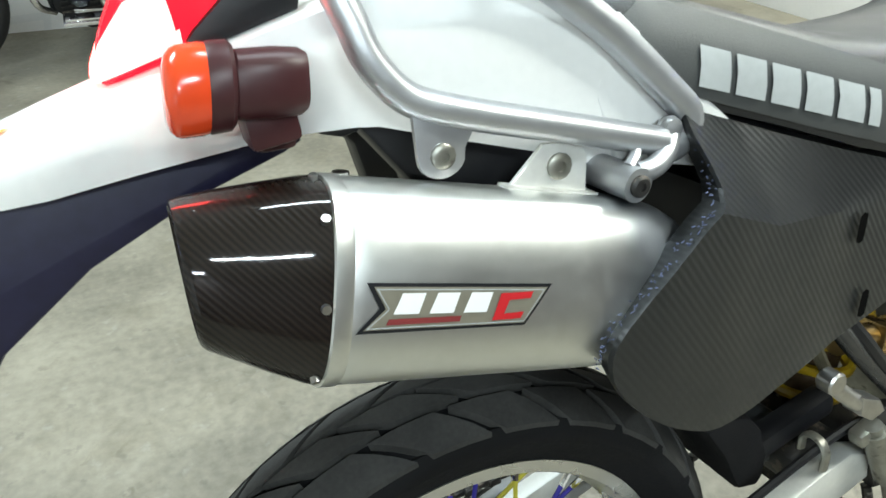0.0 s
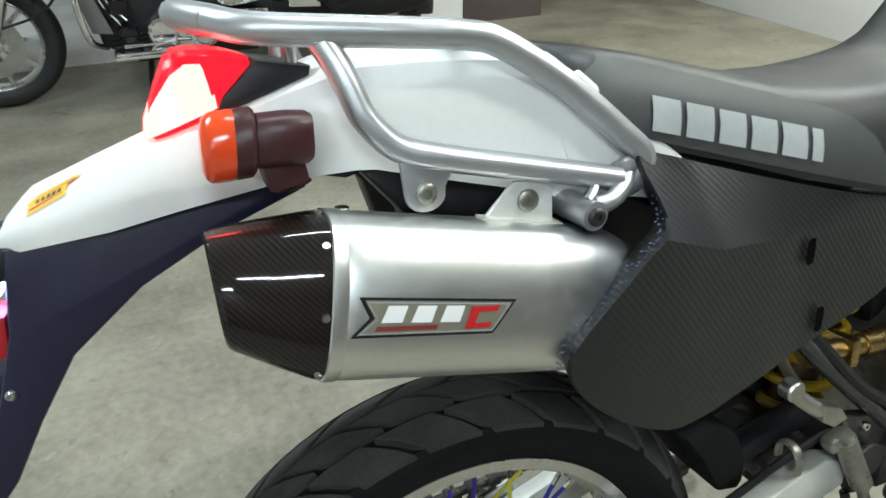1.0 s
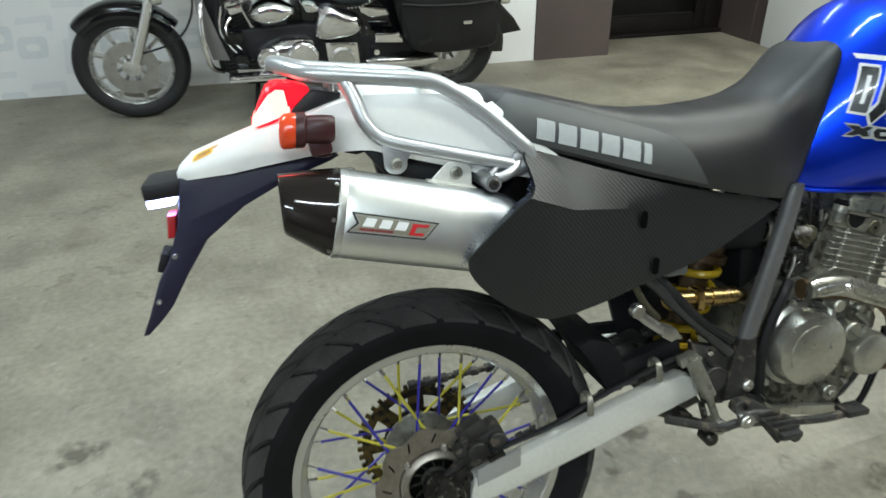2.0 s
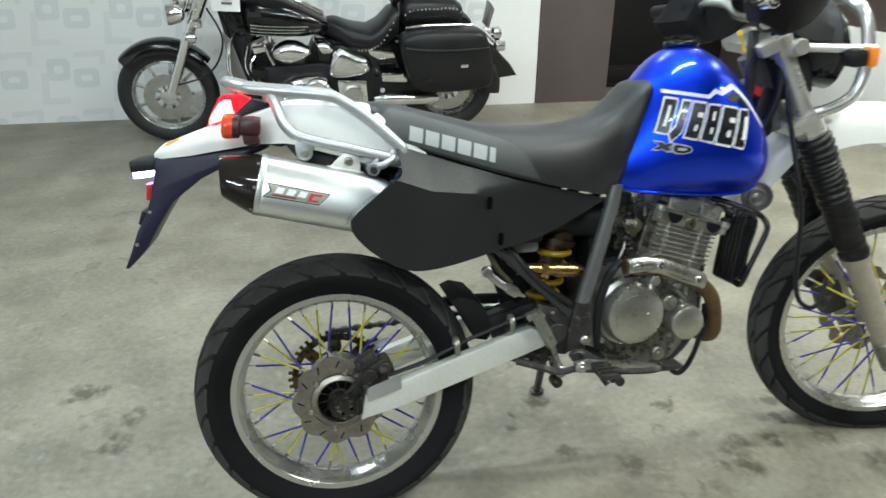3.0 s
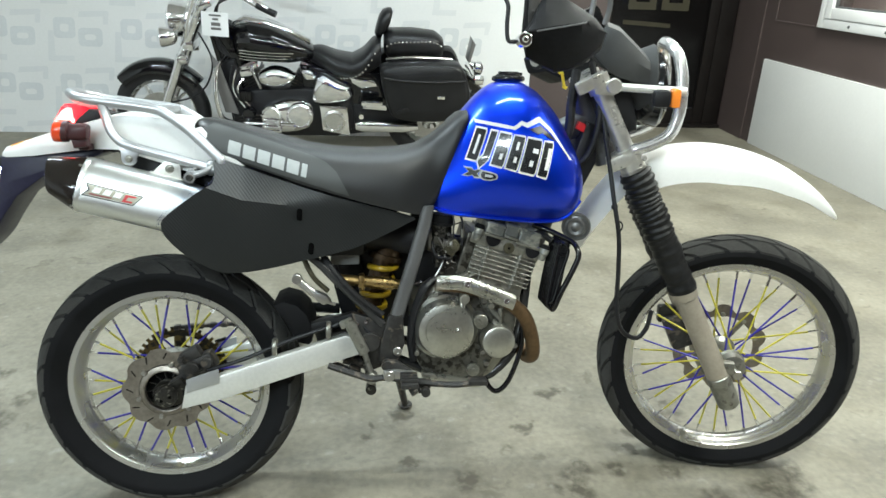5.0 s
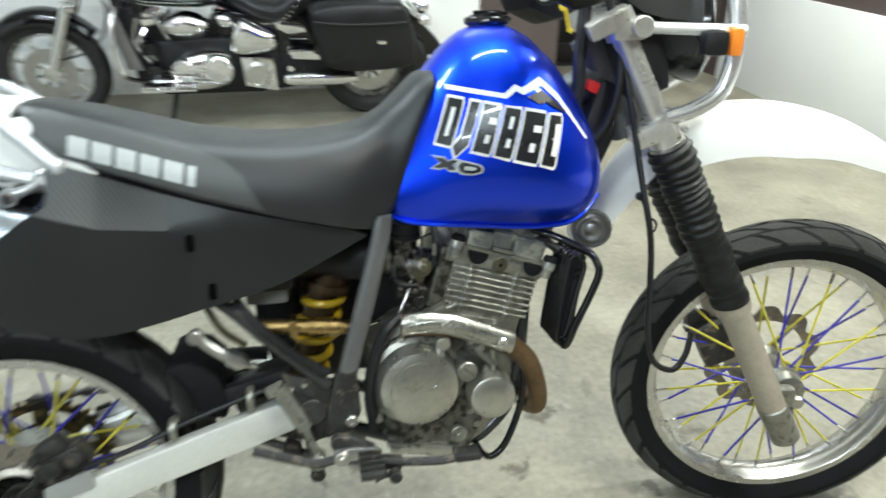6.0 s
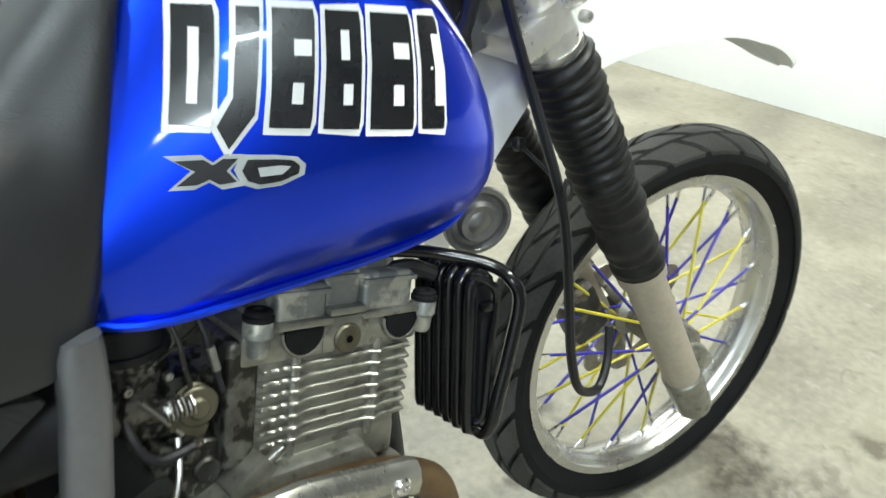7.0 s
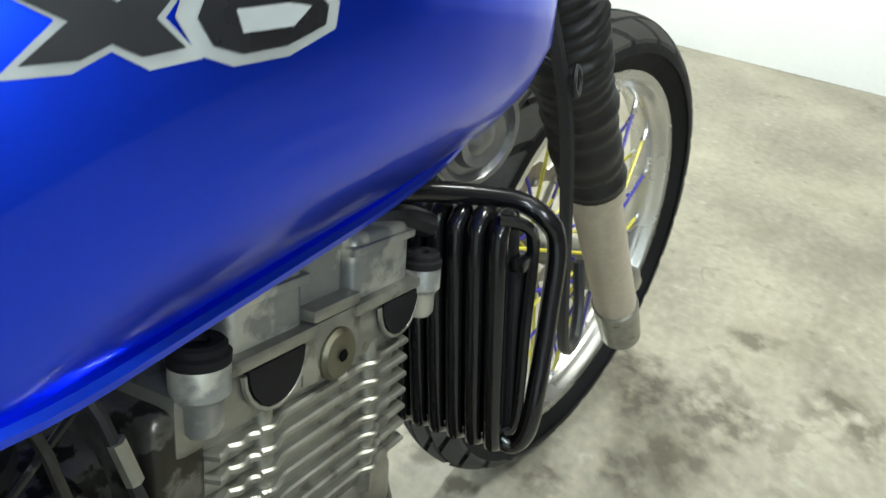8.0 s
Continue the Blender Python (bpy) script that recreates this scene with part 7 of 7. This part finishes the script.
screen = C("windscreen", loft([[(x + 0.05 * (abs(y) / 0.27) ** 2, y, z) for y in spread(-w, w, 9)] for x, z, w in ((-0.7, 0.83, 0.18), (-0.66, 0.93, 0.24), (-0.6, 1.06, 0.26), (-0.53, 1.22, 0.25), (-0.48, 1.34, 0.2))], False, False), LENS, "clear windscreen", sharp=80)
screen.visible_shadow = False
C("screen_brace", tube([(-0.62, -0.2, 0.83), (-0.585, -0.21, 0.95), (-0.53, -0.21, 1.1), (-0.48, -0.2, 1.25)], 0.009, 8, 4, flat=0.5), CHROME)
C("screen_brace", tube([(-0.62, 0.2, 0.83), (-0.585, 0.21, 0.95), (-0.53, 0.21, 1.1), (-0.48, 0.2, 1.25)], 0.009, 8, 4, flat=0.5), CHROME)
C("top_clamp", box(0.1, 0.3, 0.04, (-0.5, 0, 1.02), 0.012, (0, -25, 0)), CHROME)


def oval_loft(rows, n=20, power=0.8):
    """Rows of x, half width, low, high: rounded sections along x."""
    rings = []
    for x, w, lo, hi in rows:
        ring = []
        for k in range(n):
            a = k / n * math.tau
            c, s = math.cos(a), math.sin(a)
            ring.append((x, math.copysign(abs(c) ** power, c) * w, (lo + hi) / 2 + math.copysign(abs(s) ** power, s) * (hi - lo) / 2))
        rings.append(ring)
    return loft(rings)


def leaned(bm, rate, z0):
    """Tips a mesh back above the height z0."""
    for v in bm.verts:
        v.co.x += rate * (v.co.z - z0) - 0.012
    return bm


def eased(rows, n):
    return [(x, *table(rows, x)) for x in spread(rows[0][0], rows[-1][0], n)]


tank2 = C("fuel_tank", oval_loft(eased([(-0.37, 0.05, 0.76, 0.84), (-0.34, 0.12, 0.69, 0.9), (-0.25, 0.17, 0.665, 0.925), (-0.1, 0.185, 0.66, 0.9), (0.0, 0.17, 0.66, 0.855), (0.1, 0.13, 0.675, 0.8), (0.17, 0.07, 0.69, 0.75)], 22)), BLACKPAINT, "gloss black fuel tank with chrome console", sharp=70)
part("tank_console", oval_loft(eased([(-0.36, 0.03, 0.87, 0.91), (-0.28, 0.07, 0.88, 0.955), (-0.15, 0.065, 0.87, 0.935), (0.0, 0.045, 0.83, 0.88), (0.13, 0.02, 0.77, 0.81)], 12)), CHROME, tank2, "chrome instrument console")
for k in range(4):
    part("tank_stripe", tube([(-0.31, -0.152 - 0.012 * (1 - k / 4), 0.76 - k * 0.018), (-0.2, -0.182, 0.755 - k * 0.018), (-0.06, -0.183, 0.75 - k * 0.018), (0.03 - 0.02 * k, -0.165, 0.745 - k * 0.016)], 0.003, 6), CHROME, tank2)
seat2 = C("rider_seat", oval_loft(eased([(0.13, 0.07, 0.67, 0.765), (0.2, 0.12, 0.63, 0.77), (0.3, 0.17, 0.585, 0.73), (0.4, 0.185, 0.58, 0.712), (0.47, 0.18, 0.59, 0.75), (0.54, 0.165, 0.62, 0.83), (0.59, 0.13, 0.66, 0.845)], 18)), LEATHER, "studded black leather rider seat", sharp=70)
seat3 = C("passenger_seat", join(oval_loft(eased([(0.61, 0.1, 0.74, 0.87), (0.64, 0.14, 0.71, 0.89), (0.8, 0.145, 0.71, 0.895), (0.95, 0.14, 0.71, 0.88), (1.0, 0.1, 0.73, 0.84)], 14))), LEATHER, "studded black leather passenger seat", sharp=70)
for k in range(15):
    t = k / 14
    part("stud", moved(lathe([(0.007, 0), (0.006, -0.004), (0.002, -0.006)], 8), pose(0.63 + 0.35 * t, -0.146 + 0.02 * (2 * t - 1) ** 4, 0.83 + 0.008 * t - 0.03 * (2 * t - 1) ** 6)), CHROME, seat3)
for k in range(12):
    t = k / 11
    part("stud", moved(lathe([(0.007, 0), (0.006, -0.004), (0.002, -0.006)], 8), pose(0.33 + 0.22 * t, -0.186 + 0.02 * t * t, 0.6 + 0.16 * t ** 3)), CHROME, seat2)
C("backrest", leaned(oval_loft([(x, w, lo, hi) for x, w, lo, hi in ((0.56, 0.06, 0.86, 0.98), (0.575, 0.1, 0.84, 1.01), (0.6, 0.11, 0.84, 1.02), (0.625, 0.1, 0.86, 1.02), (0.64, 0.06, 0.9, 1.0))]), 0.28, 0.86), LEATHER, "black leather rider backrest", sharp=70)
C("backrest_post", tube([(0.59, 0, 0.86), (0.57, 0, 0.78), (0.57, 0, 0.7)], 0.014, 10), BLACK)


def saddlebag(side):
    rings = []
    for d, f in ((0.0, 0.95), (0.03, 1.0), (0.13, 1.0), (0.165, 0.97), (0.178, 0.9), (0.18, 0.5)):
        cx, cz = 0.87, 0.525
        pts = smooth_path([(cx + (x - cx) * f, side * (0.14 + d), cz + (z - cz) * f) for x, z in ((0.595, 0.7), (0.75, 0.728), (1.0, 0.732), (1.1, 0.715), (1.155, 0.6), (1.175, 0.46), (1.15, 0.378), (0.95, 0.352), (0.76, 0.355), (0.66, 0.39), (0.615, 0.5), (0.588, 0.62))], 4, True)
        rings.append([tuple(p) for p in pts])
    bag = C("saddlebag", loft(rings), LEATHER, "black leather saddlebag", sharp=60)
    part("bag_lid", tube([(0.605, side * 0.322, 0.642), (0.75, side * 0.325, 0.627), (0.95, side * 0.325, 0.625), (1.13, side * 0.322, 0.635)], 0.008, 8, 4), LEATHER, bag)
    part("bag_latch", moved(box(0.05, 0.01, 0.022, (0, 0, 0), 0.005), pose(0.975, side * 0.326, 0.525)), CHROME, bag, "chrome latch")
    part("bag_strap", box(0.08, 0.012, 0.03, (0.73, side * 0.322, 0.43), 0.004, (0, -15, 0)), LEATHER, bag)
    C("bag_rail", tube([(0.62, side * 0.2, 0.735), (0.8, side * 0.2, 0.75), (1.05, side * 0.2, 0.745)], 0.008, 8), CHROME)


both(saddlebag)
C("tail_piece", prism([(1.14, 0.64), (1.22, 0.58), (1.34, 0.46), (1.395, 0.38), (1.25, 0.362), (1.17, 0.38)], -0.09, 0.09, 0.01), BLACKPAINT, "black tail with plate holder")
C("tail_lamp", join(moved(lathe([(0.01, 0.03), (0.045, 0.02), (0.05, -0.02), (0.03, -0.035), (0.01, -0.036)], 20), pose(1.25, 0, 0.64, 0, 0, 90)), rod((1.2, -0.18, 0.63), (1.2, 0.18, 0.63), 0.012)), CHROME)
for side in (-1, 1):
    C("rear_indicator", moved(lathe([(0.008, 0.05), (0.03, 0.03), (0.034, 0.0), (0.028, -0.025), (0.008, -0.03)], 18), pose(1.24, side * 0.19, 0.61, 0, 0, 80)), CHROME)
C("rear_plate_frame", prism([(1.17, 0.7), (1.19, 0.69), (1.22, 0.81), (1.195, 0.845)], -0.06, 0.06, 0.004), GREYPLATE)
# engine
eng2 = C("engine", prism([(-0.4, 0.45), (-0.3, 0.5), (0.1, 0.52), (0.4, 0.45), (0.42, 0.25), (0.3, 0.19), (-0.25, 0.19), (-0.38, 0.28)], -0.15, 0.15, 0.02), BLACK, "black and chrome V-twin engine")
for cx, tilt in ((-0.2, -24), (0.05, 24)):
    for k in range(8):
        part("fin", moved(box(0.17 - 0.004 * k, 0.2, 0.008, (0, 0, 0.02 + k * 0.02), 0.003), pose(cx, 0, 0.45, 0, tilt, 0)), BLACK, eng2)
    part("cylinder", moved(box(0.14, 0.17, 0.19, (0, 0, 0.08), 0.01), pose(cx, 0, 0.45, 0, tilt, 0)), DARK, eng2)
    part("rocker_cover", moved(box(0.15, 0.17, 0.06, (0, 0, 0.195), 0.02), pose(cx, 0, 0.45, 0, tilt, 0)), CHROME, eng2)
    part("pushrod_tube", moved(rod((0.02, -0.12, -0.03), (0.03, -0.1, 0.19), 0.012), pose(cx, 0, 0.45, 0, tilt, 0)), CHROME, eng2)


def chrome_pod(rows, y0, y1):
    """A bulging cover: its outline shrinks while it comes out to the near side."""
    cx, cz = sum(p[0] for p in rows) / len(rows), sum(p[1] for p in rows) / len(rows)
    rings = []
    for f, t in ((0.98, 0), (1.0, 0.25), (0.96, 0.6), (0.85, 0.85), (0.6, 0.97), (0.25, 1.0)):
        pts = smooth_path([(cx + (x - cx) * f, y0 + (y1 - y0) * t, cz + (z - cz) * f) for x, z in rows], 4, True)
        rings.append([tuple(p) for p in pts])
    return loft(rings)


part("air_cleaner", chrome_pod([(-0.2, 0.62), (-0.1, 0.662), (0.0, 0.64), (0.045, 0.595), (-0.06, 0.54), (-0.185, 0.55)], -0.12, -0.24), CHROME, eng2, "chrome air cleaner cover", 60)
part("horn_cover", chrome_pod([(0.07, 0.65), (0.15, 0.64), (0.17, 0.59), (0.1, 0.58)], -0.1, -0.2), CHROME, eng2, "", 60)
part("battery_cover", chrome_pod([(0.15, 0.56), (0.21, 0.62), (0.3, 0.58), (0.4, 0.53), (0.38, 0.45), (0.15, 0.43)], -0.12, -0.22), CHROME, eng2, "ribbed chrome side cover", 45)
part("clutch_cover", chrome_pod([(-0.2, 0.36), (-0.12, 0.43), (0.02, 0.46), (0.12, 0.44), (0.16, 0.35), (0.1, 0.26), (-0.05, 0.23), (-0.17, 0.26)], -0.13, -0.24), CHROME, eng2, "chrome engine cover", 60)
for x, z, r in ((-0.125, 0.355, 0.072), (0.058, 0.356, 0.09)):
    part("cover_ring", moved(lathe([(r, 0.03), (r, -0.005), (r * 0.93, -0.02), (r * 0.8, -0.028), (r * 0.74, -0.026), (r * 0.7, -0.02), (0.01, -0.024)], 32), pose(x, -0.225, z)), CHROME, eng2)
    for k in range(5):
        part("cover_screw", bolt(x + r * 0.86 * math.cos(k * 1.257 + 0.5), -0.246, z + r * 0.86 * math.sin(k * 1.257 + 0.5), 0.006, 0.005), STEEL, eng2)
part("shift_rod", rod((-0.3, -0.24, 0.31), (0.02, -0.265, 0.3), 0.009), CHROME, eng2)
part("pulley_cover", prism([(0.185, 0.42), (0.37, 0.415), (0.385, 0.215), (0.2, 0.25)], -0.21, -0.14, 0.015), CHROME, eng2)
part("pulley_ring", moved(lathe([(0.075, 0), (0.075, -0.012), (0.06, -0.018), (0.055, -0.012), (0.01, -0.014)], 30), pose(0.28, -0.21, 0.32)), ALLOY, eng2)
C("exhaust_pipe", tube([(0.2, 0.2, 0.35), (0.5, 0.21, 0.3), (0.8, 0.22, 0.27), (1.15, 0.22, 0.28)], 0.042, 16), CHROME, "chrome exhaust pipe")
C("lower_cover", moved(oval_loft(eased([(0.42, 0.02, 0.25, 0.3), (0.47, 0.035, 0.235, 0.315), (0.75, 0.035, 0.235, 0.31), (0.84, 0.02, 0.25, 0.295)], 10)), pose(0, -0.17, 0)), CHROME, "chrome swingarm cover")
C("peg_bracket", join(box(0.16, 0.02, 0.04, (0.55, -0.2, 0.42), 0.008, (0, 4, 0)), box(0.14, 0.06, 0.03, (0.53, -0.23, 0.455), 0.01)), CHROME)
C("passenger_peg", rod((0.45, -0.18, 0.37), (0.46, -0.3, 0.38), 0.016), CHROME)
C("frame_tube", tube([(-0.48, 0, 0.9), (-0.4, 0, 0.6), (-0.36, 0, 0.25), (-0.1, 0, 0.17), (0.4, 0, 0.2)], 0.025, 10), BLACKPAINT)
C("frame_tube", tube([(-0.48, 0, 0.93), (0.1, 0, 0.68), (0.5, 0, 0.6), (0.8, 0, 0.66)], 0.03, 10), BLACKPAINT)
# two black blocks added to darken the gaps by the fork and under the seat
C("frame_gap_fill", prism([(-0.52, 0.93), (-0.44, 0.95), (-0.34, 0.8), (-0.28, 0.62), (-0.32, 0.4), (-0.42, 0.4), (-0.47, 0.66)], -0.075, 0.075, 0.015), BLACKPAINT)
C("under_seat_fill", prism([(0.06, 0.66), (0.2, 0.65), (0.62, 0.62), (0.66, 0.4), (0.5, 0.34), (0.3, 0.4), (0.08, 0.5)], -0.125, 0.125, 0.02), BLACKPAINT)
C("seat_trim", prism([(0.39, 0.6), (0.55, 0.578), (0.565, 0.545), (0.46, 0.532), (0.4, 0.565)], -0.165, -0.14, 0.006), CHROME)
# black sheet added as the dark background below the saddlebag
C("rear_dark_sheet", prism([(0.36, 0.42), (0.66, 0.4), (0.84, 0.34), (0.84, 0.26), (0.38, 0.2)], -0.13, -0.09, 0.01), BLACK)
C("coil_pack", box(0.075, 0.03, 0.04, (-0.27, -0.19, 0.625), 0.008, (0, -12, 0)), CHROME)
C("regulator", join(box(0.08, 0.04, 0.07, (-0.29, -0.17, 0.47), 0.008), *[box(0.006, 0.05, 0.064, (-0.32 + 0.015 * k, -0.175, 0.47), 0.002) for k in range(5)]), BLACKPAINT)
C("oil_filter", moved(lathe([(0.02, 0.05), (0.042, 0.04), (0.045, -0.03), (0.036, -0.045), (0.01, -0.05)], 24), pose(-0.27, -0.2, 0.36)), BLACKPAINT)
for k in range(5):
    C("crankcase_rib", box(0.16, 0.01, 0.006, (-0.27, -0.153, 0.24 + 0.022 * k), 0.002, (0, -6, 0)), DARK)
C("brake_line", tube([(-0.55, -0.14, 0.86), (-0.48, -0.16, 0.7), (-0.52, -0.15, 0.55), (-0.62, -0.13, 0.45), (-0.78, -0.12, 0.4)], 0.006, 8), BLACK)
C("radiator", box(0.1, 0.26, 0.4, (-0.37, 0, 0.48), 0.01, (0, -8, 0)), BLACK)
C("coil_cover", box(0.12, 0.16, 0.14, (-0.36, 0, 0.68), 0.02, (0, -20, 0)), BLACKPAINT)
for k in range(4):
    C("oil_line", tube([(-0.36 + 0.02 * k, -0.14, 0.66 - 0.03 * k), (-0.38 + 0.015 * k, -0.17, 0.5), (-0.3 + 0.02 * k, -0.16, 0.36)], 0.007, 8), CHROME if k % 2 else BLACK)
C("fork_trim", box(0.02, 0.24, 0.2, (-0.58, 0, 0.84), 0.006, (0, 25, 0)), BLACKPAINT)
C("side_stand", tube([(-0.2, -0.1, 0.2), (-0.22, -0.2, 0.1), (-0.23, -0.26, 0.028)], 0.014, 10), BLACK)
for k in range(5):
    C("control_cable", tube([(-0.3 - 0.01 * k, -0.3 + 0.03 * k, 1.1), (-0.42, -0.18 + 0.02 * k, 1.02), (-0.45, -0.1, 0.85 - 0.02 * k), (-0.38, -0.08, 0.7)], 0.005, 6), BLACK)
tag = C("paper_tag", box(0.16, 0.002, 0.145, (-0.43, -0.205, 0.925), 0, (0, 3, 0)), PAPER, "white paper tag with printed bars")
for z, w, h in ((0.978, 0.07, 0.01), (0.955, 0.035, 0.012), (0.925, 0.055, 0.02), (0.898, 0.06, 0.014)):
    part("printed_bar", box(w, 0.002, h, (-0.425, -0.2075, z), 0, (0, 3, 0)), GREYPLATE, tag)
